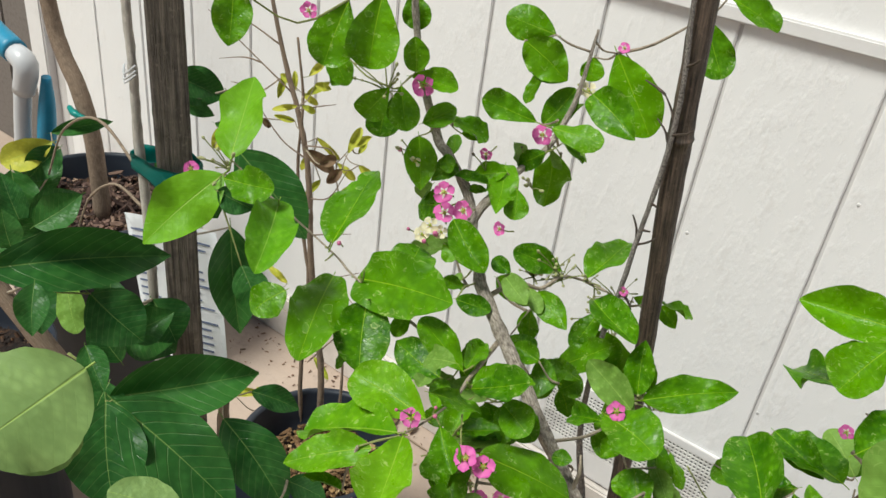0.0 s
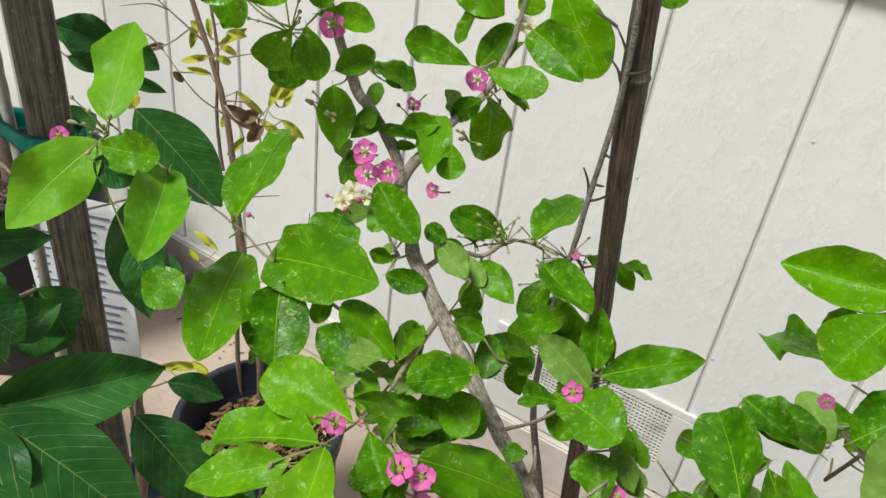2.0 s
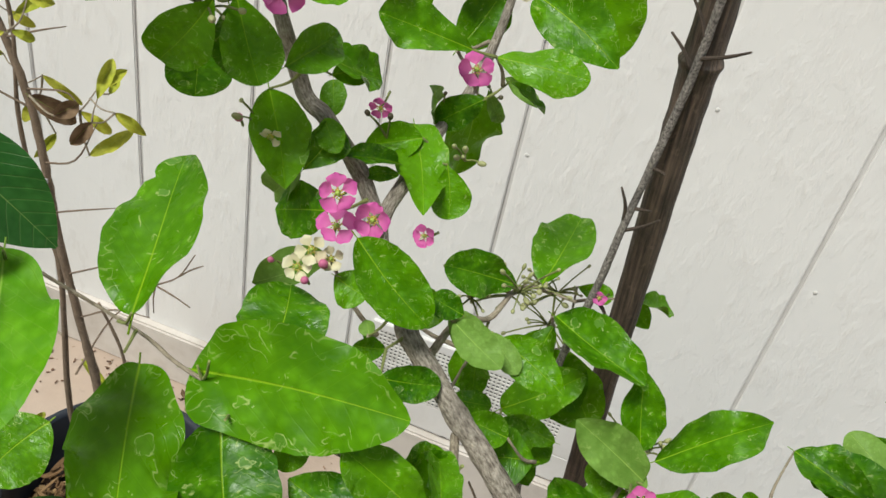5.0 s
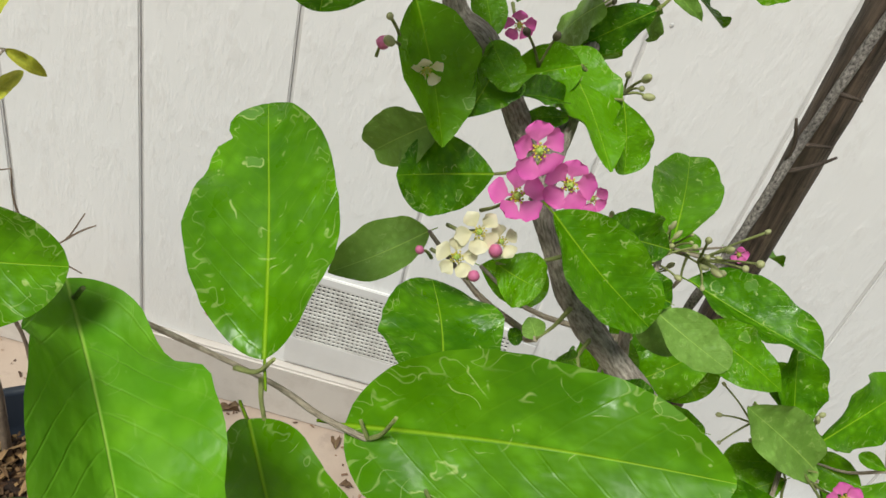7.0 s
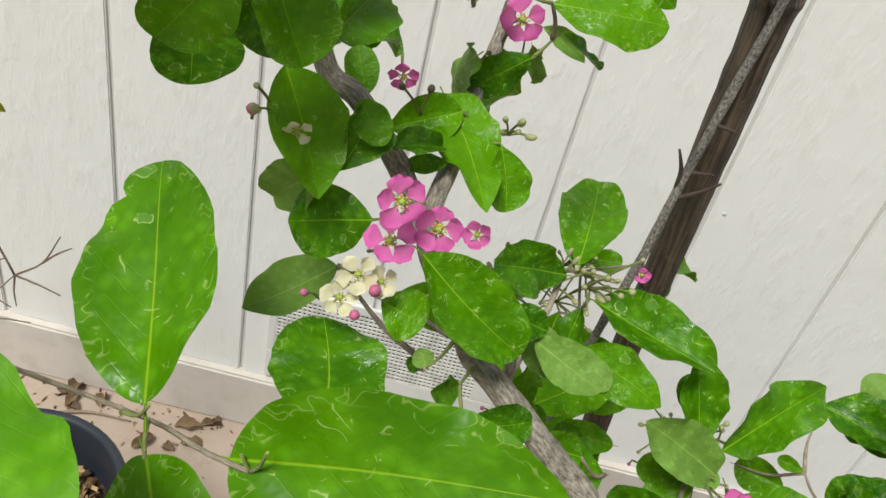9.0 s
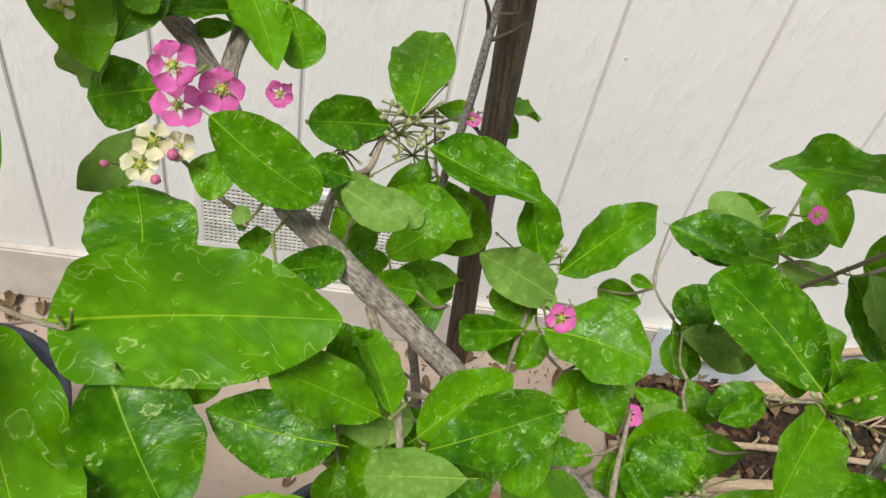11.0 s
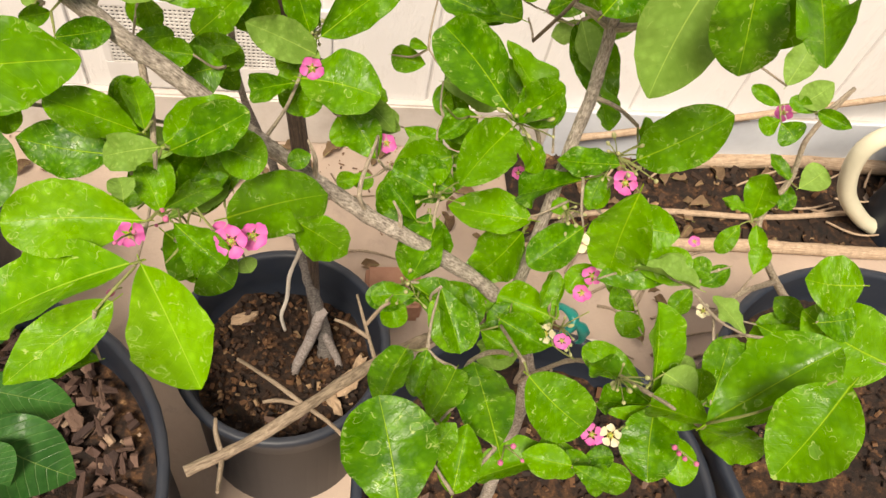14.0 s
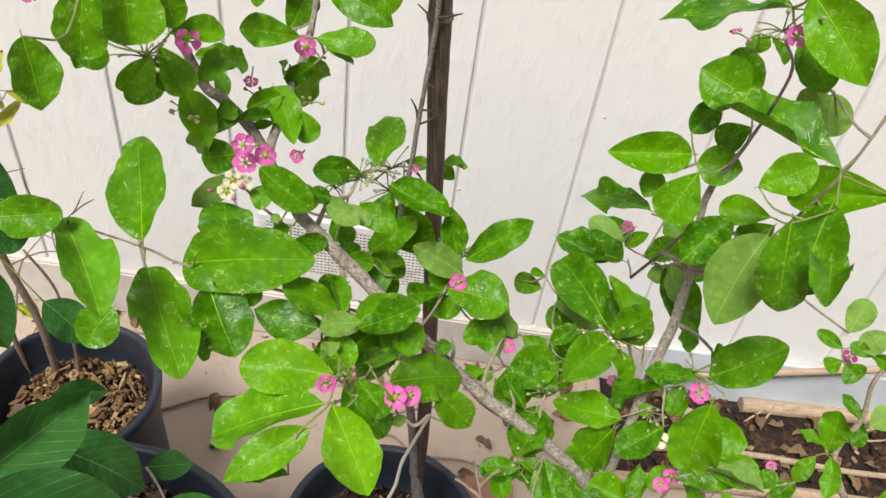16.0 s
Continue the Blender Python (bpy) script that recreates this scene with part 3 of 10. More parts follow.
def leaf_mesh(form, material, fold, droop, wave, seed, rows=30, cols=8, rough=1.0):
    """A leaf one long and one wide, from its base at the origin along y, facing z. The fold is along the midrib; the margin is uneven, each half on its own."""
    rnd = random.Random(seed)
    bm = bmesh.new()
    uv = bm.loops.layers.uv.verify()
    ph, ta, tb = rnd.uniform(0, 6), *FORMS[form]
    top = ta / (ta + tb)
    peak = top ** ta * (1 - top) ** tb
    bend, pucker, twist = rnd.uniform(-0.06, 0.06), rnd.uniform(0.014, 0.03), rnd.uniform(-0.13, 0.13)
    curl = rnd.uniform(-0.10, 0.16)
    if form == "notched":
        bend, twist = 0.03, 0.0
    bites = {"notched": ((-1, 0.835, 0.030, 0.26),), "bitten": ((1, 0.62, 0.06, 0.55), (-1, 0.80, 0.03, 0.2))}.get(form, ())
    grid = []
    for i in range(rows + 1):
        v = 0.35 * i / rows + 0.65 * (0.5 - 0.5 * math.cos(math.pi * i / rows))
        line = []
        for j in range(cols + 1):
            u = 2 * j / cols - 1
            side = 1 if u > 0 else -1
            half = 0.5 * (max(v, 1e-6) ** ta * max(1 - v, 1e-6) ** tb) / peak
            edge = noise.noise(Vector((v * 5.5, seed * 3.1, side * 7.7))) * 0.05 + noise.noise(Vector((v * 17, seed * 1.7, side * 4.3))) * 0.036
            half *= 1 + rough * edge * abs(u)
            for way, at, wide, deep in bites:
                if way * u > 0:
                    half *= 1 - deep * math.exp(-((v - at) / wide) ** 2) * u * u
            if i == 0:
                half = 0.016
            if i == rows:
                half = 0.022
            x = u * half
            z = fold * (abs(u) ** 1.25) * half - droop * v * v - curl * max(0.0, v - 0.6) ** 2
            z += wave * u * u * half * (math.sin(7.5 * v + ph + (1.9 if u > 0 else 0)) + 0.5 * math.sin(17 * v + 2 * ph + (0.7 if u > 0 else 0)))
            z += twist * x * (v - 0.3)
            z += pucker * abs(u) * half * math.sin(30 * (v - 0.30 * abs(u) * half) + (0.8 if u > 0 else 0))
            line.append((bm.verts.new((x + bend * math.sin(math.pi * v), v, z)), x, v))
        grid.append(line)
    for i in range(rows):
        for j in range(cols):
            q = (grid[i][j], grid[i][j + 1], grid[i + 1][j + 1], grid[i + 1][j])
            f = bm.faces.new([k[0] for k in q])
            f.smooth = True
            for lp, k in zip(f.loops, q):
                lp[uv].uv = (0.5 + k[1], k[2])
    stalk = [[bm.verts.new((0.011 * math.cos(k), y, 0.009 * math.sin(k) - 0.007 - 0.5 * (y - 0.04) ** 2)) for k in (0.5, 2.6, 4.7)] for y in (-0.09, -0.03, 0.04)]
    for r0, r1 in zip(stalk, stalk[1:]):
        for k in range(3):
            f = bm.faces.new((r0[k], r0[(k + 1) % 3], r1[(k + 1) % 3], r1[k]))
            f.smooth = True
            for lp in f.loops:
                lp[uv].uv = (0.5, 0.05)
    return mesh_of(bm, "leaf", material)


CURVES = ((0.26, 0.06, 0.12), (0.12, 0.12, 0.16), (0.34, 0.02, 0.10), (-0.12, 0.10, 0.12), (0.20, -0.04, 0.15), (0.44, 0.08, 0.10))
FLAT = ((0.14, 0.04, 0.08), (0.20, 0.06, 0.09), (0.10, 0.02, 0.10))
BY_FORM = {form: [leaf_mesh(form, LEAF, *(FLAT[k] if form in ("notched", "heart") else CURVES[(i * 2 + k) % 6]), 10 * i + k) for k in range(2 if form in ("notched", "bitten") else 3)] for i, form in enumerate(("oval", "egg", "spoon", "acute", "broad", "point", "heart", "notched", "bitten"))}
LEAVES = [BY_FORM[form][k] for k in range(3) for form in ("oval", "egg", "spoon", "point", "spoon", "egg", "acute")]
BRIGHT_LEAVES = [leaf_mesh(form, LEAF_BRIGHT, *CURVES[i], i + 130) for i, form in enumerate(("oval", "acute", "heart", "point"))]
LIMES = {form: [leaf_mesh(form, LEAF_LIME, *CURVES[i], i + 150)] for i, form in enumerate(("egg", "acute", "spoon"))}
PALES = [leaf_mesh(form, LEAF_PALE, *CURVES[i], i + 20) for i, form in enumerate(("oval", "egg", "acute", "broad", "spoon", "point"))]
LANCES = [leaf_mesh("lance", LEAF_DARK, c, d, w, i + 40, 22, 6, 0.35) for i, (c, d, w) in enumerate(((0.3, 0.12, 0.12), (0.2, 0.05, 0.08), (0.35, 0.2, 0.15), (0.42, 0.10, 0.10)))]
GREYS = [leaf_mesh("oval", LEAF_GREY, *CURVES[i], i + 90) for i in range(4)]
YELLOWS = [leaf_mesh(form, LEAF_YELLOW, (0.5, 0.2, 0.7, 0.35)[i], 0.22, 0.3, i + 60, 14, 4, 2.0) for i, form in enumerate(("acute", "oval", "point", "egg"))]
BROWNS = [leaf_mesh("oval", LEAF_BROWN, 0.9, 0.3, 0.5, i + 80, 8, 4) for i in range(3)]
LEAF_COUNT = [0]


def leaf(plant, base, tip, width, facing, kinds=None, form=""):
    """One leaf from base to tip, so wide, its upper side facing that way."""
    width *= 1.08 if form or kinds else 0.99
    kinds = BY_FORM[form] if form else LEAVES if kinds is None else kinds
    LEAF_COUNT[0] += 1
    b, t = Vector(base), Vector(tip)
    y = (t - b)
    length = y.length
    y.normalize()
    z = Vector(facing)
    z = (z - z.dot(y) * y).normalized()
    x = y.cross(z)
    ob = part("leaf", kinds[(LEAF_COUNT[0] * 5) % len(kinds)], None, plant)
    ob.matrix_world = Matrix.Translation(b) @ Matrix((x, y, z)).transposed().to_4x4() @ Matrix.Diagonal((width, length, length, 1))
    return ob


def shoot(plant, a, b, c, r):
    """A thin shoot or leaf stalk through three points."""
    return part("shoot", tube(bmesh.new(), [(*a, r * 1.3), (*b, r), (*c, r * 0.8)], 5, 3, 0.3, a[0] * 70), STEM_GREEN if r < 0.0008 else BARK_TWIG, plant)


# ---- flowers and buds ----


def petal_mesh(material, seed, wide):
    """One spoon-shaped petal on a narrow claw, half as long as the flower is wide, along y."""
    rnd = random.Random(seed)
    bm = bmesh.new()
    uv = bm.loops.layers.uv.verify()
    grid = []
    for v, half in ((0.10, 0.045), (0.27, 0.05), (0.36, 0.16), (0.47, 0.34), (0.62, 0.46), (0.77, 0.46), (0.91, 0.34), (1.0, 0.14)):
        grid.append([(bm.verts.new((u * half * wide * rnd.uniform(0.93, 1.07), (v - 0.10 * max(0.0, v - 0.6) * u * u) * rnd.uniform(0.97, 1.03), 0.26 * u * u * half + 0.30 * (v - 0.2) ** 2 - 0.45 * max(0, v - 0.7) + rnd.uniform(-0.05, 0.07) * (0.3 + abs(u)))), (u + 1) / 2, v) for u in (-1, -0.62, -0.22, 0.22, 0.62, 1)])
    for a, b in zip(grid, grid[1:]):
        for j in range(5):
            q = (a[j], a[j + 1], b[j + 1], b[j])
            f = bm.faces.new([k[0] for k in q])
            f.smooth = True
            for lp, k in zip(f.loops, q):
                lp[uv].uv = k[1:]
    return mesh_of(bm, "petal", material)


def heart_mesh():
    """The middle of a flower: a green calyx and short yellow stamens."""
    bm = bmesh.new()
    bmesh.ops.create_uvsphere(bm, u_segments=8, v_segments=5, radius=0.17)
    for v in bm.verts:
        v.co.z *= 0.6
    for k in range(14):
        a = k * 2.4
        r = 0.15 + 0.011 * k
        bmesh.ops.create_icosphere(bm, subdivisions=1, radius=0.052, matrix=Matrix.Translation((r * math.cos(a), r * math.sin(a), 0.15 + 0.03 * (k % 3))))
    return mesh_of(bm, "heart", YELLOW, True)


def pistil_mesh():
    """The green dome in the middle of the stamens, with three short styles."""
    bm = bmesh.new()
    bmesh.ops.create_icosphere(bm, subdivisions=2, radius=0.15, matrix=Matrix.Translation((0, 0, 0.13)))
    for k in range(3):
        bmesh.ops.create_icosphere(bm, subdivisions=1, radius=0.045, matrix=Matrix.Translation((0.06 * math.cos(k * 2.1), 0.06 * math.sin(k * 2.1), 0.28)))
    return mesh_of(bm, "pistil", FRESH, True)


def ball_mesh(material, tall=1.0):
    bm = bmesh.new()
    bmesh.ops.create_icosphere(bm, subdivisions=2, radius=1)
    for v in bm.verts:
        v.co.z *= tall
        v.co *= 1 + 0.12 * noise.noise(v.co * 2)
    return mesh_of(bm, "bud", material, True)


PETALS = {m.name: [petal_mesh(m, i, wide) for i in range(4)] for m, wide in ((PINK, 1.0), (PALE, 0.85))}
HEART = heart_mesh()
PISTIL = pistil_mesh()
BALLS = {m.name: ball_mesh(m, 1.15) for m in (GREENBUD, PINKBUD, BERRY)}


def facing_matrix(at, facing, size, spin=0.0):
    z = Vector(facing).normalized()
    x = z.orthogonal().normalized()
    return Matrix.Translation(at) @ Matrix((x, z.cross(x), z)).transposed().to_4x4() @ Matrix.Rotation(spin, 4, "Z") @ Matrix.Diagonal((size, size, size, 1))


def flower(plant, at, width, facing, material):
    """An open five-petalled flower on a thin stalk."""
    rnd = random.Random(at[0] * 1000 + at[2])
    m = facing_matrix(at, facing, width / 2, rnd.uniform(0, 6))
    head = part("flower", HEART, None, plant, "pink five-petalled flower with a yellow heart" if material == PINK else "fading cream flower with a yellow heart")
    head.matrix_world = m
    pistil = part("pistil", PISTIL, None)
    pistil.parent = head
    for k in range(5):
        q = part("petal", PETALS[material.name][(k * 3 + int(at[0] * 900)) % 4], None)
        q.parent = head
        q.matrix_basis = Matrix.Rotation(2 * math.pi * k / 5 + rnd.uniform(-0.12, 0.12), 4, "Z") @ Matrix.Rotation(rnd.uniform(-0.15, 0.3), 4, "X") @ Matrix.Diagonal((rnd.uniform(0.9, 1.15), rnd.uniform(0.9, 1.08), 1, 1))
    f = Vector(facing).normalized()
    p = Vector(at)
    q = p - f * 0.016 + Vector((rnd.uniform(-0.004, 0.004), 0.004, -0.006))
    st = part("flower_stalk", tube(bmesh.new(), [(*(p - f * 0.001), 0.0005), (*((p + q) / 2 - Vector((0, 0, 0.001))), 0.0005), (*q, 0.0007)], 5, 3, 0.0), STEM_GREEN, plant)
    return head


def buds(plant, at, count, material, seed):
    """A loose tuft of buds, each on its own thin stalk."""
    rnd = random.Random(seed)
    p = Vector(at)
    root = p + Vector((rnd.uniform(-0.004, 0.004), 0.007, -0.007))
    if material == GREENBUD:
        count = round(count * 1.7)
    for _ in range(count):
        if count == 1:
            q = p
        else:
            q = p + Vector((rnd.uniform(-1, 1), rnd.uniform(-1, 0.6), rnd.uniform(-0.6, 1))) * (0.004 + 0.0011 * count)
        s = rnd.uniform(0.0008, 0.0014) * (1.1 if material == PINKBUD else 1.0) * (1.4 if count == 1 and material == PINKBUD else 1.0)
        b = part("bud", BALLS[material.name], None, plant)
        b.matrix_world = facing_matrix(q, q - root, s) @ Matrix.Diagonal((1, 1, rnd.uniform(0.8, 2.0 if material == GREENBUD else 1.3), 1))
        part("bud_stalk", tube(bmesh.new(), [(*root, 0.0006), (*((root + q) / 2 + Vector((0, 0, 0.001))), 0.00045), (*q, 0.00045)], 4, 3, 0.0), STEM_GREEN, plant)


# ---- flowering cherry bush ----
cherry = thing("cherry_bush", 0.06, 0.29, 0.34, "leafy green cherry bush with pink flowers and grey branches", "bush")
stick("main_branch", [(0.062, 0.29, 0.31, 0.0068), (0.056, 0.31, 0.50, 0.0062), (0.045, 0.325, 0.68, 0.0057), (0.007, 0.335, 0.785, 0.0051), (-0.045, 0.345, 0.835, 0.0047), (-0.09, 0.355, 0.862, 0.0045),
                      (-0.150, 0.372, 0.905, 0.0046), (-0.196, 0.384, 0.945, 0.0047), (-0.228, 0.395, 0.968, 0.0045), (-0.243, 0.408, 0.975, 0.0042), (-0.257, 0.416, 0.992, 0.0037), (-0.266, 0.424, 1.006, 0.0036), (-0.2775, 0.427, 1.0225, 0.0035), (-0.291, 0.4215, 1.0425, 0.0034), (-0.303, 0.422, 1.053, 0.0032), (-0.312, 0.408, 1.10, 0.0026), (-0.322, 0.405, 1.15, 0.0022)],
      BARK, cherry, "grey ridged bark", 14, 14, 0.3)
stick("branch", [(-0.263, 0.418, 1.001, 0.0034), (-0.262, 0.430, 1.011, 0.0033), (-0.260, 0.443, 1.020, 0.0031), (-0.258, 0.47, 1.031, 0.0028), (-0.2545, 0.4975, 1.041, 0.0026), (-0.251, 0.52, 1.075, 0.0019), (-0.252, 0.535, 1.125, 0.0011)], BARK, cherry, "grey ridged bark", 14, 14, 0.3)
stick("grey_stem", [(0.009, 0.334, 0.782, 0.0042), (0.014, 0.346, 0.812, 0.0041), (0.021, 0.363, 0.845, 0.0039), (0.029, 0.385, 0.902, 0.0037), (0.034, 0.396, 0.925, 0.0037), (0.033, 0.399, 0.95, 0.0034), (0.031, 0.401, 0.974, 0.0034), (0.030, 0.404, 0.984, 0.0024)],
      BARK, cherry, "pale grey ridged bark", 12, 8, 0.2)
stick("branch", [(0.031, 0.401, 0.974, 0.0034), (0.027, 0.404, 1.0, 0.0030), (0.023, 0.406, 1.035, 0.0023), (0.028, 0.395, 1.08, 0.0012), (0.015, 0.35, 1.15, 0.0008), (-0.01, 0.315, 1.185, 0.0007)], BARK, cherry, "grey ridged bark")
stick("branch", [(0.031, 0.401, 0.972, 0.0026), (0.045, 0.394, 0.983, 0.0018), (0.062, 0.385, 1.02, 0.0011), (0.078, 0.372, 1.09, 0.0010), (0.085, 0.372, 1.16, 0.0008)], BARK_TWIG, cherry)
stick("spur", [(0.031, 0.401, 0.972, 0.0026), (0.020, 0.404, 0.978, 0.0020), (0.010, 0.407, 0.981, 0.0016)], BARK_TWIG, cherry)
stick("spur", [(0.034, 0.396, 0.926, 0.0017), (0.05, 0.392, 0.922, 0.0013), (0.064, 0.386, 0.914, 0.0011)], BARK_TWIG, cherry)
stick("twig", [(-0.150, 0.372, 0.905, 0.0013), (-0.20, 0.355, 0.938, 0.0010), (-0.262, 0.342, 0.963, 0.0010), (-0.300, 0.340, 0.973, 0.0008), (-0.320, 0.341, 0.981, 0.0007), (-0.362, 0.330, 1.005, 0.0007), (-0.409, 0.322, 1.028, 0.0005)], BARK_TWIG, cherry)
stick("twig", [(-0.205, 0.383, 0.946, 0.0019), (-0.197, 0.356, 0.952, 0.0017), (-0.192, 0.332, 0.954, 0.0014), (-0.190, 0.315, 0.948, 0.0008), (-0.190, 0.288, 0.949, 0.0007), (-0.191, 0.264, 0.953, 0.0006)], BARK_TWIG, cherry)
stick("twig", [(-0.191, 0.264, 0.953, 0.0006), (-0.198, 0.255, 0.951, 0.0007), (-0.205, 0.246, 0.948, 0.0005)], STEM_GREEN, cherry)
stick("twig", [(-0.176, 0.303, 0.953, 0.0006), (-0.165, 0.288, 0.950, 0.0005), (-0.155, 0.278, 0.950, 0.0004)], STEM_GREEN, cherry)
stick("twig", [(-0.226, 0.392, 0.967, 0.0019), (-0.222, 0.425, 0.968, 0.0015), (-0.212, 0.446, 0.958, 0.0014), (-0.207, 0.466, 0.962, 0.0012), (-0.200, 0.49, 0.952, 0.0010), (-0.178, 0.49, 0.952, 0.0009)], BARK_TWIG, cherry)
stick("twig", [(-0.150, 0.372, 0.900, 0.0013), (-0.136, 0.42, 0.884, 0.0011), (-0.124, 0.458, 0.895, 0.0010)], BARK_TWIG, cherry)
stick("twig", [(-0.045, 0.345, 0.835, 0.0016), (-0.047, 0.365, 0.842, 0.0012), (-0.043, 0.381, 0.851, 0.0009)], BARK_TWIG, cherry)
stick("twig", [(-0.09, 0.355, 0.862, 0.0015), (-0.095, 0.36, 0.88, 0.0014), (-0.084, 0.395, 0.885, 0.0009)], BARK_TWIG, cherry)
stick("twig", [(0.018, 0.39, 0.86, 0.0017), (0.012, 0.395, 0.89, 0.0014), (0.0, 0.395, 0.908, 0.0012), (-0.013, 0.390, 0.913, 0.0009)], BARK_TWIG, cherry)
stick("twig", [(0.024, 0.38, 0.80, 0.0017), (0.045, 0.365, 0.86, 0.0015), (0.05, 0.357, 0.905, 0.0012), (0.055, 0.352, 0.913, 0.0009)], BARK_TWIG, cherry)
stick("twig", [(0.0, 0.335, 0.785, 0.0017), (-0.035, 0.33, 0.82, 0.0014), (-0.064, 0.324, 0.838, 0.0009)], BARK_TWIG, cherry)
stick("twig", [(0.036, 0.325, 0.68, 0.0020), (0.02, 0.305, 0.77, 0.0015), (-0.006, 0.305, 0.818, 0.0011), (-0.008, 0.26, 0.865, 0.0009)], BARK_TWIG, cherry)
stick("twig", [(0.036, 0.325, 0.68, 0.0020), (0.045, 0.29, 0.80, 0.0016), (0.047, 0.235, 0.885, 0.0012), (0.06, 0.207, 0.910, 0.0009)], BARK_TWIG, cherry)
stick("twig", [(0.02, 0.305, 0.77, 0.0015), (-0.02, 0.275, 0.845, 0.0014), (-0.045, 0.245, 0.885, 0.0011), (-0.04, 0.198, 0.913, 0.0008)], BARK_TWIG, cherry)
stick("twig", [(0.024, 0.49, 0.878, 0.0012), (0.031, 0.465, 0.93, 0.0013), (0.038, 0.438, 0.989, 0.0012)], BARK_BROWN, cherry)
# bare dead branch
stick("dead_branch", [(-0.01, 0.325, 0.79, 0.0036), (-0.050, 0.293, 0.828, 0.0035), (-0.086, 0.266, 0.852, 0.0032), (-0.122, 0.234, 0.872, 0.0029), (-0.150, 0.216, 0.872, 0.0027), (-0.176, 0.204, 0.870, 0.0026)], BARK_DEAD, cherry, "bare pale dead branch", 12, 10, 0.4)
for a, b, c in (((-0.086, 0.266, 0.852), (-0.090, 0.282, 0.852), (-0.096, 0.304, 0.858)), ((-0.089, 0.28, 0.852), (-0.10, 0.288, 0.852), (-0.108, 0.290, 0.855)), ((-0.091, 0.288, 0.853), (-0.083, 0.296, 0.857), (-0.078, 0.298, 0.86)),
                ((-0.122, 0.234, 0.872), (-0.138, 0.246, 0.874), (-0.156, 0.258, 0.875)), ((-0.122, 0.234, 0.872), (-0.112, 0.228, 0.868), (-0.100, 0.216, 0.868)), ((-0.120, 0.234, 0.871), (-0.134, 0.238, 0.87), (-0.143, 0.238, 0.868)),
                ((-0.160, 0.211, 0.871), (-0.163, 0.220, 0.876), (-0.163, 0.225, 0.882)), ((-0.160, 0.211, 0.871), (-0.160, 0.200, 0.874), (-0.160, 0.192, 0.878)), ((-0.088, 0.268, 0.85), (-0.078, 0.262, 0.846), (-0.072, 0.258, 0.842))):
    stick("spur", [(*a, 0.0013), (*b, 0.0011), (*c, 0.0008)], BARK_DEAD, cherry, "", 6, 3)
for a, b in (((-0.12, 0.362, 0.885), (-0.124, 0.372, 0.907)), ((-0.07, 0.35, 0.852), (-0.075, 0.358, 0.872)), ((-0.165, 0.374, 0.918), (-0.175, 0.366, 0.915))):
    stick("spur", [(*a, 0.0016), (*((Vector(a) + Vector(b)) / 2 + Vector((0.002, 0, 0.001))), 0.0012), (*b, 0.0007)], BARK_TWIG, cherry, "", 7, 3)
for a, b, c in (((-0.145, 0.372, 0.905), (-0.155, 0.40, 0.86), (-0.165, 0.43, 0.83)), ((-0.155, 0.40, 0.86), (-0.145, 0.42, 0.845), (-0.15, 0.44, 0.82)), ((-0.165, 0.43, 0.83), (-0.185, 0.44, 0.835), (-0.20, 0.45, 0.845)), ((-0.05, 0.35, 0.835), (-0.09, 0.39, 0.81), (-0.11, 0.42, 0.815))):
    stick("twig", [(*a, 0.0012), (*b, 0.0009), (*c, 0.0006)], BARK_BROWN, cherry, "", 6, 4)
part("tie", tube(bmesh.new(), [(0.050, 0.336, 0.737, 0.0016), (0.060, 0.337, 0.743, 0.0028), (0.068, 0.345, 0.749, 0.0040), (0.060, 0.356, 0.747, 0.0030), (0.050, 0.350, 0.742, 0.0018), (0.044, 0.342, 0.736, 0.0026), (0.040, 0.338, 0.728, 0.0014)], 6, 6, 0.9), TAPE, cherry, "knotted teal plastic tie")
part("tie_end", tube(bmesh.new(), [(0.066, 0.343, 0.748, 0.0030), (0.075, 0.340, 0.742, 0.0042), (0.078, 0.338, 0.730, 0.0030), (0.074, 0.338, 0.724, 0.0010)], 6, 6, 0.8), TAPE, cherry)

# ---- bare sapling on a bamboo cane ----
sapling = thing("bare_sapling", -0.108, 0.552, 0.235, "leafless grey sapling with exposed roots in the pot", "sapling")
stick("trunk", [(-0.104, 0.556, 0.225, 0.0125), (-0.106, 0.558, 0.27, 0.0105), (-0.116, 0.560, 0.345, 0.0085), (-0.128, 0.560, 0.431, 0.0070), (-0.140, 0.552, 0.53, 0.0055), (-0.158, 0.53, 0.68, 0.0038), (-0.176, 0.508, 0.80, 0.0026), (-0.176, 0.499, 0.90, 0.0022), (-0.171, 0.497, 0.96, 0.0020),
                (-0.169, 0.497, 1.0, 0.0019), (-0.166, 0.497, 1.042, 0.0019), (-0.164, 0.494, 1.08, 0.0018), (-0.165, 0.49, 1.12, 0.0017), (-0.172, 0.486, 1.18, 0.0015), (-0.176, 0.48, 1.28, 0.0013)], BARK_SPECKLED, sapling, "thin grey stem speckled with dark dots", 10, 8, 0.22)
stick("root", [(-0.112, 0.552, 0.36, 0.0075), (-0.124, 0.543, 0.31, 0.0075), (-0.139, 0.532, 0.262, 0.0072), (-0.146, 0.527, 0.232, 0.006)], BARK_ROOT, sapling)
stick("root", [(-0.11, 0.556, 0.30, 0.006), (-0.095, 0.545, 0.262, 0.0055), (-0.085, 0.535, 0.228, 0.005)], BARK_ROOT, sapling)
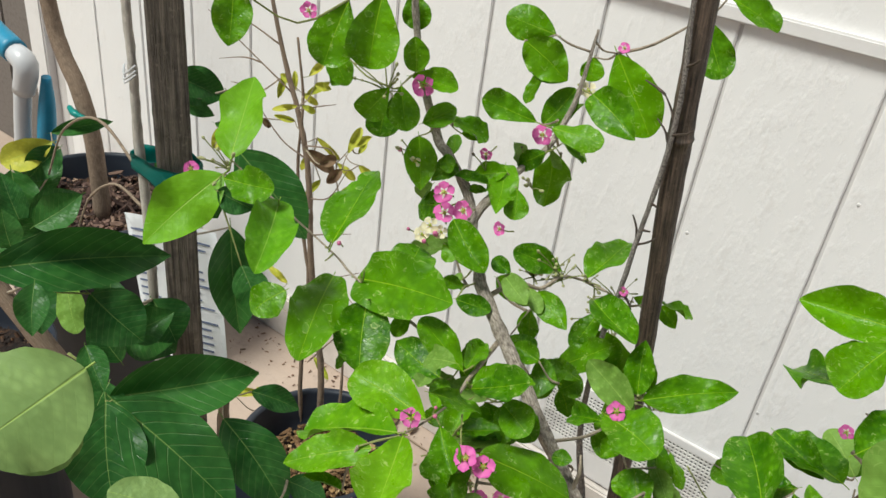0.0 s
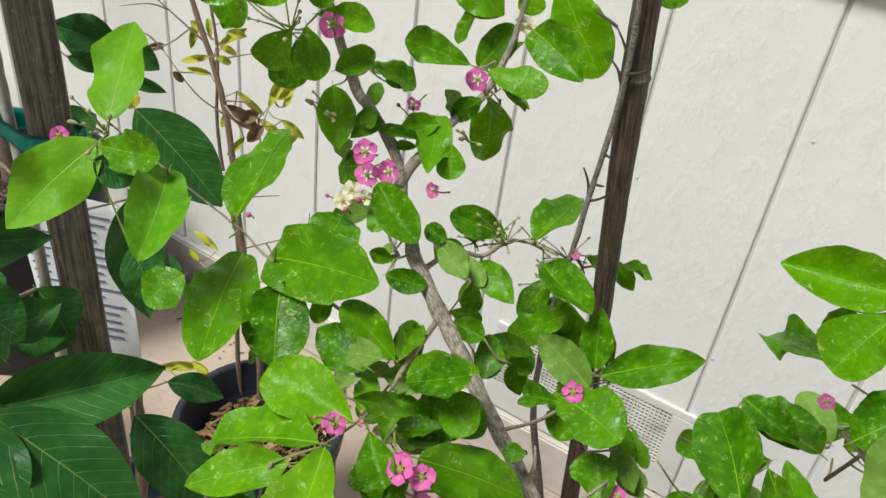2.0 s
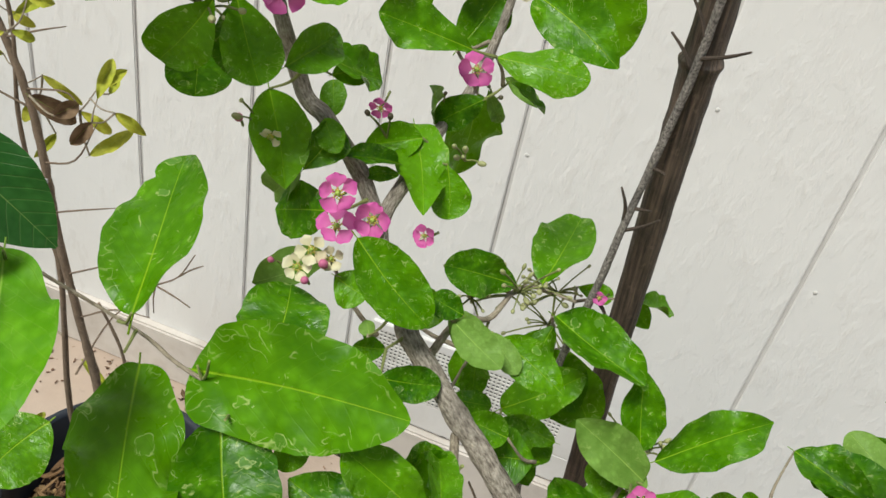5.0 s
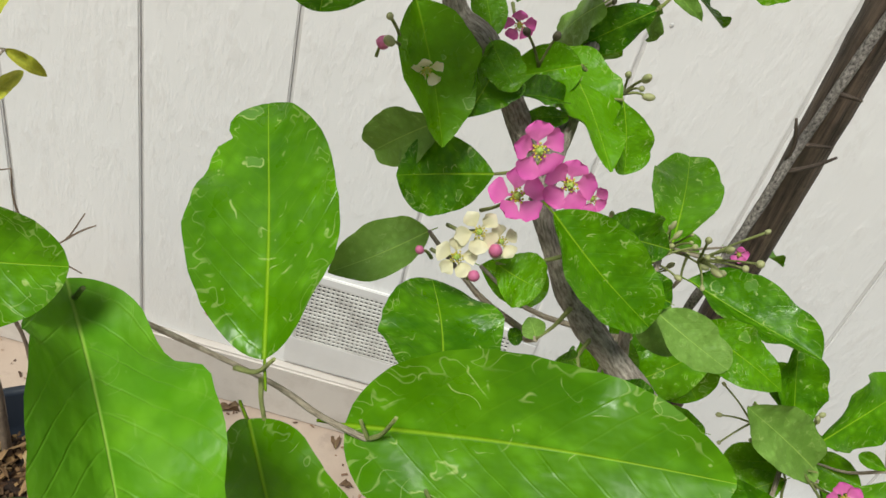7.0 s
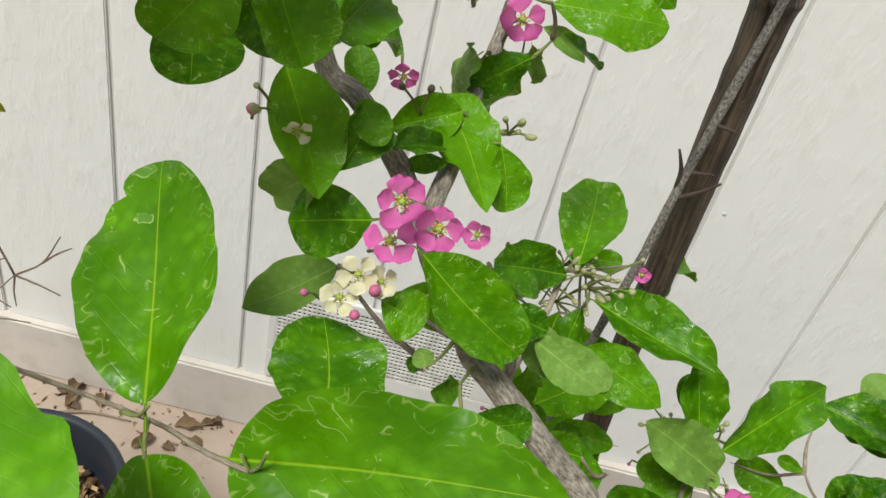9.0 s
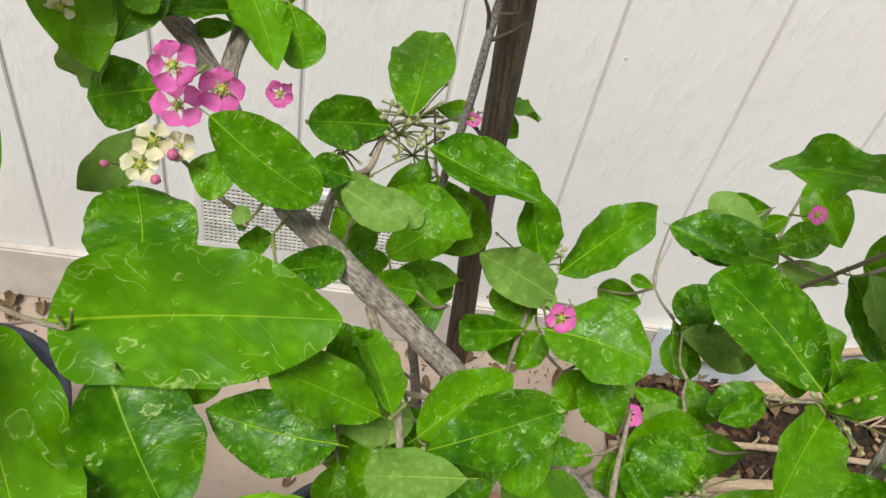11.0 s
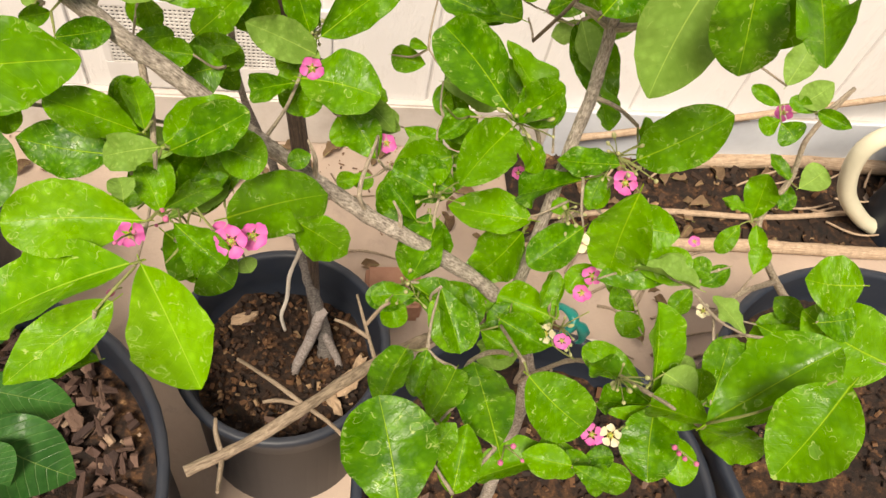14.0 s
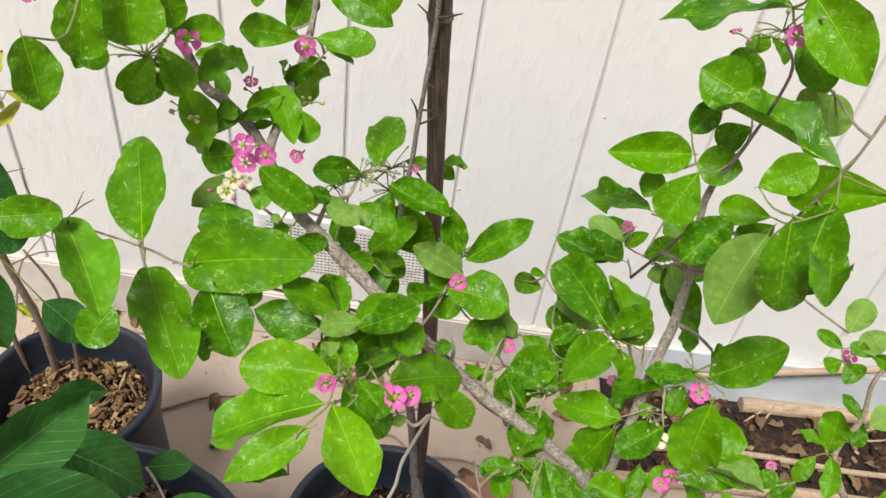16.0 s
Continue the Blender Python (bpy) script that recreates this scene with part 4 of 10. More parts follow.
stick("root", [(-0.150, 0.50, 0.62, 0.0014), (-0.137, 0.503, 0.607, 0.0018), (-0.124, 0.508, 0.622, 0.0018), (-0.134, 0.508, 0.578, 0.002), (-0.146, 0.508, 0.525, 0.0021), (-0.150, 0.508, 0.475, 0.0022), (-0.157, 0.508, 0.435, 0.0022), (-0.154, 0.508, 0.398, 0.0018)], ROOT, sapling, "pale dangling root", 8, 6, 0.25)
stick("root", [(-0.124, 0.508, 0.622, 0.0016), (-0.115, 0.52, 0.60, 0.0014), (-0.105, 0.54, 0.57, 0.0012)], ROOT, sapling)
for a, b in (((-0.170, 0.497, 1.0), (-0.176, 0.494, 1.018)), ((-0.169, 0.497, 0.995), (-0.155, 0.494, 1.008)), ((-0.168, 0.497, 1.008), (-0.160, 0.492, 1.012)), ((-0.165, 0.494, 1.083), (-0.147, 0.482, 1.095)), ((-0.166, 0.495, 1.078), (-0.178, 0.497, 1.09)), ((-0.164, 0.493, 1.09), (-0.176, 0.494, 1.108)), ((-0.176, 0.494, 1.108), (-0.192, 0.495, 1.113)),
             ((-0.166, 0.497, 1.03), (-0.160, 0.49, 1.032)), ((-0.172, 0.497, 0.955), (-0.160, 0.50, 0.94)), ((-0.167, 0.49, 1.13), (-0.155, 0.48, 1.14))):
    stick("spur", [(*a, 0.0011), (*((Vector(a) + Vector(b)) / 2 + Vector((0.0015, 0, 0))), 0.0009), (*b, 0.0005)], BAMBOO, sapling, "", 6, 3)
cane = thing("bamboo_cane", -0.118, 0.57, 0.235, "dark weathered bamboo cane standing in the pot", "cane")
cane_pts = [(-0.118, 0.575, 0.225), (-0.128, 0.555, 0.55), (-0.135, 0.538, 0.70), (-0.147, 0.531, 0.86), (-0.1532, 0.5204, 0.950), (-0.159, 0.5115, 1.030), (-0.1618, 0.507, 1.071), (-0.1624, 0.506, 1.079), (-0.163, 0.5053, 1.088), (-0.167, 0.501, 1.146), (-0.178, 0.489, 1.315), (-0.19, 0.477, 1.5)]
cane_r = [0.0084, 0.0081, 0.0079, 0.0076, 0.0075, 0.0080, 0.0083, 0.0097, 0.0082, 0.0080, 0.0077, 0.0073]
stick("culm", [(*p, r) for p, r in zip(cane_pts, cane_r)], BAMBOO, cane, "", 14, 6, 0.08)
for z, r in ((0.62, 0.0080),):
    stick("node", [(-0.1312, 0.548, z - 0.006, 0.0076), (-0.1316, 0.5476, z, r + 0.001), (-0.132, 0.547, z + 0.006, 0.0076)], BAMBOO, cane, "", 14, 4, 0.05)

# ---- mango with its stake ----
mango = thing("mango_tree", -0.531, 0.335, 0.345, "young mango tree with long dark green leaves tied to a stake", "young tree")
stick("trunk", [(-0.531, 0.33, 0.33, 0.0053), (-0.531, 0.335, 0.60, 0.0046), (-0.531, 0.335, 0.913, 0.0041), (-0.534, 0.335, 0.99, 0.0038), (-0.533, 0.335, 1.051, 0.0036), (-0.535, 0.335, 1.103, 0.0034), (-0.54, 0.335, 1.4, 0.0028)], BARK_PALE, mango, "thin pale grey trunk", 10)
stick("stem", [(-0.525, 0.325, 0.50, 0.010), (-0.535, 0.295, 0.66, 0.0098), (-0.555, 0.272, 0.745, 0.0092), (-0.60, 0.25, 0.82, 0.0085), (-0.66, 0.23, 0.90, 0.007)], BARK_BROWN, mango)
stick("stem", [(-0.53, 0.32, 0.42, 0.008), (-0.508, 0.30, 0.62, 0.0075), (-0.500, 0.285, 0.72, 0.007), (-0.49, 0.28, 0.80, 0.006)], BARK_BROWN, mango)
stick("stem", [(-0.53, 0.325, 0.60, 0.005), (-0.48, 0.315, 0.74, 0.004), (-0.435, 0.262, 0.845, 0.003), (-0.414, 0.218, 0.867, 0.0024)], STEM_GREEN, mango)
stick("stem", [(-0.525, 0.33, 0.42, 0.007), (-0.47, 0.345, 0.60, 0.006), (-0.455, 0.346, 0.71, 0.0055), (-0.45, 0.345, 0.78, 0.005)], BARK_BROWN, mango)
stick("leaf_stalk", [(-0.534, 0.333, 0.965, 0.0014), (-0.60, 0.34, 0.985, 0.0013), (-0.66, 0.34, 0.955, 0.0012), (-0.69, 0.335, 0.90, 0.001)], BARK_DEAD, mango, "", 6)
stick("leaf_stalk", [(-0.532, 0.333, 0.93, 0.0014), (-0.575, 0.335, 0.935, 0.0013), (-0.61, 0.33, 0.91, 0.0012), (-0.63, 0.325, 0.87, 0.001)], BARK_DEAD, mango, "", 6)
stick("leaf_stalk", [(-0.414, 0.216, 0.868, 0.0016), (-0.435, 0.22, 0.878, 0.0014), (-0.455, 0.215, 0.885, 0.0012)], STEM_GREEN, mango, "", 6)
stick("leaf_stalk", [(-0.50, 0.285, 0.75, 0.0014), (-0.52, 0.275, 0.77, 0.0012), (-0.54, 0.27, 0.765, 0.001)], STEM_GREEN, mango, "", 6)
bm = bmesh.new()
loop = [(-0.541, 0.333), (-0.535, 0.327), (-0.515, 0.326), (-0.500, 0.324), (-0.482, 0.332), (-0.479, 0.348), (-0.488, 0.362), (-0.506, 0.366), (-0.530, 0.350), (-0.540, 0.342)]
rows = [[bm.verts.new((x + 0.002 * noise.noise(Vector((x * 60, y * 60, z * 200))), y, z + 0.002 * math.sin(i * 0.9 + z * 300))) for i, (x, y) in enumerate(loop)] for z in (0.966, 0.970, 0.974, 0.978, 0.982)]
for a, b in zip(rows, rows[1:]):
    for k in range(len(loop)):
        bm.faces.new((a[k], a[(k + 1) % len(loop)], b[(k + 1) % len(loop)], b[k]))
bmesh.ops.solidify(bm, geom=bm.faces[:], thickness=0.0012)
part("tie", bm, TAPE, mango, "teal plastic tie round the stake", True)
stick("tie_end", [(-0.479, 0.325, 0.977, 0.003), (-0.468, 0.32, 0.984, 0.0022), (-0.458, 0.318, 0.980, 0.0015)], TAPE, mango, "", 6)
for z in (1.045, 1.048, 1.052):
    stick("wire", [(-0.541, 0.333, z, 0.0008), (-0.533, 0.327, z - 0.004, 0.0008), (-0.52, 0.329, z + 0.006, 0.0008)], PVC, mango, "", 5)
stick("tie_end", [(-0.456, 0.34, 0.715, 0.003), (-0.450, 0.338, 0.71, 0.0025), (-0.446, 0.34, 0.70, 0.002)], TAPE, mango, "", 6)

stake = thing("wooden_stake", -0.50, 0.345, 0.34, "weathered grey-brown square wooden stake in the mulch", "stake")
bm = bmesh.new()
uvl = bm.loops.layers.uv.verify()
rings = []
turn = Matrix.Rotation(radians(-34.8), 3, "Z")
for i in range(31):
    z = 0.30 + i * 0.04
    w = 0.0135 + 0.0006 * noise.noise(Vector((0, 0, z * 9)))
    ring = [turn @ Vector((sx * w * (1 + 0.03 * noise.noise(Vector((sx, sy, z * 14)))), sy * w, 0)) for sx, sy in ((-0.85, -1), (0.85, -1), (1, -0.85), (1, 0.85), (0.85, 1), (-0.85, 1), (-1, 0.85), (-1, -0.85))]
    rings.append([bm.verts.new(v + Vector((-0.50 - 0.008 * (z - 0.8), 0.345, z))) for v in ring])
for i in range(30):
    for k in range(8):
        f = bm.faces.new((rings[i][k], rings[i][(k + 1) % 8], rings[i + 1][(k + 1) % 8], rings[i + 1][k]))
        for lp, (u, w) in zip(f.loops, ((k, i), (k + 1, i), (k + 1, i + 1), (k, i + 1))):
            lp[uvl].uv = (u / 8, w * 0.4)
bm.faces.new(rings[-1])
part("post", bm, STAKE, stake)

# paper label hung behind the stake
label_sheet = thing("paper_label", -0.545, 0.39, 0.80, "white printed paper plant label hanging by the stake", "label")


def sheet_point(u, v):
    """A point of the curling label: u across from 0 to 1, v down from 0 to 1."""
    top0, top1 = Vector((-0.628, 0.372, 0.872)), Vector((-0.548, 0.418, 0.866))
    low0, low1 = Vector((-0.575, 0.355, 0.742)), Vector((-0.500, 0.392, 0.738))
    p = top0.lerp(top1, u).lerp(low0.lerp(low1, u), v)
    return p + Vector((0.3, -0.6, 0.6)) * (0.012 * math.sin(math.pi * u) + 0.006 * v * v)


bm = bmesh.new()
g = [[bm.verts.new(sheet_point(i / 10, j / 12)) for i in range(11)] for j in range(13)]
for j in range(12):
    for i in range(10):
        bm.faces.new((g[j][i], g[j][i + 1], g[j + 1][i + 1], g[j + 1][i]))
bmesh.ops.solidify(bm, geom=bm.faces[:], thickness=0.0006)
part("sheet", bm, PAPER, label_sheet, "", True)
rl = random.Random(8)
bm = bmesh.new()
for j in range(16):
    v0 = 0.1 + j * 0.052
    for u0, u1 in ((0.06, 0.06 + rl.uniform(0.2, 0.34)), (0.62, 0.62 + rl.uniform(0.12, 0.32))):
        n = 4
        for k in range(n):
            a, b = u0 + (u1 - u0) * k / n, u0 + (u1 - u0) * (k + 1) / n
            off = Vector((0.35, -0.75, 0.55)) * 0.0016
            bm.faces.new([bm.verts.new(sheet_point(u, v) + off) for u, v in ((a, v0), (b, v0), (b, v0 + 0.014), (a, v0 + 0.014))])
part("print", bm, INK, label_sheet, "lines of small dark print")

# ---- thin citrus ----
citrus = thing("citrus_sapling", -0.705, 0.73, 0.24, "thin ailing citrus with sparse yellow leaves and bare twigs", "sapling")
stick("stem", [(-0.700, 0.73, 0.22, 0.0055), (-0.698, 0.73, 0.40, 0.0052), (-0.713, 0.73, 0.50, 0.0049), (-0.732, 0.73, 0.627, 0.0046), (-0.737, 0.73, 0.703, 0.0043), (-0.746, 0.73, 0.78, 0.0040), (-0.767, 0.73, 0.848, 0.0036), (-0.796, 0.73, 0.916, 0.0033), (-0.83, 0.73, 1.02, 0.0026)], BARK_BROWN, citrus)
stick("stem", [(-0.745, 0.735, 0.22, 0.0042), (-0.751, 0.735, 0.37, 0.0036), (-0.740, 0.735, 0.56, 0.0031), (-0.748, 0.735, 0.62, 0.0029), (-0.760, 0.732, 0.693, 0.0026), (-0.764, 0.73, 0.774, 0.0023), (-0.757, 0.73, 0.865, 0.0020), (-0.77, 0.73, 0.95, 0.0016)], BARK_BROWN, citrus)
stick("stem", [(-0.675, 0.735, 0.22, 0.0033), (-0.66, 0.735, 0.35, 0.0026), (-0.665, 0.74, 0.47, 0.0020), (-0.69, 0.735, 0.55, 0.0016)], BARK_BROWN, citrus)
for a, b, c in (((-0.78, 0.73, 0.87), (-0.83, 0.72, 0.90), (-0.93, 0.71, 0.95)), ((-0.767, 0.73, 0.848), (-0.72, 0.725, 0.87), (-0.685, 0.72, 0.885)), ((-0.746, 0.73, 0.78), (-0.79, 0.72, 0.80), (-0.84, 0.715, 0.845)), ((-0.74, 0.73, 0.72), (-0.69, 0.72, 0.745), (-0.655, 0.715, 0.80)),
                ((-0.735, 0.73, 0.66), (-0.68, 0.72, 0.69), (-0.64, 0.715, 0.71)), ((-0.725, 0.73, 0.58), (-0.67, 0.72, 0.62), (-0.62, 0.715, 0.655)), ((-0.67, 0.72, 0.62), (-0.65, 0.715, 0.61), (-0.62, 0.71, 0.60)), ((-0.75, 0.73, 0.80), (-0.70, 0.725, 0.815), (-0.68, 0.72, 0.81)),
                ((-0.715, 0.73, 0.52), (-0.66, 0.725, 0.56), (-0.61, 0.72, 0.575)), ((-0.84, 0.715, 0.845), (-0.86, 0.71, 0.86), (-0.885, 0.71, 0.858)), ((-0.83, 0.72, 0.90), (-0.86, 0.715, 0.90), (-0.91, 0.71, 0.885)), ((-0.80, 0.73, 0.93), (-0.86, 0.72, 0.95), (-0.92, 0.71, 0.955))):
    stick("twig", [(*a, 0.0013), (*b, 0.0010), (*c, 0.0005)], BARK_BROWN, citrus, "", 6, 4)
for a, b, c in (((-0.73, 0.73, 0.42), (-0.86, 0.95, 0.29), (-0.845, 1.04, 0.303)), ((-0.845, 1.04, 0.303), (-0.80, 1.04, 0.34), (-0.768, 1.04, 0.398)), ((-0.80, 1.04, 0.34), (-0.775, 1.04, 0.365), (-0.753, 1.04, 0.382)), ((-0.845, 1.04, 0.303), (-0.81, 1.04, 0.295), (-0.778, 1.04, 0.284)), ((-0.845, 1.04, 0.303), (-0.85, 1.04, 0.27), (-0.85, 1.04, 0.24)), ((-0.845, 1.04, 0.303), (-0.87, 1.04, 0.38), (-0.869, 1.04, 0.438))):
    stick("twig", [(*a, 0.0016), (*b, 0.0014), (*c, 0.0009)], BARK_BROWN, citrus, "", 6, 4)
for z in (0.70, 0.703):
    stick("tie", [(-0.768, 0.722, z, 0.0016), (-0.75, 0.718, z - 0.003, 0.0018), (-0.73, 0.722, z + 0.004, 0.0016)], PVC, citrus, "white tie", 6)

# ---- trunk in the far pot, shrub in the large pot ----
far_tree = thing("young_tree", -1.44, 0.80, 0.37, "smooth brown young trunk standing in bark chips", "young tree")
stick("trunk", [(-1.434, 0.80, 0.36, 0.0187), (-1.44, 0.80, 0.543, 0.0179), (-1.47, 0.80, 0.643, 0.0172), (-1.516, 0.80, 0.712, 0.0164), (-1.544, 0.80, 0.806, 0.0156), (-1.60, 0.80, 1.2, 0.0140), (-1.62, 0.80, 1.6, 0.0117)], BARK_BROWN, far_tree, "", 12, 6, 0.05)
stick("tie", [(-1.475, 0.778, 0.61, 0.006), (-1.452, 0.775, 0.605, 0.008), (-1.43, 0.782, 0.60, 0.005)], TAPE, far_tree, "green tie", 6)
stick("twig", [(-1.54, 0.80, 0.81, 0.004), (-1.45, 0.70, 0.86, 0.003), (-1.35, 0.6, 0.95, 0.002)], BARK_BROWN, far_tree, "", 6)

shrub = thing("garden_shrub", 0.50, 0.40, 0.375, "small green shrub with a few pink flowers in the large pot", "shrub")
stick("stem", [(0.50, 0.40, 0.36, 0.006), (0.42, 0.42, 0.52, 0.0048), (0.30, 0.43, 0.66, 0.0036), (0.262, 0.455, 0.715, 0.003), (0.272, 0.47, 0.76, 0.0026), (0.262, 0.475, 0.81, 0.0022), (0.272, 0.48, 0.86, 0.0018)], BARK_TWIG, shrub)
stick("stem", [(0.30, 0.43, 0.66, 0.003), (0.24, 0.40, 0.69, 0.0025), (0.20, 0.37, 0.71, 0.002)], BARK_TWIG, shrub)
stick("stem", [(0.42, 0.42, 0.52, 0.004), (0.34, 0.37, 0.66, 0.003), (0.26, 0.345, 0.79, 0.002)], BARK_TWIG, shrub)

# ---- leaves: cherry ----
leaf(cherry, (-0.397, 0.310, 1.021), (-0.411, 0.253, 0.983), 0.035, (0.58, -0.55, 0.60), BRIGHT_LEAVES)
leaf(cherry, (-0.400, 0.319, 1.029), (-0.437, 0.369, 1.072), 0.032, (0.19, -0.54, 0.82), BRIGHT_LEAVES[1:2])
leaf(cherry, (-0.392, 0.307, 1.021), (-0.348, 0.314, 1.027), 0.024, (0.06, -0.84, 0.54))
# a lit leaf: its brightness comes from the lighter material
leaf(cherry, (-0.3563, 0.3241, 1.0126), (-0.3117, 0.2661, 1.0057), 0.0283, (0.37, -0.00, 0.93), BRIGHT_LEAVES)
leaf(cherry, (-0.3231, 0.3454, 0.9589), (-0.2738, 0.2695, 0.9653), 0.0351, (0.40, -0.20, 0.89), form="oval")
leaf(cherry, (-0.3191, 0.3378, 0.9907), (-0.3455, 0.4049, 1.0185), 0.0345, (-0.25, -0.38, 0.89), form="notched")
leaf(cherry, (-0.2984, 0.3426, 0.9706), (-0.2134, 0.3315, 1.0000), 0.0394, (-0.18, -0.76, 0.62), form="heart")
leaf(cherry, (-0.2768, 0.3582, 0.9706), (-0.2866, 0.3940, 0.9840), 0.0325, (0.12, -0.10, 0.99), form="oval")
leaf(cherry, (-0.2800, 0.3330, 0.9650), (-0.2540, 0.3000, 0.9410), 0.034, (0.47, -0.51, 0.72), form="oval")
leaf(cherry, (-0.1978, 0.3322, 0.9558), (-0.2325, 0.3294, 0.9790), 0.0187, (0.37, -0.62, 0.69), form="egg")
leaf(cherry, (-0.210, 0.326, 0.947), (-0.251, 0.329, 0.953), 0.026, (0.07, -0.60, 0.80))
leaf(cherry, (-0.1947, 0.3308, 0.9598), (-0.2066, 0.3660, 0.9564), 0.0138, (0.23, -0.04, 0.97), form="oval")
leaf(cherry, (-0.1832, 0.3209, 0.9574), (-0.1465, 0.3249, 0.9812), 0.0196, (-0.48, -0.60, 0.64), form="egg")
leaf(cherry, (-0.1930, 0.2910, 0.9462), (-0.2475, 0.2844, 0.9525), 0.0300, (0.25, -0.55, 0.80), LIMES["egg"])
leaf(cherry, (-0.279, 0.406, 1.013), (-0.307, 0.410, 1.001), 0.024, (-0.32, -0.84, 0.44))
leaf(cherry, (-0.293, 0.445, 0.960), (-0.323, 0.427, 0.944), 0.019, (0.15, -0.45, 0.88), PALES)
leaf(cherry, (-0.269, 0.481, 0.924), (-0.239, 0.477, 0.923), 0.022, (-0.08, -0.77, 0.63))
leaf(cherry, (-0.038, 0.530, 0.878), (0.004, 0.503, 0.881), 0.025, (-0.34, -0.45, 0.82))
leaf(cherry, (-0.034, 0.465, 0.848), (-0.014, 0.484, 0.880), 0.022, (-0.74, -0.26, 0.62))
leaf(cherry, (-0.008, 0.486, 0.870), (0.025, 0.437, 0.855), 0.031, (-0.15, -0.38, 0.91))
leaf(cherry, (-0.037, 0.465, 0.861), (-0.007, 0.453, 0.872), 0.017, (-0.43, -0.29, 0.85), PALES)
leaf(cherry, (-0.2615, 0.3945, 1.0135), (-0.2259, 0.3869, 0.9914), 0.0212, (0.16, -0.65, 0.74), form="oval")
leaf(cherry, (-0.2686, 0.4635, 1.0311), (-0.2456, 0.4211, 1.0200), 0.021, (0.24, -0.65, 0.72), form="acute")
leaf(cherry, (-0.2959, 0.4346, 1.0534), (-0.2895, 0.4247, 1.0437), 0.0098, (0.25, -0.85, 0.45), form="heart")
leaf(cherry, (-0.2643, 0.4367, 1.0255), (-0.2788, 0.4148, 1.0341), 0.0090, (0.10, -0.60, 0.75), form="oval")
leaf(cherry, (-0.2617, 0.4324, 1.0229), (-0.2743, 0.4250, 1.0225), 0.0060, (0.10, -0.75, 0.60), form="oval")
leaf(cherry, (-0.2607, 0.4567, 1.0505), (-0.2725, 0.4921, 1.0194), 0.0150, (0.20, -0.70, 0.60), PALES)
leaf(cherry, (-0.2401, 0.4938, 1.0515), (-0.2212, 0.4975, 1.0410), 0.0075, (0.10, -0.80, 0.60), PALES)
leaf(cherry, (-0.2432, 0.4792, 1.0498), (-0.2354, 0.4874, 1.0316), 0.0065, (0.30, -0.90, 0.30), PALES)
leaf(cherry, (-0.2970, 0.4150, 1.0200), (-0.3170, 0.4285, 0.9948), 0.0170, (0.20, -0.80, 0.55), PALES)
leaf(cherry, (-0.242, 0.471, 1.049), (-0.261, 0.467, 1.032), 0.015, (0.08, -0.99, 0.12))
leaf(cherry, (-0.253, 0.504, 1.036), (-0.256, 0.518, 0.978), 0.030, (0.72, -0.66, -0.20))
leaf(cherry, (-0.246, 0.446, 1.027), (-0.238, 0.436, 1.008), 0.018, (0.38, -0.76, 0.53))
leaf(cherry, (-0.250, 0.466, 1.070), (-0.285, 0.444, 1.081), 0.021, (0.55, -0.55, 0.63))
leaf(cherry, (-0.268, 0.508, 1.052), (-0.255, 0.525, 1.081), 0.023, (0.40, -0.86, 0.33))
leaf(cherry, (-0.241, 0.471, 1.068), (-0.202, 0.471, 1.072), 0.020, (-0.05, -0.69, 0.72))
leaf(cherry, (-0.240, 0.523, 1.082), (-0.195, 0.506, 1.067), 0.029, (-0.14, -0.83, 0.54))
leaf(cherry, (-0.240, 0.550, 1.108), (-0.198, 0.547, 1.056), 0.038, (0.31, -0.91, 0.29))
leaf(cherry, (-0.296, 0.520, 1.098), (-0.266, 0.530, 1.083), 0.027, (0.43, -0.86, 0.28))
leaf(cherry, (-0.313, 0.389, 1.094), (-0.298, 0.381, 1.069), 0.021, (0.50, -0.68, 0.53))
leaf(cherry, (-0.315, 0.380, 1.094), (-0.330, 0.371, 1.071), 0.021, (0.45, -0.89, 0.05))
leaf(cherry, (-0.3150, 0.3890, 1.0890), (-0.3051, 0.3895, 1.0661), 0.021, (0.59, -0.72, 0.38))
leaf(cherry, (-0.308, 0.392, 1.101), (-0.282, 0.410, 1.097), 0.016, (0.45, -0.49, 0.75))
leaf(cherry, (-0.296, 0.394, 1.072), (-0.288, 0.421, 1.079), 0.016, (0.75, -0.36, 0.55))
leaf(cherry, (-0.301, 0.435, 1.062), (-0.288, 0.464, 1.045), 0.018, (0.73, 0.07, 0.68))
leaf(cherry, (-0.311, 0.411, 1.053), (-0.294, 0.397, 1.022), 0.023, (0.48, -0.67, 0.57))
leaf(cherry, (-0.2897, 0.4166, 1.0453), (-0.2797, 0.4093, 1.0378), 0.0105, (0.25, -0.85, 0.45), form="oval")
leaf(cherry, (-0.291, 0.404, 1.028), (-0.285, 0.422, 1.041), 0.016, (0.56, -0.62, 0.55))
leaf(cherry, (-0.345, 0.356, 1.115), (-0.332, 0.359, 1.094), 0.016, (0.68, -0.66, 0.31))
leaf(cherry, (-0.206, 0.463, 0.969), (-0.238, 0.442, 0.981), 0.021, (0.60, -0.65, 0.47))
leaf(cherry, (-0.1967, 0.4913, 0.9547), (-0.1914, 0.5406, 0.9722), 0.0280, (-0.22, -0.75, 0.62), form="oval")
leaf(cherry, (-0.1853, 0.4864, 0.9423), (-0.1363, 0.4563, 0.9461), 0.0235, (-0.26, -0.21, 0.94), form="oval")
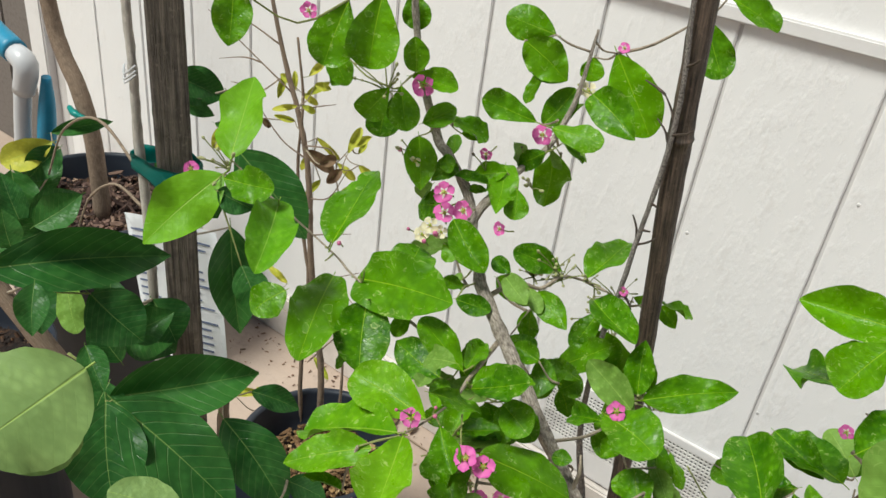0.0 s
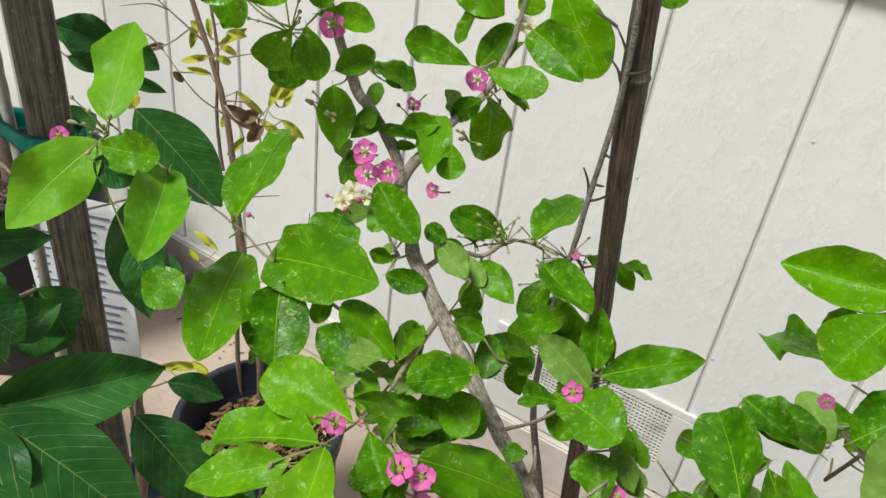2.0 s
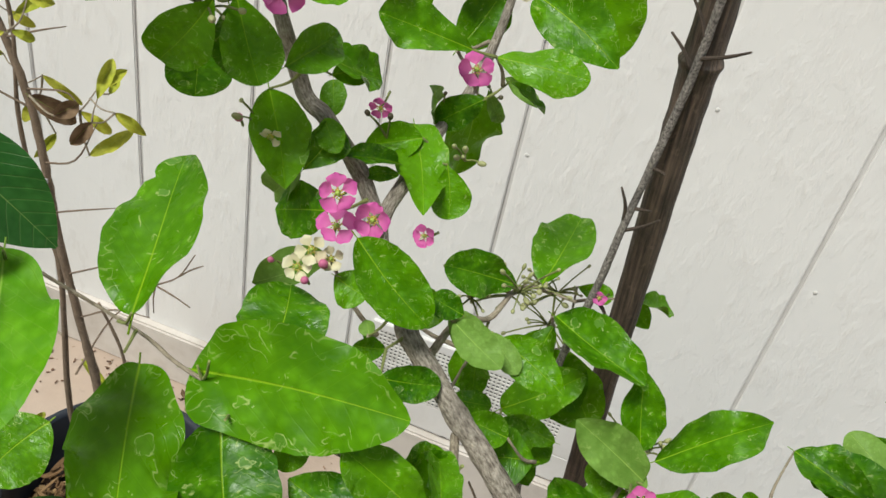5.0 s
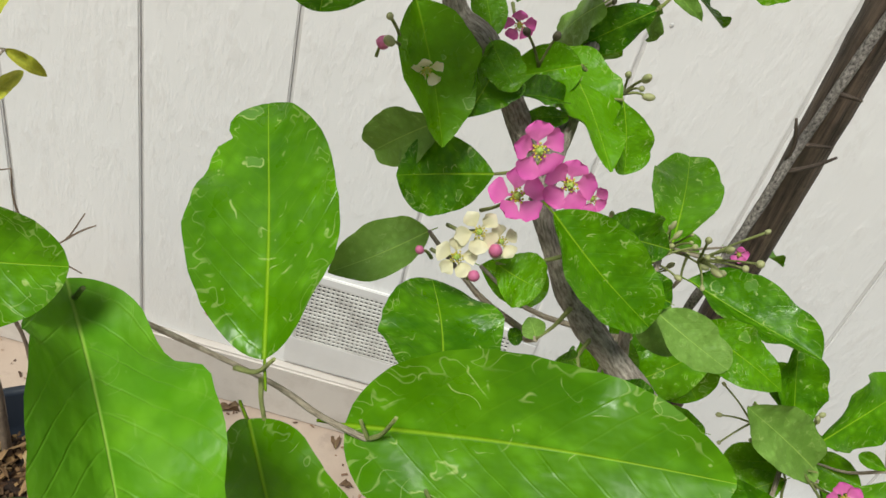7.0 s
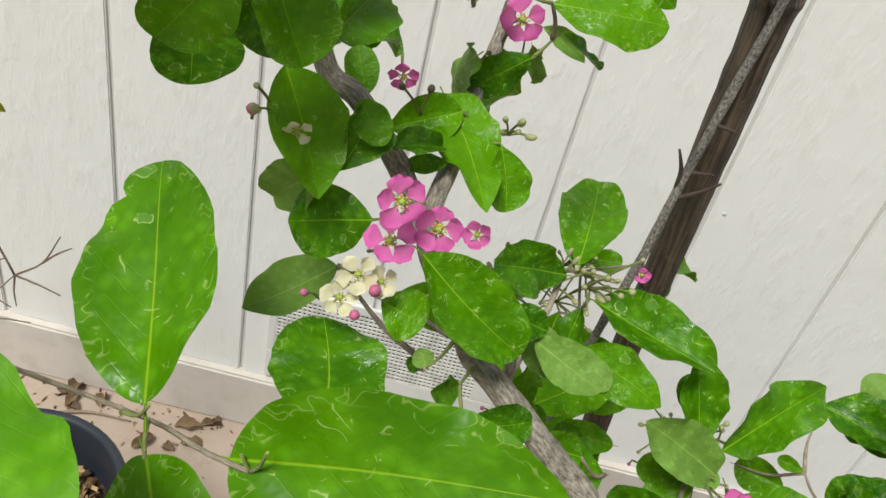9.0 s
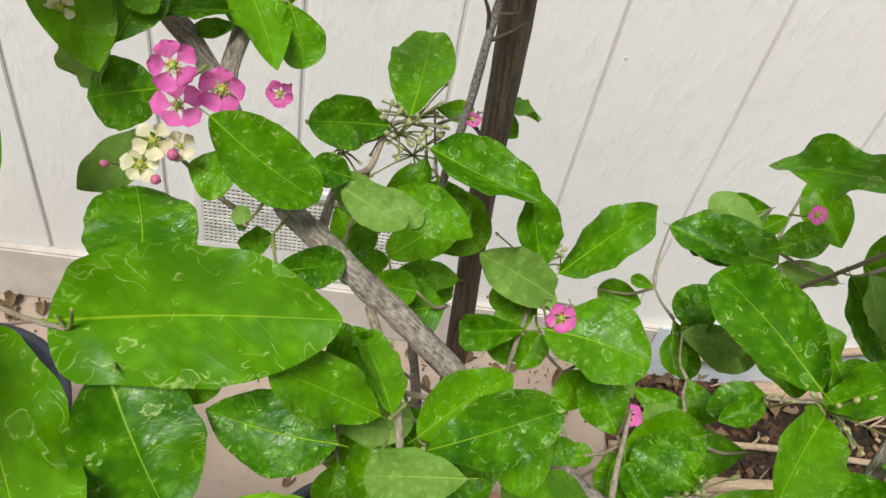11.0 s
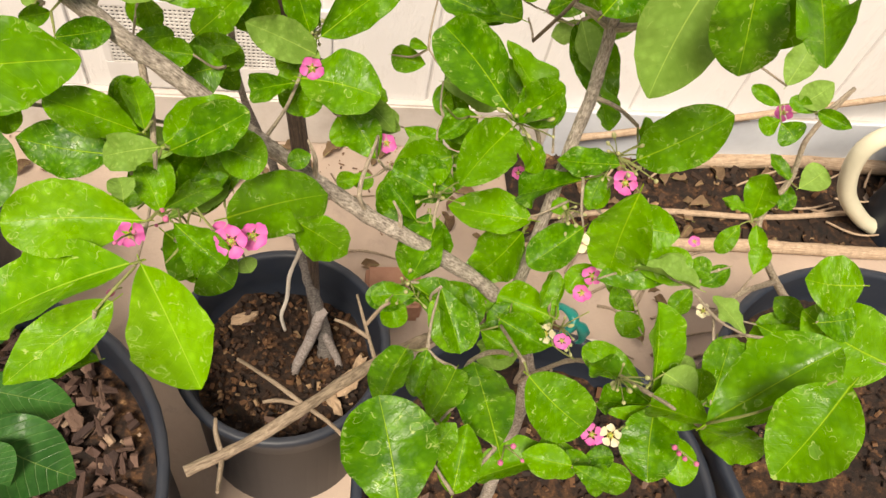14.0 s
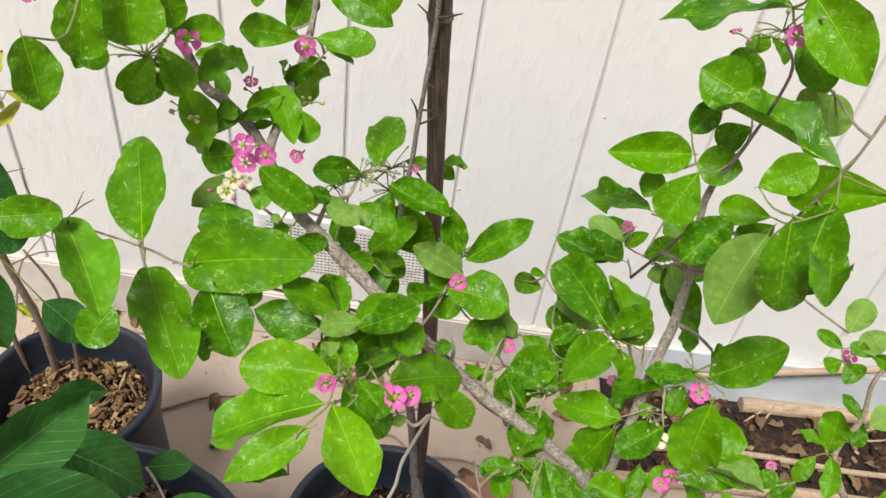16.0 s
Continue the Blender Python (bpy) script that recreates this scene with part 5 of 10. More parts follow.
leaf(cherry, (-0.202, 0.418, 0.972), (-0.170, 0.408, 0.965), 0.019, (-0.06, -0.68, 0.73))
leaf(cherry, (-0.220, 0.405, 0.983), (-0.196, 0.396, 0.977), 0.014, (-0.06, -0.64, 0.77), PALES)
leaf(cherry, (-0.212, 0.439, 0.943), (-0.210, 0.440, 0.918), 0.015, (0.44, -0.90, -0.01))
leaf(cherry, (-0.197, 0.480, 0.875), (-0.164, 0.480, 0.916), 0.026, (-0.46, -0.81, 0.36))
leaf(cherry, (-0.185, 0.504, 0.923), (-0.191, 0.480, 0.896), 0.020, (0.23, -0.76, 0.61))
leaf(cherry, (-0.1248, 0.4597, 0.9022), (-0.1358, 0.4770, 0.9368), 0.0199, (0.14, -0.78, 0.61), form="acute")
leaf(cherry, (-0.1181, 0.4515, 0.9071), (-0.0650, 0.4900, 0.9252), 0.0248, (0.08, -0.76, 0.65), form="acute")
leaf(cherry, (-0.1211, 0.4408, 0.9029), (-0.1587, 0.4365, 0.9278), 0.0220, (0.39, -0.75, 0.53), [PALES[0]])
leaf(cherry, (-0.132, 0.424, 0.896), (-0.161, 0.432, 0.878), 0.018, (-0.52, -0.61, 0.59))
leaf(cherry, (-0.241, 0.388, 0.972), (-0.249, 0.374, 0.981), 0.010, (0.89, -0.26, 0.37))
leaf(cherry, (-0.237, 0.374, 0.970), (-0.215, 0.385, 0.967), 0.015, (0.38, -0.68, 0.62))
leaf(cherry, (-0.217, 0.406, 0.987), (-0.231, 0.403, 0.993), 0.012, (0.37, -0.73, 0.57))
leaf(cherry, (-0.186, 0.414, 0.924), (-0.207, 0.411, 0.929), 0.016, (0.29, -0.70, 0.66))
leaf(cherry, (-0.149, 0.530, 0.938), (-0.127, 0.550, 0.924), 0.016, (0.32, 0.26, 0.91))
leaf(cherry, (-0.153, 0.549, 0.924), (-0.135, 0.544, 0.913), 0.014, (0.14, -0.82, 0.56))
leaf(cherry, (-0.331, 0.355, 1.149), (-0.333, 0.337, 1.111), 0.029, (0.66, -0.69, 0.28))
leaf(cherry, (-0.317, 0.369, 1.155), (-0.313, 0.356, 1.111), 0.033, (0.63, -0.73, 0.27))
leaf(cherry, (-0.306, 0.394, 1.104), (-0.307, 0.391, 1.127), 0.017, (0.64, -0.76, -0.07))
leaf(cherry, (-0.328, 0.410, 1.147), (-0.318, 0.411, 1.126), 0.019, (0.60, -0.76, 0.25))
leaf(cherry, (-0.302, 0.245, 1.175), (-0.298, 0.238, 1.149), 0.019, (0.75, -0.60, 0.27))
leaf(cherry, (-0.273, 0.512, 1.119), (-0.307, 0.495, 1.127), 0.026, (0.48, -0.84, 0.25))
leaf(cherry, (-0.291, 0.500, 1.112), (-0.257, 0.511, 1.089), 0.030, (0.46, -0.84, 0.28))
leaf(cherry, (-0.181, 0.582, 1.160), (-0.142, 0.590, 1.145), 0.022, (0.38, -0.63, 0.68))
leaf(cherry, (-0.194, 0.585, 1.142), (-0.169, 0.583, 1.103), 0.027, (0.29, -0.93, 0.23))
leaf(cherry, (-0.1936, 0.2656, 0.9525), (-0.2598, 0.2561, 0.9211), 0.0353, (-0.55, -0.10, 0.83), LIMES["egg"])
leaf(cherry, (-0.1989, 0.2504, 0.9480), (-0.2413, 0.2213, 0.9290), 0.0213, (-0.12, -0.71, 0.70), LIMES["acute"])
leaf(cherry, (-0.1888, 0.2646, 0.9544), (-0.1599, 0.2074, 0.9629), 0.0277, (-0.28, -0.00, 0.96), LIMES["spoon"])
leaf(cherry, (-0.1592, 0.3019, 0.9338), (-0.1086, 0.3388, 0.9062), 0.0309, (0.56, -0.28, 0.78), form="broad")
leaf(cherry, (-0.130, 0.316, 0.912), (-0.101, 0.316, 0.879), 0.024, (0.47, -0.78, 0.41))
leaf(cherry, (-0.178, 0.284, 0.956), (-0.157, 0.270, 0.944), 0.019, (0.05, -0.60, 0.80))
leaf(cherry, (-0.1731, 0.2624, 0.9970), (-0.1544, 0.2920, 0.9771), 0.0095, (0.15, -0.50, 0.85), form="acute")
leaf(cherry, (-0.182, 0.309, 0.932), (-0.160, 0.322, 0.940), 0.013, (-0.24, -0.23, 0.94))
leaf(cherry, (-0.1288, 0.4126, 0.9117), (-0.0845, 0.3992, 0.9127), 0.033, (-0.06, -0.37, 0.93), form="broad")
leaf(cherry, (-0.120, 0.441, 0.876), (-0.128, 0.427, 0.862), 0.016, (-0.03, -0.69, 0.72))
leaf(cherry, (-0.083, 0.396, 0.863), (-0.100, 0.416, 0.879), 0.024, (-0.08, -0.67, 0.74))
leaf(cherry, (-0.091, 0.434, 0.873), (-0.071, 0.419, 0.861), 0.014, (0.00, -0.61, 0.80), PALES)
leaf(cherry, (-0.044, 0.375, 0.856), (-0.072, 0.396, 0.853), 0.022, (-0.42, -0.41, 0.81))
leaf(cherry, (-0.0091, 0.3853, 0.9093), (-0.0429, 0.3417, 0.9131), 0.0270, (0.25, -0.22, 0.94), form="broad")
leaf(cherry, (-0.0142, 0.3902, 0.9202), (-0.0473, 0.4505, 0.9238), 0.0340, (-0.22, -0.69, 0.69), form="oval")
leaf(cherry, (-0.010, 0.390, 0.910), (0.013, 0.384, 0.945), 0.021, (-0.81, -0.36, 0.46))
leaf(cherry, (0.031, 0.426, 0.873), (-0.002, 0.466, 0.898), 0.029, (0.29, -0.32, 0.90))
leaf(cherry, (-0.005, 0.384, 0.903), (0.018, 0.378, 0.879), 0.017, (0.45, -0.66, 0.59))
leaf(cherry, (0.047, 0.356, 0.915), (0.016, 0.371, 0.902), 0.019, (-0.41, -0.14, 0.90))
leaf(cherry, (0.0584, 0.3611, 0.9134), (0.0959, 0.3594, 0.9556), 0.0297, (-0.58, -0.58, 0.57), form="oval")
leaf(cherry, (0.030, 0.356, 0.901), (0.005, 0.372, 0.860), 0.025, (-0.76, 0.31, 0.58))
leaf(cherry, (0.044, 0.362, 0.899), (0.036, 0.347, 0.884), 0.013, (-0.38, -0.54, 0.75))
leaf(cherry, (0.0106, 0.3568, 0.8577), (-0.0380, 0.3768, 0.8438), 0.0257, (-0.43, -0.24, 0.87), form="acute")
leaf(cherry, (0.007, 0.355, 0.847), (-0.016, 0.351, 0.796), 0.032, (-0.64, -0.68, 0.35))
leaf(cherry, (0.030, 0.332, 0.888), (-0.002, 0.313, 0.877), 0.024, (-0.11, -0.36, 0.93))
leaf(cherry, (0.0610, 0.3460, 0.9030), (0.0610, 0.3310, 0.8370), 0.036, (-0.37, -0.57, 0.73), form="oval")
leaf(cherry, (-0.058, 0.364, 0.843), (-0.077, 0.388, 0.852), 0.018, (-0.19, -0.49, 0.85))
leaf(cherry, (-0.044, 0.368, 0.840), (-0.065, 0.322, 0.846), 0.026, (-0.21, 0.23, 0.95))
leaf(cherry, (-0.063, 0.324, 0.836), (-0.021, 0.304, 0.822), 0.024, (0.33, 0.04, 0.94))
leaf(cherry, (-0.056, 0.286, 0.899), (-0.046, 0.255, 0.887), 0.017, (0.16, -0.30, 0.94))
leaf(cherry, (-0.007, 0.309, 0.820), (0.022, 0.291, 0.815), 0.023, (-0.16, -0.48, 0.86))
leaf(cherry, (-0.062, 0.313, 0.843), (-0.087, 0.313, 0.839), 0.014, (-0.12, -0.45, 0.89))
leaf(cherry, (-0.051, 0.243, 0.896), (-0.068, 0.214, 0.907), 0.019, (0.13, 0.29, 0.95))
leaf(cherry, (-0.0390, 0.1980, 0.9150), (-0.0430, 0.2480, 0.9010), 0.0262, (-0.14, 0.26, 0.95), form="egg")
leaf(cherry, (-0.0070, 0.2510, 0.8670), (0.0250, 0.2260, 0.8520), 0.031, (-0.04, -0.57, 0.82), form="broad")
leaf(cherry, (-0.075, 0.252, 0.899), (-0.090, 0.220, 0.911), 0.019, (-0.09, 0.38, 0.92))
leaf(cherry, (-0.086, 0.163, 0.946), (-0.094, 0.204, 0.961), 0.036, (-0.09, -0.35, 0.93))
leaf(cherry, (-0.071, 0.190, 0.927), (-0.060, 0.203, 0.932), 0.013, (-0.20, -0.24, 0.95))
leaf(cherry, (0.0536, 0.2362, 0.8795), (0.0528, 0.2707, 0.9128), 0.0265, (0.28, 0.12, 0.95), form="oval")
leaf(cherry, (0.0470, 0.2260, 0.8880), (0.0580, 0.2070, 0.9200), 0.019, (-0.69, 0.48, 0.53), form="point")
leaf(cherry, (0.0630, 0.2360, 0.8580), (0.0540, 0.1989, 0.8496), 0.029, (-0.44, -0.23, 0.87), form="oval")
leaf(cherry, (0.051, 0.229, 0.881), (0.036, 0.242, 0.851), 0.018, (-0.58, 0.60, 0.55))
leaf(cherry, (0.0500, 0.2280, 0.8840), (0.0360, 0.2760, 0.8470), 0.02, (0.16, 0.62, 0.77), form="acute")
leaf(cherry, (0.055, 0.204, 0.917), (0.062, 0.185, 0.949), 0.019, (-0.46, 0.72, 0.52))
leaf(cherry, (0.1020, 0.3040, 0.8680), (0.0690, 0.3260, 0.8600), 0.014, (-0.06, 0.27, 0.96), PALES)
leaf(cherry, (0.0074, 0.4166, 1.0556), (-0.0447, 0.4102, 1.0530), 0.0244, (-0.10, -0.82, 0.56), form="point")
leaf(cherry, (0.010, 0.409, 1.054), (0.036, 0.402, 1.059), 0.026, (-0.32, -0.79, 0.52))
leaf(cherry, (0.005, 0.387, 1.063), (-0.009, 0.371, 1.035), 0.028, (-0.29, -0.78, 0.56))
leaf(cherry, (-0.0060, 0.4124, 1.0106), (-0.0454, 0.4696, 0.9793), 0.0198, (-0.13, -0.54, 0.83), form="oval")
leaf(cherry, (0.004, 0.421, 1.068), (0.015, 0.428, 1.088), 0.018, (-0.29, -0.83, 0.48))
leaf(cherry, (0.066, 0.357, 1.098), (-0.001, 0.395, 1.110), 0.039, (0.13, -0.09, 0.99))
leaf(cherry, (0.023, 0.410, 1.104), (-0.004, 0.423, 1.111), 0.033, (-0.31, -0.84, 0.44))
leaf(cherry, (0.023, 0.346, 1.087), (0.047, 0.346, 1.106), 0.022, (-0.39, -0.77, 0.51))
leaf(cherry, (0.011, 0.372, 1.005), (0.036, 0.385, 1.035), 0.026, (-0.32, -0.74, 0.59))
leaf(cherry, (0.056, 0.381, 1.042), (0.027, 0.391, 1.037), 0.019, (-0.36, -0.75, 0.55))
leaf(cherry, (0.113, 0.370, 1.076), (0.061, 0.389, 1.056), 0.029, (-0.45, -0.63, 0.63))
leaf(cherry, (0.0165, 0.5033, 0.8844), (-0.0329, 0.5374, 0.8755), 0.0340, (-0.03, -0.32, 0.95), form="point")
leaf(cherry, (0.046, 0.418, 1.140), (0.061, 0.401, 1.119), 0.021, (-0.39, -0.83, 0.40))
leaf(cherry, (0.073, 0.415, 1.111), (0.076, 0.402, 1.090), 0.023, (-0.42, -0.79, 0.44), PALES)
leaf(cherry, (0.0310, 0.4020, 1.1720), (0.0650, 0.3720, 1.1400), 0.029, (-0.41, -0.84, 0.37), form="acute")
leaf(cherry, (0.0310, 0.4190, 1.1560), (-0.0360, 0.4340, 1.1390), 0.029, (-0.23, 0.06, 0.97), form="acute")
leaf(cherry, (0.036, 0.416, 1.081), (0.018, 0.415, 1.068), 0.019, (-0.33, -0.81, 0.49))
leaf(cherry, (0.0471, 0.3593, 1.0451), (0.0269, 0.3288, 0.9962), 0.034, (-0.37, -0.70, 0.61), [PALES[5]])
leaf(cherry, (0.0340, 0.3180, 1.0870), (0.0424, 0.3006, 1.0373), 0.026, (-0.40, -0.70, 0.59), form="egg")
leaf(cherry, (0.0581, 0.3126, 1.0765), (0.0368, 0.2595, 1.0838), 0.0180, (-0.46, -0.68, 0.57), form="point")
leaf(cherry, (0.0584, 0.3348, 1.0907), (0.0530, 0.3078, 1.0487), 0.03, (-0.43, -0.70, 0.57), form="oval")
leaf(cherry, (0.054, 0.203, 0.926), (0.101, 0.221, 0.967), 0.033, (-0.61, -0.17, 0.77))
leaf(cherry, (0.0804, 0.1941, 0.9905), (0.0579, 0.1693, 0.9570), 0.033, (-0.60, -0.21, 0.77))
leaf(cherry, (0.086, 0.328, 0.812), (0.072, 0.332, 0.807), 0.015, (-0.41, -0.41, 0.81))
leaf(cherry, (0.090, 0.315, 0.808), (0.075, 0.316, 0.800), 0.016, (-0.42, -0.38, 0.82))
leaf(cherry, (0.025, 0.329, 0.845), (0.017, 0.310, 0.832), 0.012, (0.28, -0.61, 0.74))
leaf(cherry, (0.141, 0.348, 0.790), (0.129, 0.336, 0.777), 0.016, (-0.47, -0.40, 0.79))
leaf(cherry, (0.205, 0.338, 0.737), (0.188, 0.371, 0.742), 0.019, (0.20, -0.05, 0.98), PALES)
leaf(cherry, (0.115, 0.333, 0.831), (0.129, 0.339, 0.843), 0.014, (-0.49, -0.43, 0.76))
leaf(cherry, (0.045, 0.235, 0.759), (0.015, 0.246, 0.752), 0.022, (-0.31, -0.24, 0.92))
leaf(cherry, (0.045, 0.235, 0.759), (0.065, 0.220, 0.764), 0.014, (-0.36, -0.21, 0.91))
leaf(cherry, (-0.019, 0.302, 0.817), (-0.001, 0.288, 0.816), 0.017, (-0.26, -0.38, 0.89))
leaf(cherry, (-0.199, 0.347, 0.938), (-0.210, 0.365, 0.957), 0.016, (0.22, -0.64, 0.74))
leaf(cherry, (-0.1782, 0.2906, 0.9974), (-0.2035, 0.2944, 0.9854), 0.014, (0.20, -0.56, 0.80), PALES)
leaf(cherry, (-0.1809, 0.2815, 0.9681), (-0.1902, 0.2988, 0.9747), 0.0115, (0.19, -0.53, 0.83), form="oval")
leaf(cherry, (-0.174, 0.315, 0.915), (-0.169, 0.340, 0.932), 0.024, (0.13, -0.57, 0.81))
leaf(cherry, (-0.190, 0.312, 0.916), (-0.160, 0.330, 0.923), 0.018, (-0.21, -0.04, 0.98), PALES)
leaf(cherry, (-0.209, 0.338, 0.916), (-0.212, 0.324, 0.908), 0.015, (0.23, -0.55, 0.80))
leaf(cherry, (-0.171, 0.423, 0.907), (-0.191, 0.417, 0.905), 0.029, (0.13, -0.69, 0.72))
leaf(cherry, (-0.165, 0.444, 0.902), (-0.193, 0.442, 0.904), 0.014, (0.12, -0.71, 0.69))
leaf(cherry, (-0.219, 0.426, 0.921), (-0.198, 0.432, 0.921), 0.012, (0.19, -0.71, 0.68))
leaf(cherry, (-0.087, 0.441, 0.854), (-0.066, 0.431, 0.849), 0.014, (-0.10, -0.65, 0.76), PALES)
leaf(cherry, (-0.165, 0.330, 0.951), (-0.142, 0.325, 0.945), 0.022, (0.08, -0.60, 0.79))
leaf(cherry, (-0.134, 0.349, 0.915), (-0.122, 0.353, 0.918), 0.011, (0.01, -0.61, 0.80))
leaf(cherry, (-0.091, 0.397, 0.841), (-0.107, 0.395, 0.839), 0.012, (-0.06, -0.59, 0.81))
leaf(cherry, (-0.044, 0.416, 0.858), (-0.065, 0.414, 0.852), 0.011, (-0.24, -0.27, 0.93), PALES)
leaf(cherry, (0.047, 0.478, 0.909), (0.059, 0.453, 0.887), 0.018, (0.06, -0.62, 0.78), PALES)
leaf(cherry, (0.006, 0.400, 0.916), (0.014, 0.388, 0.909), 0.015, (-0.32, -0.63, 0.71))
leaf(cherry, (-0.034, 0.392, 0.909), (-0.051, 0.385, 0.898), 0.013, (-0.20, -0.63, 0.75))
leaf(cherry, (0.051, 0.372, 0.885), (0.045, 0.357, 0.871), 0.016, (-0.38, -0.54, 0.75))
leaf(cherry, (0.033, 0.366, 0.866), (0.023, 0.363, 0.859), 0.011, (-0.34, -0.53, 0.78))
leaf(cherry, (0.017, 0.373, 0.818), (-0.013, 0.368, 0.806), 0.017, (-0.26, -0.50, 0.82))
leaf(cherry, (0.064, 0.373, 0.909), (0.067, 0.386, 0.922), 0.009, (0.06, -0.71, 0.71))
leaf(cherry, (-0.209, 0.240, 0.915), (-0.231, 0.230, 0.918), 0.012, (0.01, 0.26, 0.96))
leaf(cherry, (-0.064, 0.254, 0.895), (-0.071, 0.233, 0.886), 0.013, (-0.16, -0.34, 0.93))
leaf(cherry, (0.021, 0.361, 0.812), (-0.020, 0.360, 0.799), 0.026, (-0.26, -0.48, 0.84))
leaf(cherry, (0.008, 0.297, 0.803), (-0.018, 0.293, 0.793), 0.017, (-0.26, -0.37, 0.89), PALES)
leaf(cherry, (0.004, 0.323, 0.813), (-0.012, 0.312, 0.803), 0.015, (-0.26, -0.42, 0.87))
leaf(cherry, (0.030, 0.298, 0.804), (-0.004, 0.313, 0.800), 0.025, (-0.29, -0.39, 0.88))
leaf(cherry, (0.026, 0.316, 0.817), (0.029, 0.336, 0.829), 0.012, (0.29, -0.52, 0.80))
leaf(cherry, (-0.0572, 0.2205, 0.8803), (-0.0651, 0.2553, 0.8907), 0.0205, (0.39, -0.34, 0.86), form="oval")
leaf(cherry, (0.055, 0.330, 0.833), (0.100, 0.333, 0.859), 0.029, (-0.43, -0.44, 0.79))
leaf(cherry, (0.056, 0.241, 0.893), (0.068, 0.227, 0.895), 0.019, (-0.48, -0.28, 0.83), PALES)
leaf(cherry, (0.207, 0.354, 0.694), (0.210, 0.298, 0.674), 0.033, (-0.51, -0.31, 0.81))
leaf(cherry, (0.050, 0.240, 0.743), (0.023, 0.243, 0.735), 0.017, (-0.31, -0.23, 0.92), PALES)
leaf(cherry, (0.056, 0.235, 0.744), (0.071, 0.226, 0.748), 0.022, (-0.36, -0.21, 0.91))
leaf(cherry, (0.056, 0.242, 0.746), (0.076, 0.242, 0.754), 0.015, (-0.37, -0.23, 0.90))
leaf(cherry, (0.056, 0.205, 0.913), (0.079, 0.191, 0.924), 0.016, (-0.53, -0.21, 0.82))
leaf(cherry, (-0.308, 0.460, 1.043), (-0.294, 0.468, 1.048), 0.014, (0.28, -0.82, 0.50))
leaf(cherry, (-0.261, 0.454, 1.031), (-0.283, 0.444, 1.024), 0.016, (0.23, -0.81, 0.54))
leaf(cherry, (-0.271, 0.400, 0.988), (-0.256, 0.400, 0.983), 0.017, (0.22, -0.74, 0.63))
leaf(cherry, (-0.186, 0.508, 0.901), (-0.158, 0.492, 0.881), 0.029, (0.04, -0.76, 0.65))
leaf(cherry, (-0.181, 0.562, 0.912), (-0.159, 0.563, 0.912), 0.013, (0.04, -0.81, 0.59))
leaf(cherry, (0.034, 0.439, 1.129), (0.045, 0.429, 1.118), 0.009, (0.26, -0.60, 0.76))
leaf(cherry, (0.034, 0.457, 1.122), (0.036, 0.451, 1.112), 0.015, (-0.33, -0.86, 0.39))
leaf(cherry, (0.033, 0.421, 1.092), (0.019, 0.440, 1.119), 0.022, (-0.33, -0.84, 0.43))
leaf(cherry, (0.051, 0.433, 1.133), (0.069, 0.415, 1.111), 0.023, (-0.39, -0.83, 0.40))
leaf(cherry, (0.082, 0.427, 1.100), (0.065, 0.425, 1.082), 0.027, (-0.40, -0.80, 0.44), PALES)
leaf(cherry, (-0.008, 0.420, 1.038), (-0.014, 0.410, 1.022), 0.017, (-0.25, -0.79, 0.56))
leaf(cherry, (0.022, 0.537, 0.869), (-0.008, 0.557, 0.883), 0.021, (-0.21, -0.76, 0.62), PALES)
leaf(cherry, (0.065, 0.391, 1.029), (0.048, 0.385, 1.011), 0.023, (-0.37, -0.73, 0.57))
leaf(cherry, (-0.329, 0.306, 0.962), (-0.339, 0.284, 0.950), 0.026, (0.37, -0.58, 0.72))
leaf(cherry, (-0.281, 0.322, 0.947), (-0.278, 0.301, 0.929), 0.014, (-0.38, -0.64, 0.67))
leaf(cherry, (-0.185, 0.348, 0.931), (-0.212, 0.343, 0.931), 0.015, (0.10, -0.66, 0.75), PALES)
leaf(cherry, (-0.195, 0.324, 0.902), (-0.199, 0.347, 0.921), 0.019, (0.10, -0.63, 0.77))
leaf(cherry, (-0.188, 0.329, 0.903), (-0.166, 0.353, 0.921), 0.021, (0.06, -0.64, 0.77))
leaf(cherry, (-0.178, 0.337, 0.908), (-0.161, 0.351, 0.919), 0.019, (0.05, -0.64, 0.76))
leaf(cherry, (-0.197, 0.431, 0.893), (-0.177, 0.443, 0.903), 0.020, (0.07, -0.72, 0.70))
leaf(cherry, (-0.175, 0.290, 0.938), (-0.160, 0.284, 0.932), 0.014, (0.05, -0.60, 0.80), PALES)
leaf(cherry, (-0.183, 0.296, 0.923), (-0.169, 0.281, 0.911), 0.014, (0.06, -0.58, 0.81))
leaf(cherry, (-0.034, 0.407, 0.854), (-0.072, 0.402, 0.842), 0.032, (-0.14, -0.64, 0.75))
leaf(cherry, (-0.073, 0.402, 0.845), (-0.065, 0.370, 0.820), 0.025, (-0.12, -0.62, 0.78))
leaf(cherry, (-0.049, 0.371, 0.841), (-0.053, 0.340, 0.817), 0.031, (-0.15, -0.58, 0.80))
leaf(cherry, (-0.062, 0.334, 0.817), (-0.015, 0.314, 0.813), 0.031, (-0.17, -0.53, 0.83))
leaf(cherry, (-0.076, 0.325, 0.827), (-0.069, 0.305, 0.815), 0.017, (-0.12, -0.53, 0.84))
leaf(cherry, (-0.002, 0.407, 0.920), (0.013, 0.388, 0.907), 0.019, (-0.25, -0.67, 0.69))
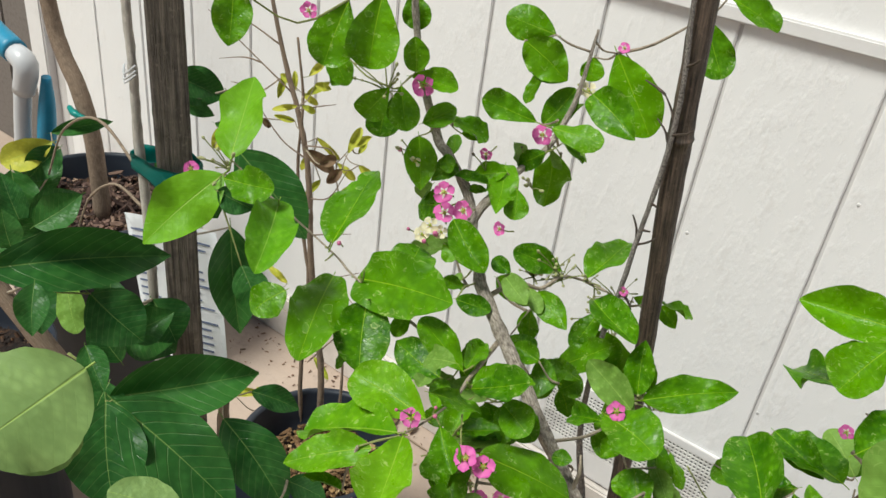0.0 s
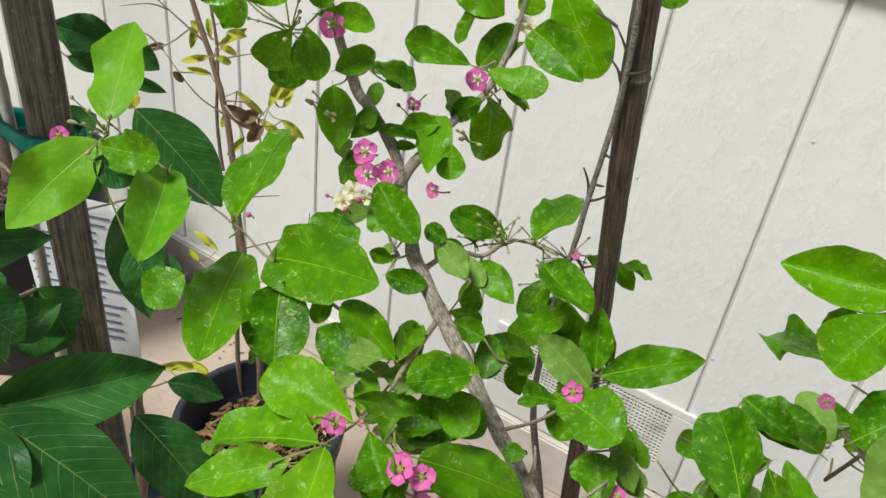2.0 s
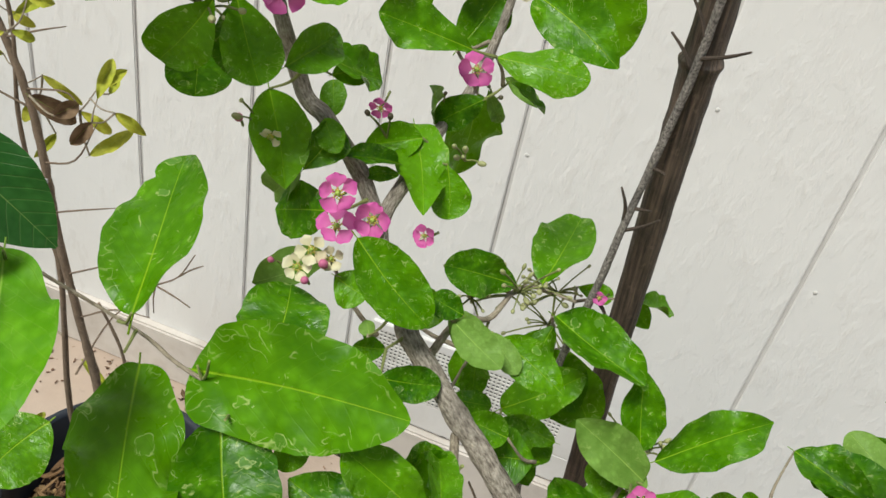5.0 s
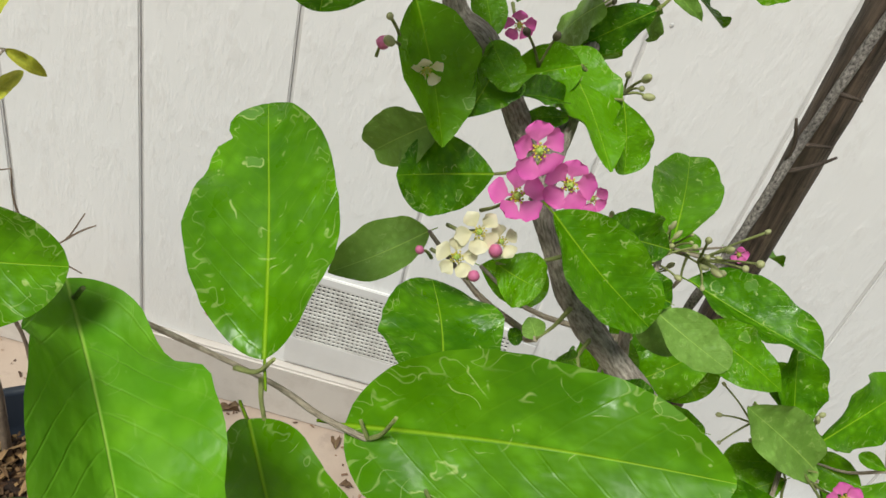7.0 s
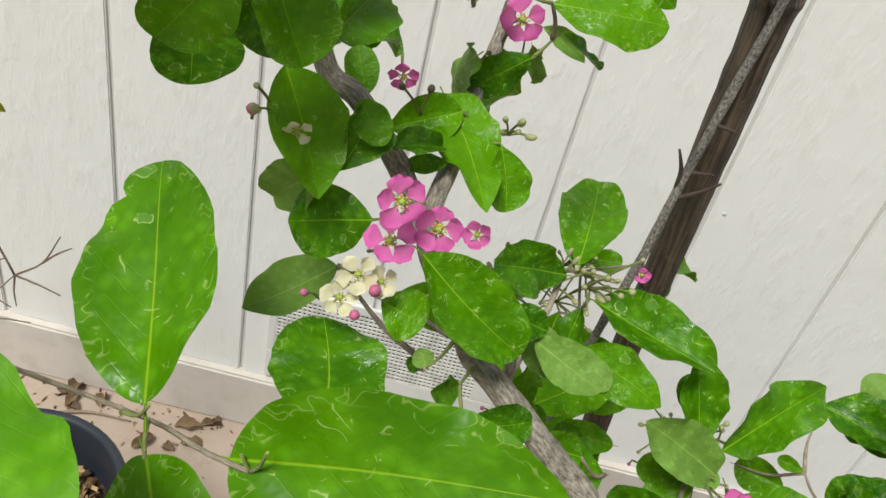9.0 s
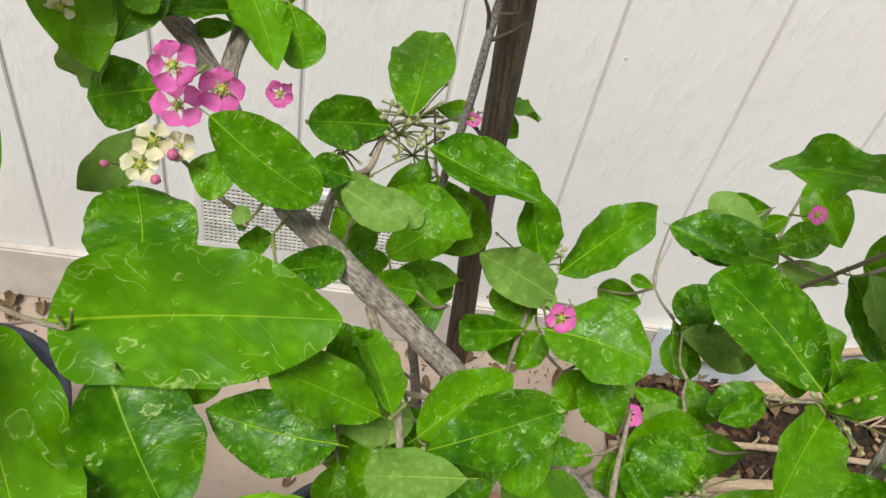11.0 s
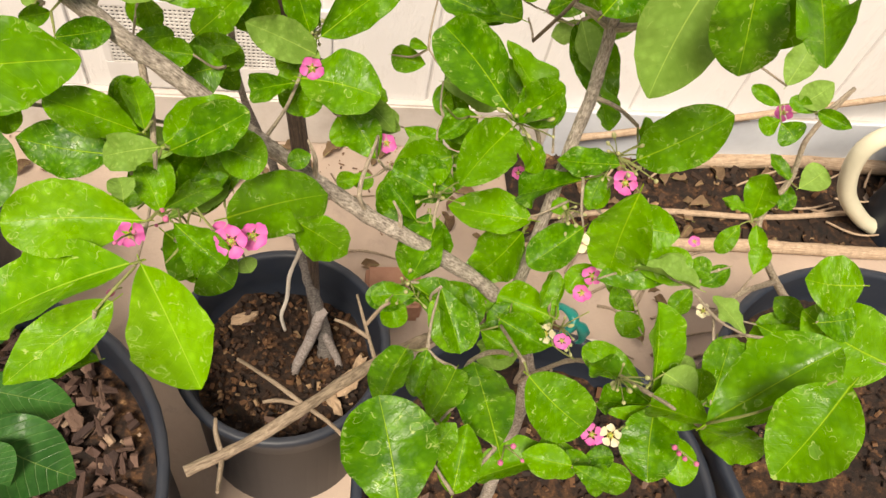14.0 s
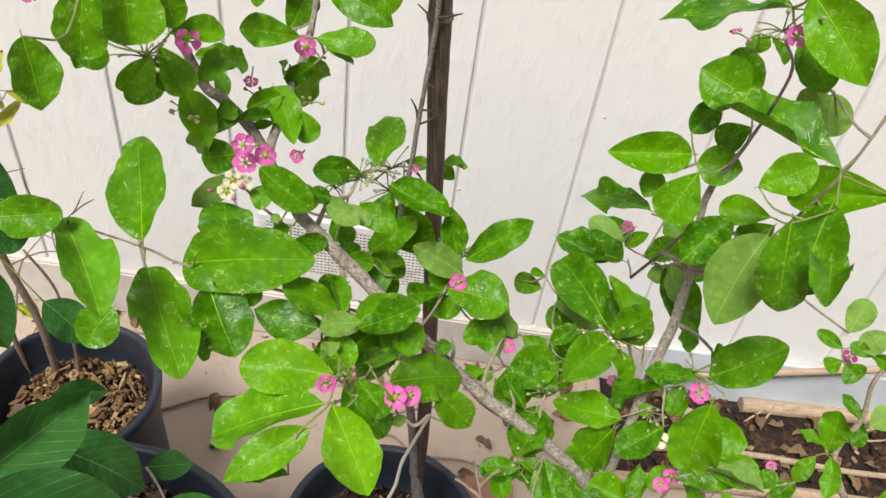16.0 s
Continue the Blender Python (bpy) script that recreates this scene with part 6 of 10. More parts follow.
leaf(cherry, (0.044, 0.421, 0.920), (0.052, 0.395, 0.898), 0.018, (0.56, -0.44, 0.70))
leaf(cherry, (0.069, 0.352, 0.859), (0.099, 0.342, 0.867), 0.031, (-0.36, -0.56, 0.74))
leaf(cherry, (0.0850, 0.3310, 0.8510), (0.1090, 0.3190, 0.8550), 0.019, (-0.38, -0.53, 0.76), PALES)
leaf(cherry, (0.210, 0.471, 0.868), (0.221, 0.487, 0.894), 0.021, (-0.48, -0.65, 0.60), PALES)
leaf(cherry, (0.036, 0.565, 0.873), (0.004, 0.561, 0.864), 0.030, (-0.03, -0.81, 0.58))
leaf(cherry, (-0.103, 0.458, 0.879), (-0.082, 0.435, 0.849), 0.022, (0.63, -0.34, 0.70))
leaf(cherry, (-0.107, 0.425, 0.867), (-0.094, 0.415, 0.855), 0.025, (0.17, -0.71, 0.69))
leaf(cherry, (-0.092, 0.469, 0.862), (-0.071, 0.460, 0.847), 0.014, (0.55, -0.03, 0.83))
leaf(cherry, (-0.186, 0.326, 0.956), (-0.156, 0.349, 0.963), 0.019, (0.05, -0.38, 0.92))
leaf(cherry, (-0.210, 0.356, 0.923), (-0.214, 0.375, 0.946), 0.017, (0.39, -0.68, 0.62))
leaf(cherry, (-0.214, 0.344, 0.903), (-0.192, 0.359, 0.905), 0.013, (0.12, -0.31, 0.94))
leaf(cherry, (-0.184, 0.319, 0.920), (-0.170, 0.339, 0.933), 0.022, (0.35, -0.65, 0.68))
leaf(cherry, (-0.159, 0.326, 0.923), (-0.162, 0.344, 0.942), 0.021, (0.32, -0.67, 0.67))
leaf(cherry, (-0.180, 0.448, 0.880), (-0.169, 0.461, 0.890), 0.022, (0.28, -0.73, 0.62))
leaf(cherry, (-0.255, 0.346, 0.965), (-0.254, 0.332, 0.951), 0.012, (0.46, -0.60, 0.66))
leaf(cherry, (-0.200, 0.360, 0.949), (-0.214, 0.358, 0.954), 0.015, (0.35, -0.65, 0.68))
leaf(cherry, (-0.205, 0.340, 0.895), (-0.190, 0.354, 0.900), 0.013, (0.30, -0.58, 0.76))
leaf(cherry, (-0.1932, 0.2793, 0.9778), (-0.1973, 0.2922, 0.9765), 0.01, (0.19, -0.53, 0.83), PALES)
leaf(cherry, (-0.210, 0.356, 0.919), (-0.234, 0.344, 0.921), 0.014, (0.20, -0.23, 0.95), PALES)
leaf(cherry, (-0.224, 0.416, 0.979), (-0.202, 0.414, 0.964), 0.014, (0.34, -0.73, 0.59), PALES)
leaf(cherry, (-0.224, 0.456, 0.927), (-0.212, 0.447, 0.911), 0.016, (0.31, -0.72, 0.62))
leaf(cherry, (-0.192, 0.514, 0.909), (-0.196, 0.496, 0.889), 0.019, (0.24, -0.76, 0.61))
leaf(cherry, (-0.220, 0.435, 0.905), (-0.207, 0.441, 0.905), 0.014, (0.30, -0.70, 0.65))
leaf(cherry, (-0.198, 0.429, 0.895), (-0.178, 0.431, 0.889), 0.021, (0.25, -0.69, 0.68))
leaf(cherry, (-0.184, 0.462, 0.869), (-0.169, 0.453, 0.856), 0.017, (0.21, -0.69, 0.69))
leaf(cherry, (-0.194, 0.465, 0.876), (-0.172, 0.468, 0.872), 0.021, (0.22, -0.71, 0.67))
leaf(cherry, (-0.127, 0.454, 0.863), (-0.139, 0.440, 0.852), 0.022, (0.13, -0.68, 0.72))
leaf(cherry, (-0.170, 0.343, 0.942), (-0.143, 0.339, 0.930), 0.023, (0.23, -0.63, 0.74))
leaf(cherry, (-0.195, 0.363, 0.912), (-0.171, 0.353, 0.895), 0.025, (0.27, -0.61, 0.75))
leaf(cherry, (-0.348, 0.375, 1.105), (-0.351, 0.364, 1.087), 0.015, (0.68, -0.66, 0.32))
leaf(cherry, (-0.3316, 0.3964, 1.0752), (-0.3294, 0.3908, 1.0510), 0.023, (0.60, -0.70, 0.39))
leaf(cherry, (-0.319, 0.455, 1.051), (-0.290, 0.470, 1.044), 0.017, (0.35, -0.24, 0.90))
leaf(cherry, (-0.267, 0.526, 1.043), (-0.253, 0.541, 1.066), 0.015, (-0.42, -0.62, 0.66), PALES)
leaf(cherry, (-0.235, 0.480, 1.056), (-0.217, 0.483, 1.046), 0.011, (0.50, -0.05, 0.87))
leaf(cherry, (-0.291, 0.538, 1.079), (-0.297, 0.526, 1.056), 0.013, (-0.10, -0.88, 0.47))
leaf(cherry, (-0.261, 0.557, 1.098), (-0.258, 0.553, 1.080), 0.019, (0.37, -0.89, 0.27))
leaf(cherry, (0.033, 0.565, 0.850), (0.051, 0.567, 0.866), 0.014, (-0.46, -0.68, 0.57))
leaf(cherry, (0.055, 0.567, 0.838), (0.082, 0.566, 0.860), 0.024, (-0.49, -0.66, 0.57))
leaf(cherry, (0.076, 0.604, 0.870), (0.098, 0.568, 0.846), 0.031, (-0.51, -0.67, 0.53))
leaf(cherry, (-0.007, 0.496, 0.868), (-0.031, 0.489, 0.847), 0.023, (-0.41, -0.63, 0.66))
leaf(cherry, (-0.044, 0.501, 0.855), (-0.057, 0.507, 0.855), 0.008, (-0.34, -0.66, 0.67))
leaf(cherry, (-0.035, 0.476, 0.847), (-0.031, 0.457, 0.834), 0.015, (-0.38, -0.59, 0.71))
leaf(cherry, (0.004, 0.413, 0.897), (0.026, 0.404, 0.909), 0.026, (-0.55, -0.52, 0.65))
leaf(cherry, (-0.024, 0.474, 0.852), (0.005, 0.456, 0.855), 0.023, (-0.44, -0.59, 0.68), PALES)
leaf(cherry, (-0.038, 0.438, 0.856), (-0.026, 0.418, 0.848), 0.015, (-0.41, -0.54, 0.73))
leaf(cherry, (-0.026, 0.401, 0.899), (-0.048, 0.400, 0.884), 0.021, (-0.45, -0.53, 0.72))
leaf(cherry, (-0.010, 0.404, 0.848), (-0.058, 0.412, 0.828), 0.034, (-0.41, -0.49, 0.77))
leaf(cherry, (-0.063, 0.438, 0.844), (-0.038, 0.422, 0.845), 0.017, (-0.37, -0.55, 0.75))
leaf(cherry, (-0.066, 0.408, 0.825), (-0.053, 0.390, 0.820), 0.024, (-0.35, -0.48, 0.81))
leaf(cherry, (-0.099, 0.409, 0.825), (-0.083, 0.404, 0.828), 0.012, (-0.28, -0.50, 0.82))
leaf(cherry, (-0.193, 0.344, 0.930), (-0.206, 0.341, 0.928), 0.009, (-0.04, -0.52, 0.85), PALES)
leaf(cherry, (-0.206, 0.418, 0.974), (-0.190, 0.407, 0.968), 0.010, (-0.14, -0.59, 0.80), PALES)
leaf(cherry, (-0.186, 0.499, 0.887), (-0.165, 0.488, 0.884), 0.025, (-0.29, -0.72, 0.62))
leaf(cherry, (-0.176, 0.527, 0.893), (-0.149, 0.496, 0.870), 0.035, (-0.31, -0.73, 0.61))
leaf(cherry, (-0.118, 0.471, 0.896), (-0.130, 0.491, 0.910), 0.014, (-0.36, -0.69, 0.63))
leaf(cherry, (-0.144, 0.458, 0.911), (-0.120, 0.435, 0.904), 0.017, (0.06, -0.26, 0.97), PALES)
leaf(cherry, (-0.122, 0.452, 0.891), (-0.146, 0.455, 0.879), 0.016, (-0.42, -0.64, 0.65))
leaf(cherry, (-0.067, 0.520, 0.829), (-0.044, 0.507, 0.834), 0.020, (-0.49, -0.62, 0.61))
leaf(cherry, (-0.125, 0.444, 0.889), (-0.143, 0.440, 0.874), 0.016, (-0.42, -0.62, 0.67))
leaf(cherry, (-0.252, 0.398, 0.966), (-0.256, 0.402, 0.970), 0.007, (-0.14, -0.75, 0.64), PALES)
leaf(cherry, (-0.253, 0.412, 0.955), (-0.258, 0.410, 0.952), 0.006, (-0.13, -0.74, 0.66))
leaf(cherry, (0.031, 0.314, 0.811), (-0.004, 0.330, 0.810), 0.029, (-0.25, -0.48, 0.84))
leaf(cherry, (0.010, 0.299, 0.803), (-0.018, 0.302, 0.798), 0.017, (-0.22, -0.44, 0.87), PALES)
leaf(cherry, (0.036, 0.326, 0.804), (0.034, 0.346, 0.816), 0.012, (-0.28, -0.49, 0.82))
leaf(cherry, (0.050, 0.229, 0.887), (0.073, 0.216, 0.892), 0.021, (-0.41, -0.35, 0.84))
leaf(cherry, (0.060, 0.255, 0.853), (0.031, 0.275, 0.851), 0.019, (-0.34, -0.41, 0.85))
leaf(cherry, (0.062, 0.241, 0.855), (0.036, 0.243, 0.846), 0.017, (-0.35, -0.37, 0.86))
leaf(cherry, (0.065, 0.238, 0.875), (0.075, 0.253, 0.887), 0.012, (-0.41, -0.39, 0.83), PALES)
leaf(cherry, (0.077, 0.230, 0.878), (0.080, 0.246, 0.887), 0.015, (-0.43, -0.37, 0.82))
leaf(cherry, (0.201, 0.314, 0.653), (0.236, 0.352, 0.690), 0.042, (-0.46, -0.37, 0.81))
leaf(cherry, (0.235, 0.336, 0.681), (0.271, 0.361, 0.716), 0.047, (-0.51, -0.39, 0.77))
leaf(cherry, (0.295, 0.298, 0.767), (0.246, 0.350, 0.755), 0.064, (-0.57, -0.38, 0.73))
leaf(cherry, (0.044, 0.249, 0.743), (-0.013, 0.239, 0.725), 0.030, (-0.33, 0.30, 0.90))
leaf(cherry, (0.061, 0.240, 0.748), (0.040, 0.245, 0.743), 0.016, (-0.30, -0.31, 0.90))
leaf(cherry, (0.059, 0.242, 0.728), (0.092, 0.230, 0.736), 0.021, (-0.33, -0.29, 0.90))
leaf(cherry, (0.035, 0.261, 0.745), (0.035, 0.250, 0.741), 0.012, (-0.27, -0.33, 0.91))
leaf(cherry, (0.079, 0.225, 0.842), (0.080, 0.200, 0.834), 0.021, (-0.40, -0.30, 0.87))
leaf(cherry, (0.065, 0.209, 0.900), (0.082, 0.195, 0.903), 0.014, (-0.45, -0.32, 0.84))
leaf(cherry, (-0.059, 0.181, 0.906), (-0.052, 0.208, 0.917), 0.019, (-0.17, -0.34, 0.93))
leaf(cherry, (0.077, 0.330, 0.846), (0.107, 0.328, 0.860), 0.023, (-0.40, -0.50, 0.77))
leaf(cherry, (0.148, 0.341, 0.832), (0.132, 0.335, 0.818), 0.014, (-0.45, -0.47, 0.76))
leaf(cherry, (-0.058, 0.374, 0.803), (-0.073, 0.409, 0.827), 0.026, (-0.10, -0.59, 0.81))
leaf(cherry, (-0.048, 0.382, 0.826), (-0.055, 0.354, 0.806), 0.029, (-0.12, -0.56, 0.82))
leaf(cherry, (-0.032, 0.390, 0.840), (-0.069, 0.402, 0.843), 0.031, (-0.13, -0.61, 0.78))
leaf(cherry, (-0.058, 0.319, 0.826), (-0.089, 0.322, 0.824), 0.018, (-0.09, -0.50, 0.86))
leaf(cherry, (-0.058, 0.336, 0.798), (-0.032, 0.341, 0.805), 0.017, (-0.14, -0.50, 0.85))
leaf(cherry, (-0.059, 0.288, 0.881), (-0.037, 0.265, 0.872), 0.026, (-0.16, -0.47, 0.87))
leaf(cherry, (-0.018, 0.338, 0.795), (0.005, 0.313, 0.787), 0.024, (-0.20, -0.47, 0.86))
leaf(cherry, (0.009, 0.328, 0.792), (0.030, 0.319, 0.793), 0.024, (-0.25, -0.46, 0.85))
leaf(cherry, (-0.152, 0.292, 0.915), (-0.149, 0.286, 0.911), 0.010, (0.07, -0.54, 0.84), PALES)
leaf(cherry, (-0.086, 0.444, 0.858), (-0.069, 0.433, 0.849), 0.016, (-0.08, -0.67, 0.74), PALES)
leaf(cherry, (-0.1879, 0.3003, 0.9228), (-0.1568, 0.2780, 0.9121), 0.0270, (-0.00, -0.41, 0.91), form="bitten")
leaf(cherry, (0.050, 0.491, 0.894), (0.075, 0.443, 0.864), 0.031, (-0.15, -0.57, 0.80))
leaf(cherry, (0.098, 0.487, 0.934), (0.056, 0.490, 0.896), 0.037, (-0.52, -0.67, 0.53))
leaf(cherry, (0.101, 0.554, 0.828), (0.064, 0.567, 0.816), 0.021, (-0.35, -0.14, 0.93), PALES)
leaf(cherry, (-0.029, 0.492, 0.841), (-0.018, 0.465, 0.821), 0.017, (-0.15, -0.63, 0.77))
leaf(cherry, (0.029, 0.306, 0.807), (-0.000, 0.308, 0.799), 0.025, (-0.29, -0.39, 0.87))
leaf(cherry, (0.009, 0.306, 0.786), (-0.012, 0.307, 0.781), 0.016, (-0.25, -0.38, 0.89), PALES)
leaf(cherry, (0.028, 0.313, 0.796), (0.032, 0.337, 0.809), 0.014, (0.30, -0.49, 0.82))
leaf(cherry, (0.061, 0.250, 0.730), (0.035, 0.246, 0.720), 0.025, (-0.32, -0.23, 0.92))
leaf(cherry, (0.062, 0.243, 0.729), (0.078, 0.230, 0.732), 0.017, (-0.36, -0.21, 0.91))
leaf(cherry, (0.098, 0.313, 0.789), (0.083, 0.329, 0.789), 0.018, (-0.42, -0.38, 0.82))
leaf(cherry, (0.094, 0.328, 0.794), (0.080, 0.342, 0.794), 0.015, (-0.41, -0.41, 0.81))
leaf(cherry, (-0.007, 0.328, 0.792), (0.011, 0.331, 0.798), 0.016, (-0.26, -0.42, 0.87))
leaf(cherry, (0.064, 0.354, 0.810), (0.048, 0.341, 0.796), 0.018, (-0.36, -0.45, 0.82))
leaf(cherry, (0.098, 0.335, 0.837), (0.084, 0.349, 0.836), 0.016, (-0.44, -0.45, 0.78))
leaf(cherry, (0.085, 0.357, 0.805), (0.079, 0.343, 0.793), 0.015, (-0.40, -0.44, 0.81))

# ---- leaves: shrub ----
leaf(shrub, (0.191, 0.302, 0.685), (0.208, 0.349, 0.714), 0.033, (-0.51, -0.31, 0.80))
leaf(shrub, (0.259, 0.341, 0.810), (0.229, 0.356, 0.792), 0.043, (-0.62, -0.38, 0.69))
leaf(shrub, (0.234, 0.360, 0.711), (0.267, 0.326, 0.722), 0.027, (-0.57, -0.33, 0.75))
leaf(shrub, (0.252, 0.455, 0.723), (0.247, 0.469, 0.771), 0.029, (-0.59, -0.79, 0.17))
leaf(shrub, (0.244, 0.453, 0.735), (0.225, 0.471, 0.734), 0.013, (-0.08, -0.01, 1.00))
leaf(shrub, (0.237, 0.447, 0.726), (0.221, 0.432, 0.705), 0.017, (-0.51, -0.46, 0.73))
leaf(shrub, (0.268, 0.467, 0.765), (0.255, 0.489, 0.772), 0.013, (-0.19, -0.38, 0.90))
leaf(shrub, (0.274, 0.459, 0.764), (0.290, 0.465, 0.783), 0.023, (-0.59, -0.49, 0.64), PALES)
leaf(shrub, (0.262, 0.450, 0.748), (0.273, 0.454, 0.760), 0.015, (-0.57, -0.48, 0.67))
leaf(shrub, (0.201, 0.445, 0.861), (0.191, 0.444, 0.850), 0.015, (-0.55, -0.55, 0.62))
leaf(shrub, (0.207, 0.449, 0.853), (0.216, 0.435, 0.850), 0.022, (-0.57, -0.54, 0.62))
leaf(shrub, (0.200, 0.453, 0.867), (0.183, 0.469, 0.868), 0.012, (-0.55, -0.58, 0.60))
leaf(shrub, (0.211, 0.449, 0.873), (0.226, 0.452, 0.892), 0.019, (-0.59, -0.56, 0.57), PALES)
leaf(shrub, (0.215, 0.435, 0.881), (0.232, 0.419, 0.884), 0.012, (-0.61, -0.53, 0.58))
leaf(shrub, (0.219, 0.441, 0.874), (0.205, 0.454, 0.873), 0.012, (-0.58, -0.56, 0.59))
leaf(shrub, (0.248, 0.443, 0.732), (0.250, 0.418, 0.718), 0.015, (-0.54, -0.45, 0.71))
leaf(shrub, (0.211, 0.377, 0.761), (0.217, 0.395, 0.776), 0.017, (-0.55, -0.42, 0.72))
leaf(shrub, (0.248, 0.468, 0.723), (0.235, 0.478, 0.720), 0.011, (-0.52, -0.49, 0.70))
leaf(shrub, (0.278, 0.472, 0.750), (0.273, 0.457, 0.736), 0.018, (-0.57, -0.48, 0.67))
leaf(shrub, (0.244, 0.333, 0.768), (0.265, 0.329, 0.784), 0.031, (-0.62, -0.34, 0.71))
leaf(shrub, (0.271, 0.362, 0.717), (0.255, 0.383, 0.715), 0.022, (-0.57, -0.37, 0.74))

# ---- leaves: mango ----
leaf(mango, (-0.504, 0.190, 0.944), (-0.444, 0.300, 0.938), 0.041, (0.76, -0.39, 0.52), LANCES)
leaf(mango, (-0.412, 0.218, 0.869), (-0.356, 0.307, 0.873), 0.042, (0.63, -0.43, 0.65), LANCES)
leaf(mango, (-0.402, 0.210, 0.877), (-0.358, 0.183, 0.825), 0.048, (0.63, -0.33, 0.70), LANCES)
leaf(mango, (-0.400, 0.214, 0.877), (-0.307, 0.243, 0.815), 0.052, (0.59, -0.38, 0.71), LANCES)
leaf(mango, (-0.429, 0.328, 0.764), (-0.349, 0.330, 0.707), 0.046, (0.53, -0.45, 0.72), LANCES)
leaf(mango, (-0.266, 0.132, 1.033), (-0.271, 0.082, 1.016), 0.050, (0.71, -0.28, 0.65), GREYS)
leaf(mango, (-0.502, 0.399, 0.900), (-0.456, 0.370, 0.820), 0.039, (0.65, -0.52, 0.56), LANCES)
leaf(mango, (-0.574, 0.467, 0.931), (-0.499, 0.491, 0.853), 0.054, (0.68, -0.56, 0.48), LANCES)
leaf(mango, (-0.669, 0.460, 0.981), (-0.638, 0.493, 0.962), 0.026, (0.79, -0.51, 0.34), LANCES)
leaf(mango, (-0.641, 0.509, 0.963), (-0.614, 0.528, 0.938), 0.023, (0.74, -0.56, 0.37), LANCES)
leaf(mango, (-0.504, 0.289, 0.844), (-0.475, 0.317, 0.832), 0.038, (0.68, -0.42, 0.60), LANCES)
leaf(mango, (-0.557, 0.248, 0.887), (-0.534, 0.234, 0.848), 0.027, (0.76, -0.34, 0.56), LANCES)
leaf(mango, (-0.680, 0.304, 0.860), (-0.668, 0.354, 0.881), 0.035, (0.79, -0.39, 0.47), LANCES)
leaf(mango, (-0.779, 0.387, 0.888), (-0.794, 0.337, 0.872), 0.031, (0.83, -0.38, 0.41), YELLOWS)
leaf(mango, (-0.774, 0.392, 0.882), (-0.777, 0.352, 0.852), 0.031, (0.82, -0.39, 0.42), LANCES)
leaf(mango, (-0.682, 0.299, 0.859), (-0.708, 0.299, 0.906), 0.025, (0.82, -0.35, 0.46), LANCES)
leaf(mango, (-0.629, 0.307, 0.883), (-0.642, 0.259, 0.869), 0.022, (0.79, -0.35, 0.49), LANCES)
leaf(mango, (-0.193, 0.126, 1.007), (-0.215, 0.108, 1.016), 0.017, (0.58, -0.34, 0.74), GREYS)
leaf(mango, (-0.277, 0.129, 1.012), (-0.273, 0.096, 0.993), 0.031, (0.69, -0.28, 0.67), GREYS)
leaf(mango, (-0.499, 0.336, 0.829), (-0.516, 0.294, 0.824), 0.042, (0.69, -0.35, 0.63), LANCES)
leaf(mango, (-0.440, 0.369, 0.763), (-0.402, 0.394, 0.750), 0.022, (0.54, -0.44, 0.72), LANCES)
leaf(mango, (-0.682, 0.360, 0.873), (-0.694, 0.312, 0.853), 0.031, (0.79, -0.39, 0.47), LANCES)
leaf(mango, (-0.719, 0.314, 0.900), (-0.694, 0.309, 0.851), 0.037, (0.81, -0.36, 0.45), LANCES)
leaf(mango, (-0.782, 0.360, 0.829), (-0.782, 0.396, 0.859), 0.021, (0.81, -0.39, 0.44), LANCES)
leaf(mango, (-0.797, 0.396, 0.890), (-0.770, 0.454, 0.898), 0.017, (0.81, -0.44, 0.39), LANCES)
leaf(mango, (-0.643, 0.312, 0.872), (-0.660, 0.257, 0.861), 0.029, (0.80, -0.35, 0.49), LANCES)
leaf(mango, (-0.680, 0.475, 0.976), (-0.644, 0.510, 0.955), 0.038, (0.75, -0.56, 0.35), LANCES)
leaf(mango, (-0.670, 0.472, 0.949), (-0.646, 0.496, 0.936), 0.016, (0.75, -0.55, 0.37), LANCES)
leaf(mango, (-0.944, 0.725, 0.770), (-0.903, 0.765, 0.751), 0.018, (0.73, -0.56, 0.40), LANCES)
leaf(mango, (-0.939, 0.726, 0.763), (-0.926, 0.720, 0.732), 0.025, (0.74, -0.54, 0.41), YELLOWS)
leaf(mango, (-0.697, 0.468, 0.957), (-0.683, 0.457, 0.913), 0.017, (0.80, -0.47, 0.38), LANCES)
leaf(mango, (-0.970, 0.632, 0.707), (-0.951, 0.681, 0.727), 0.050, (0.76, -0.48, 0.44), LANCES)
leaf(mango, (-0.416, 0.304, 1.003), (-0.401, 0.308, 0.986), 0.020, (0.73, -0.46, 0.50), LANCES)
leaf(mango, (-0.393, 0.302, 1.013), (-0.374, 0.317, 1.001), 0.019, (0.71, -0.49, 0.50), LANCES)
leaf(mango, (-0.518, 0.302, 0.841), (-0.482, 0.321, 0.812), 0.045, (0.69, -0.35, 0.64), LANCES)
leaf(mango, (-0.367, 0.300, 0.966), (-0.344, 0.296, 0.939), 0.023, (0.64, -0.46, 0.61), LANCES)
leaf(mango, (-0.906, 0.743, 0.478), (-0.871, 0.719, 0.422), 0.028, (0.63, -0.49, 0.60), LANCES)
leaf(mango, (-0.467, 0.243, 0.918), (-0.432, 0.261, 0.884), 0.040, (0.74, -0.35, 0.57), LANCES)
leaf(mango, (-0.417, 0.222, 0.877), (-0.407, 0.201, 0.857), 0.038, (0.70, -0.30, 0.65), LANCES)
leaf(mango, (-0.471, 0.295, 0.886), (-0.445, 0.297, 0.856), 0.038, (0.71, -0.40, 0.58), LANCES)
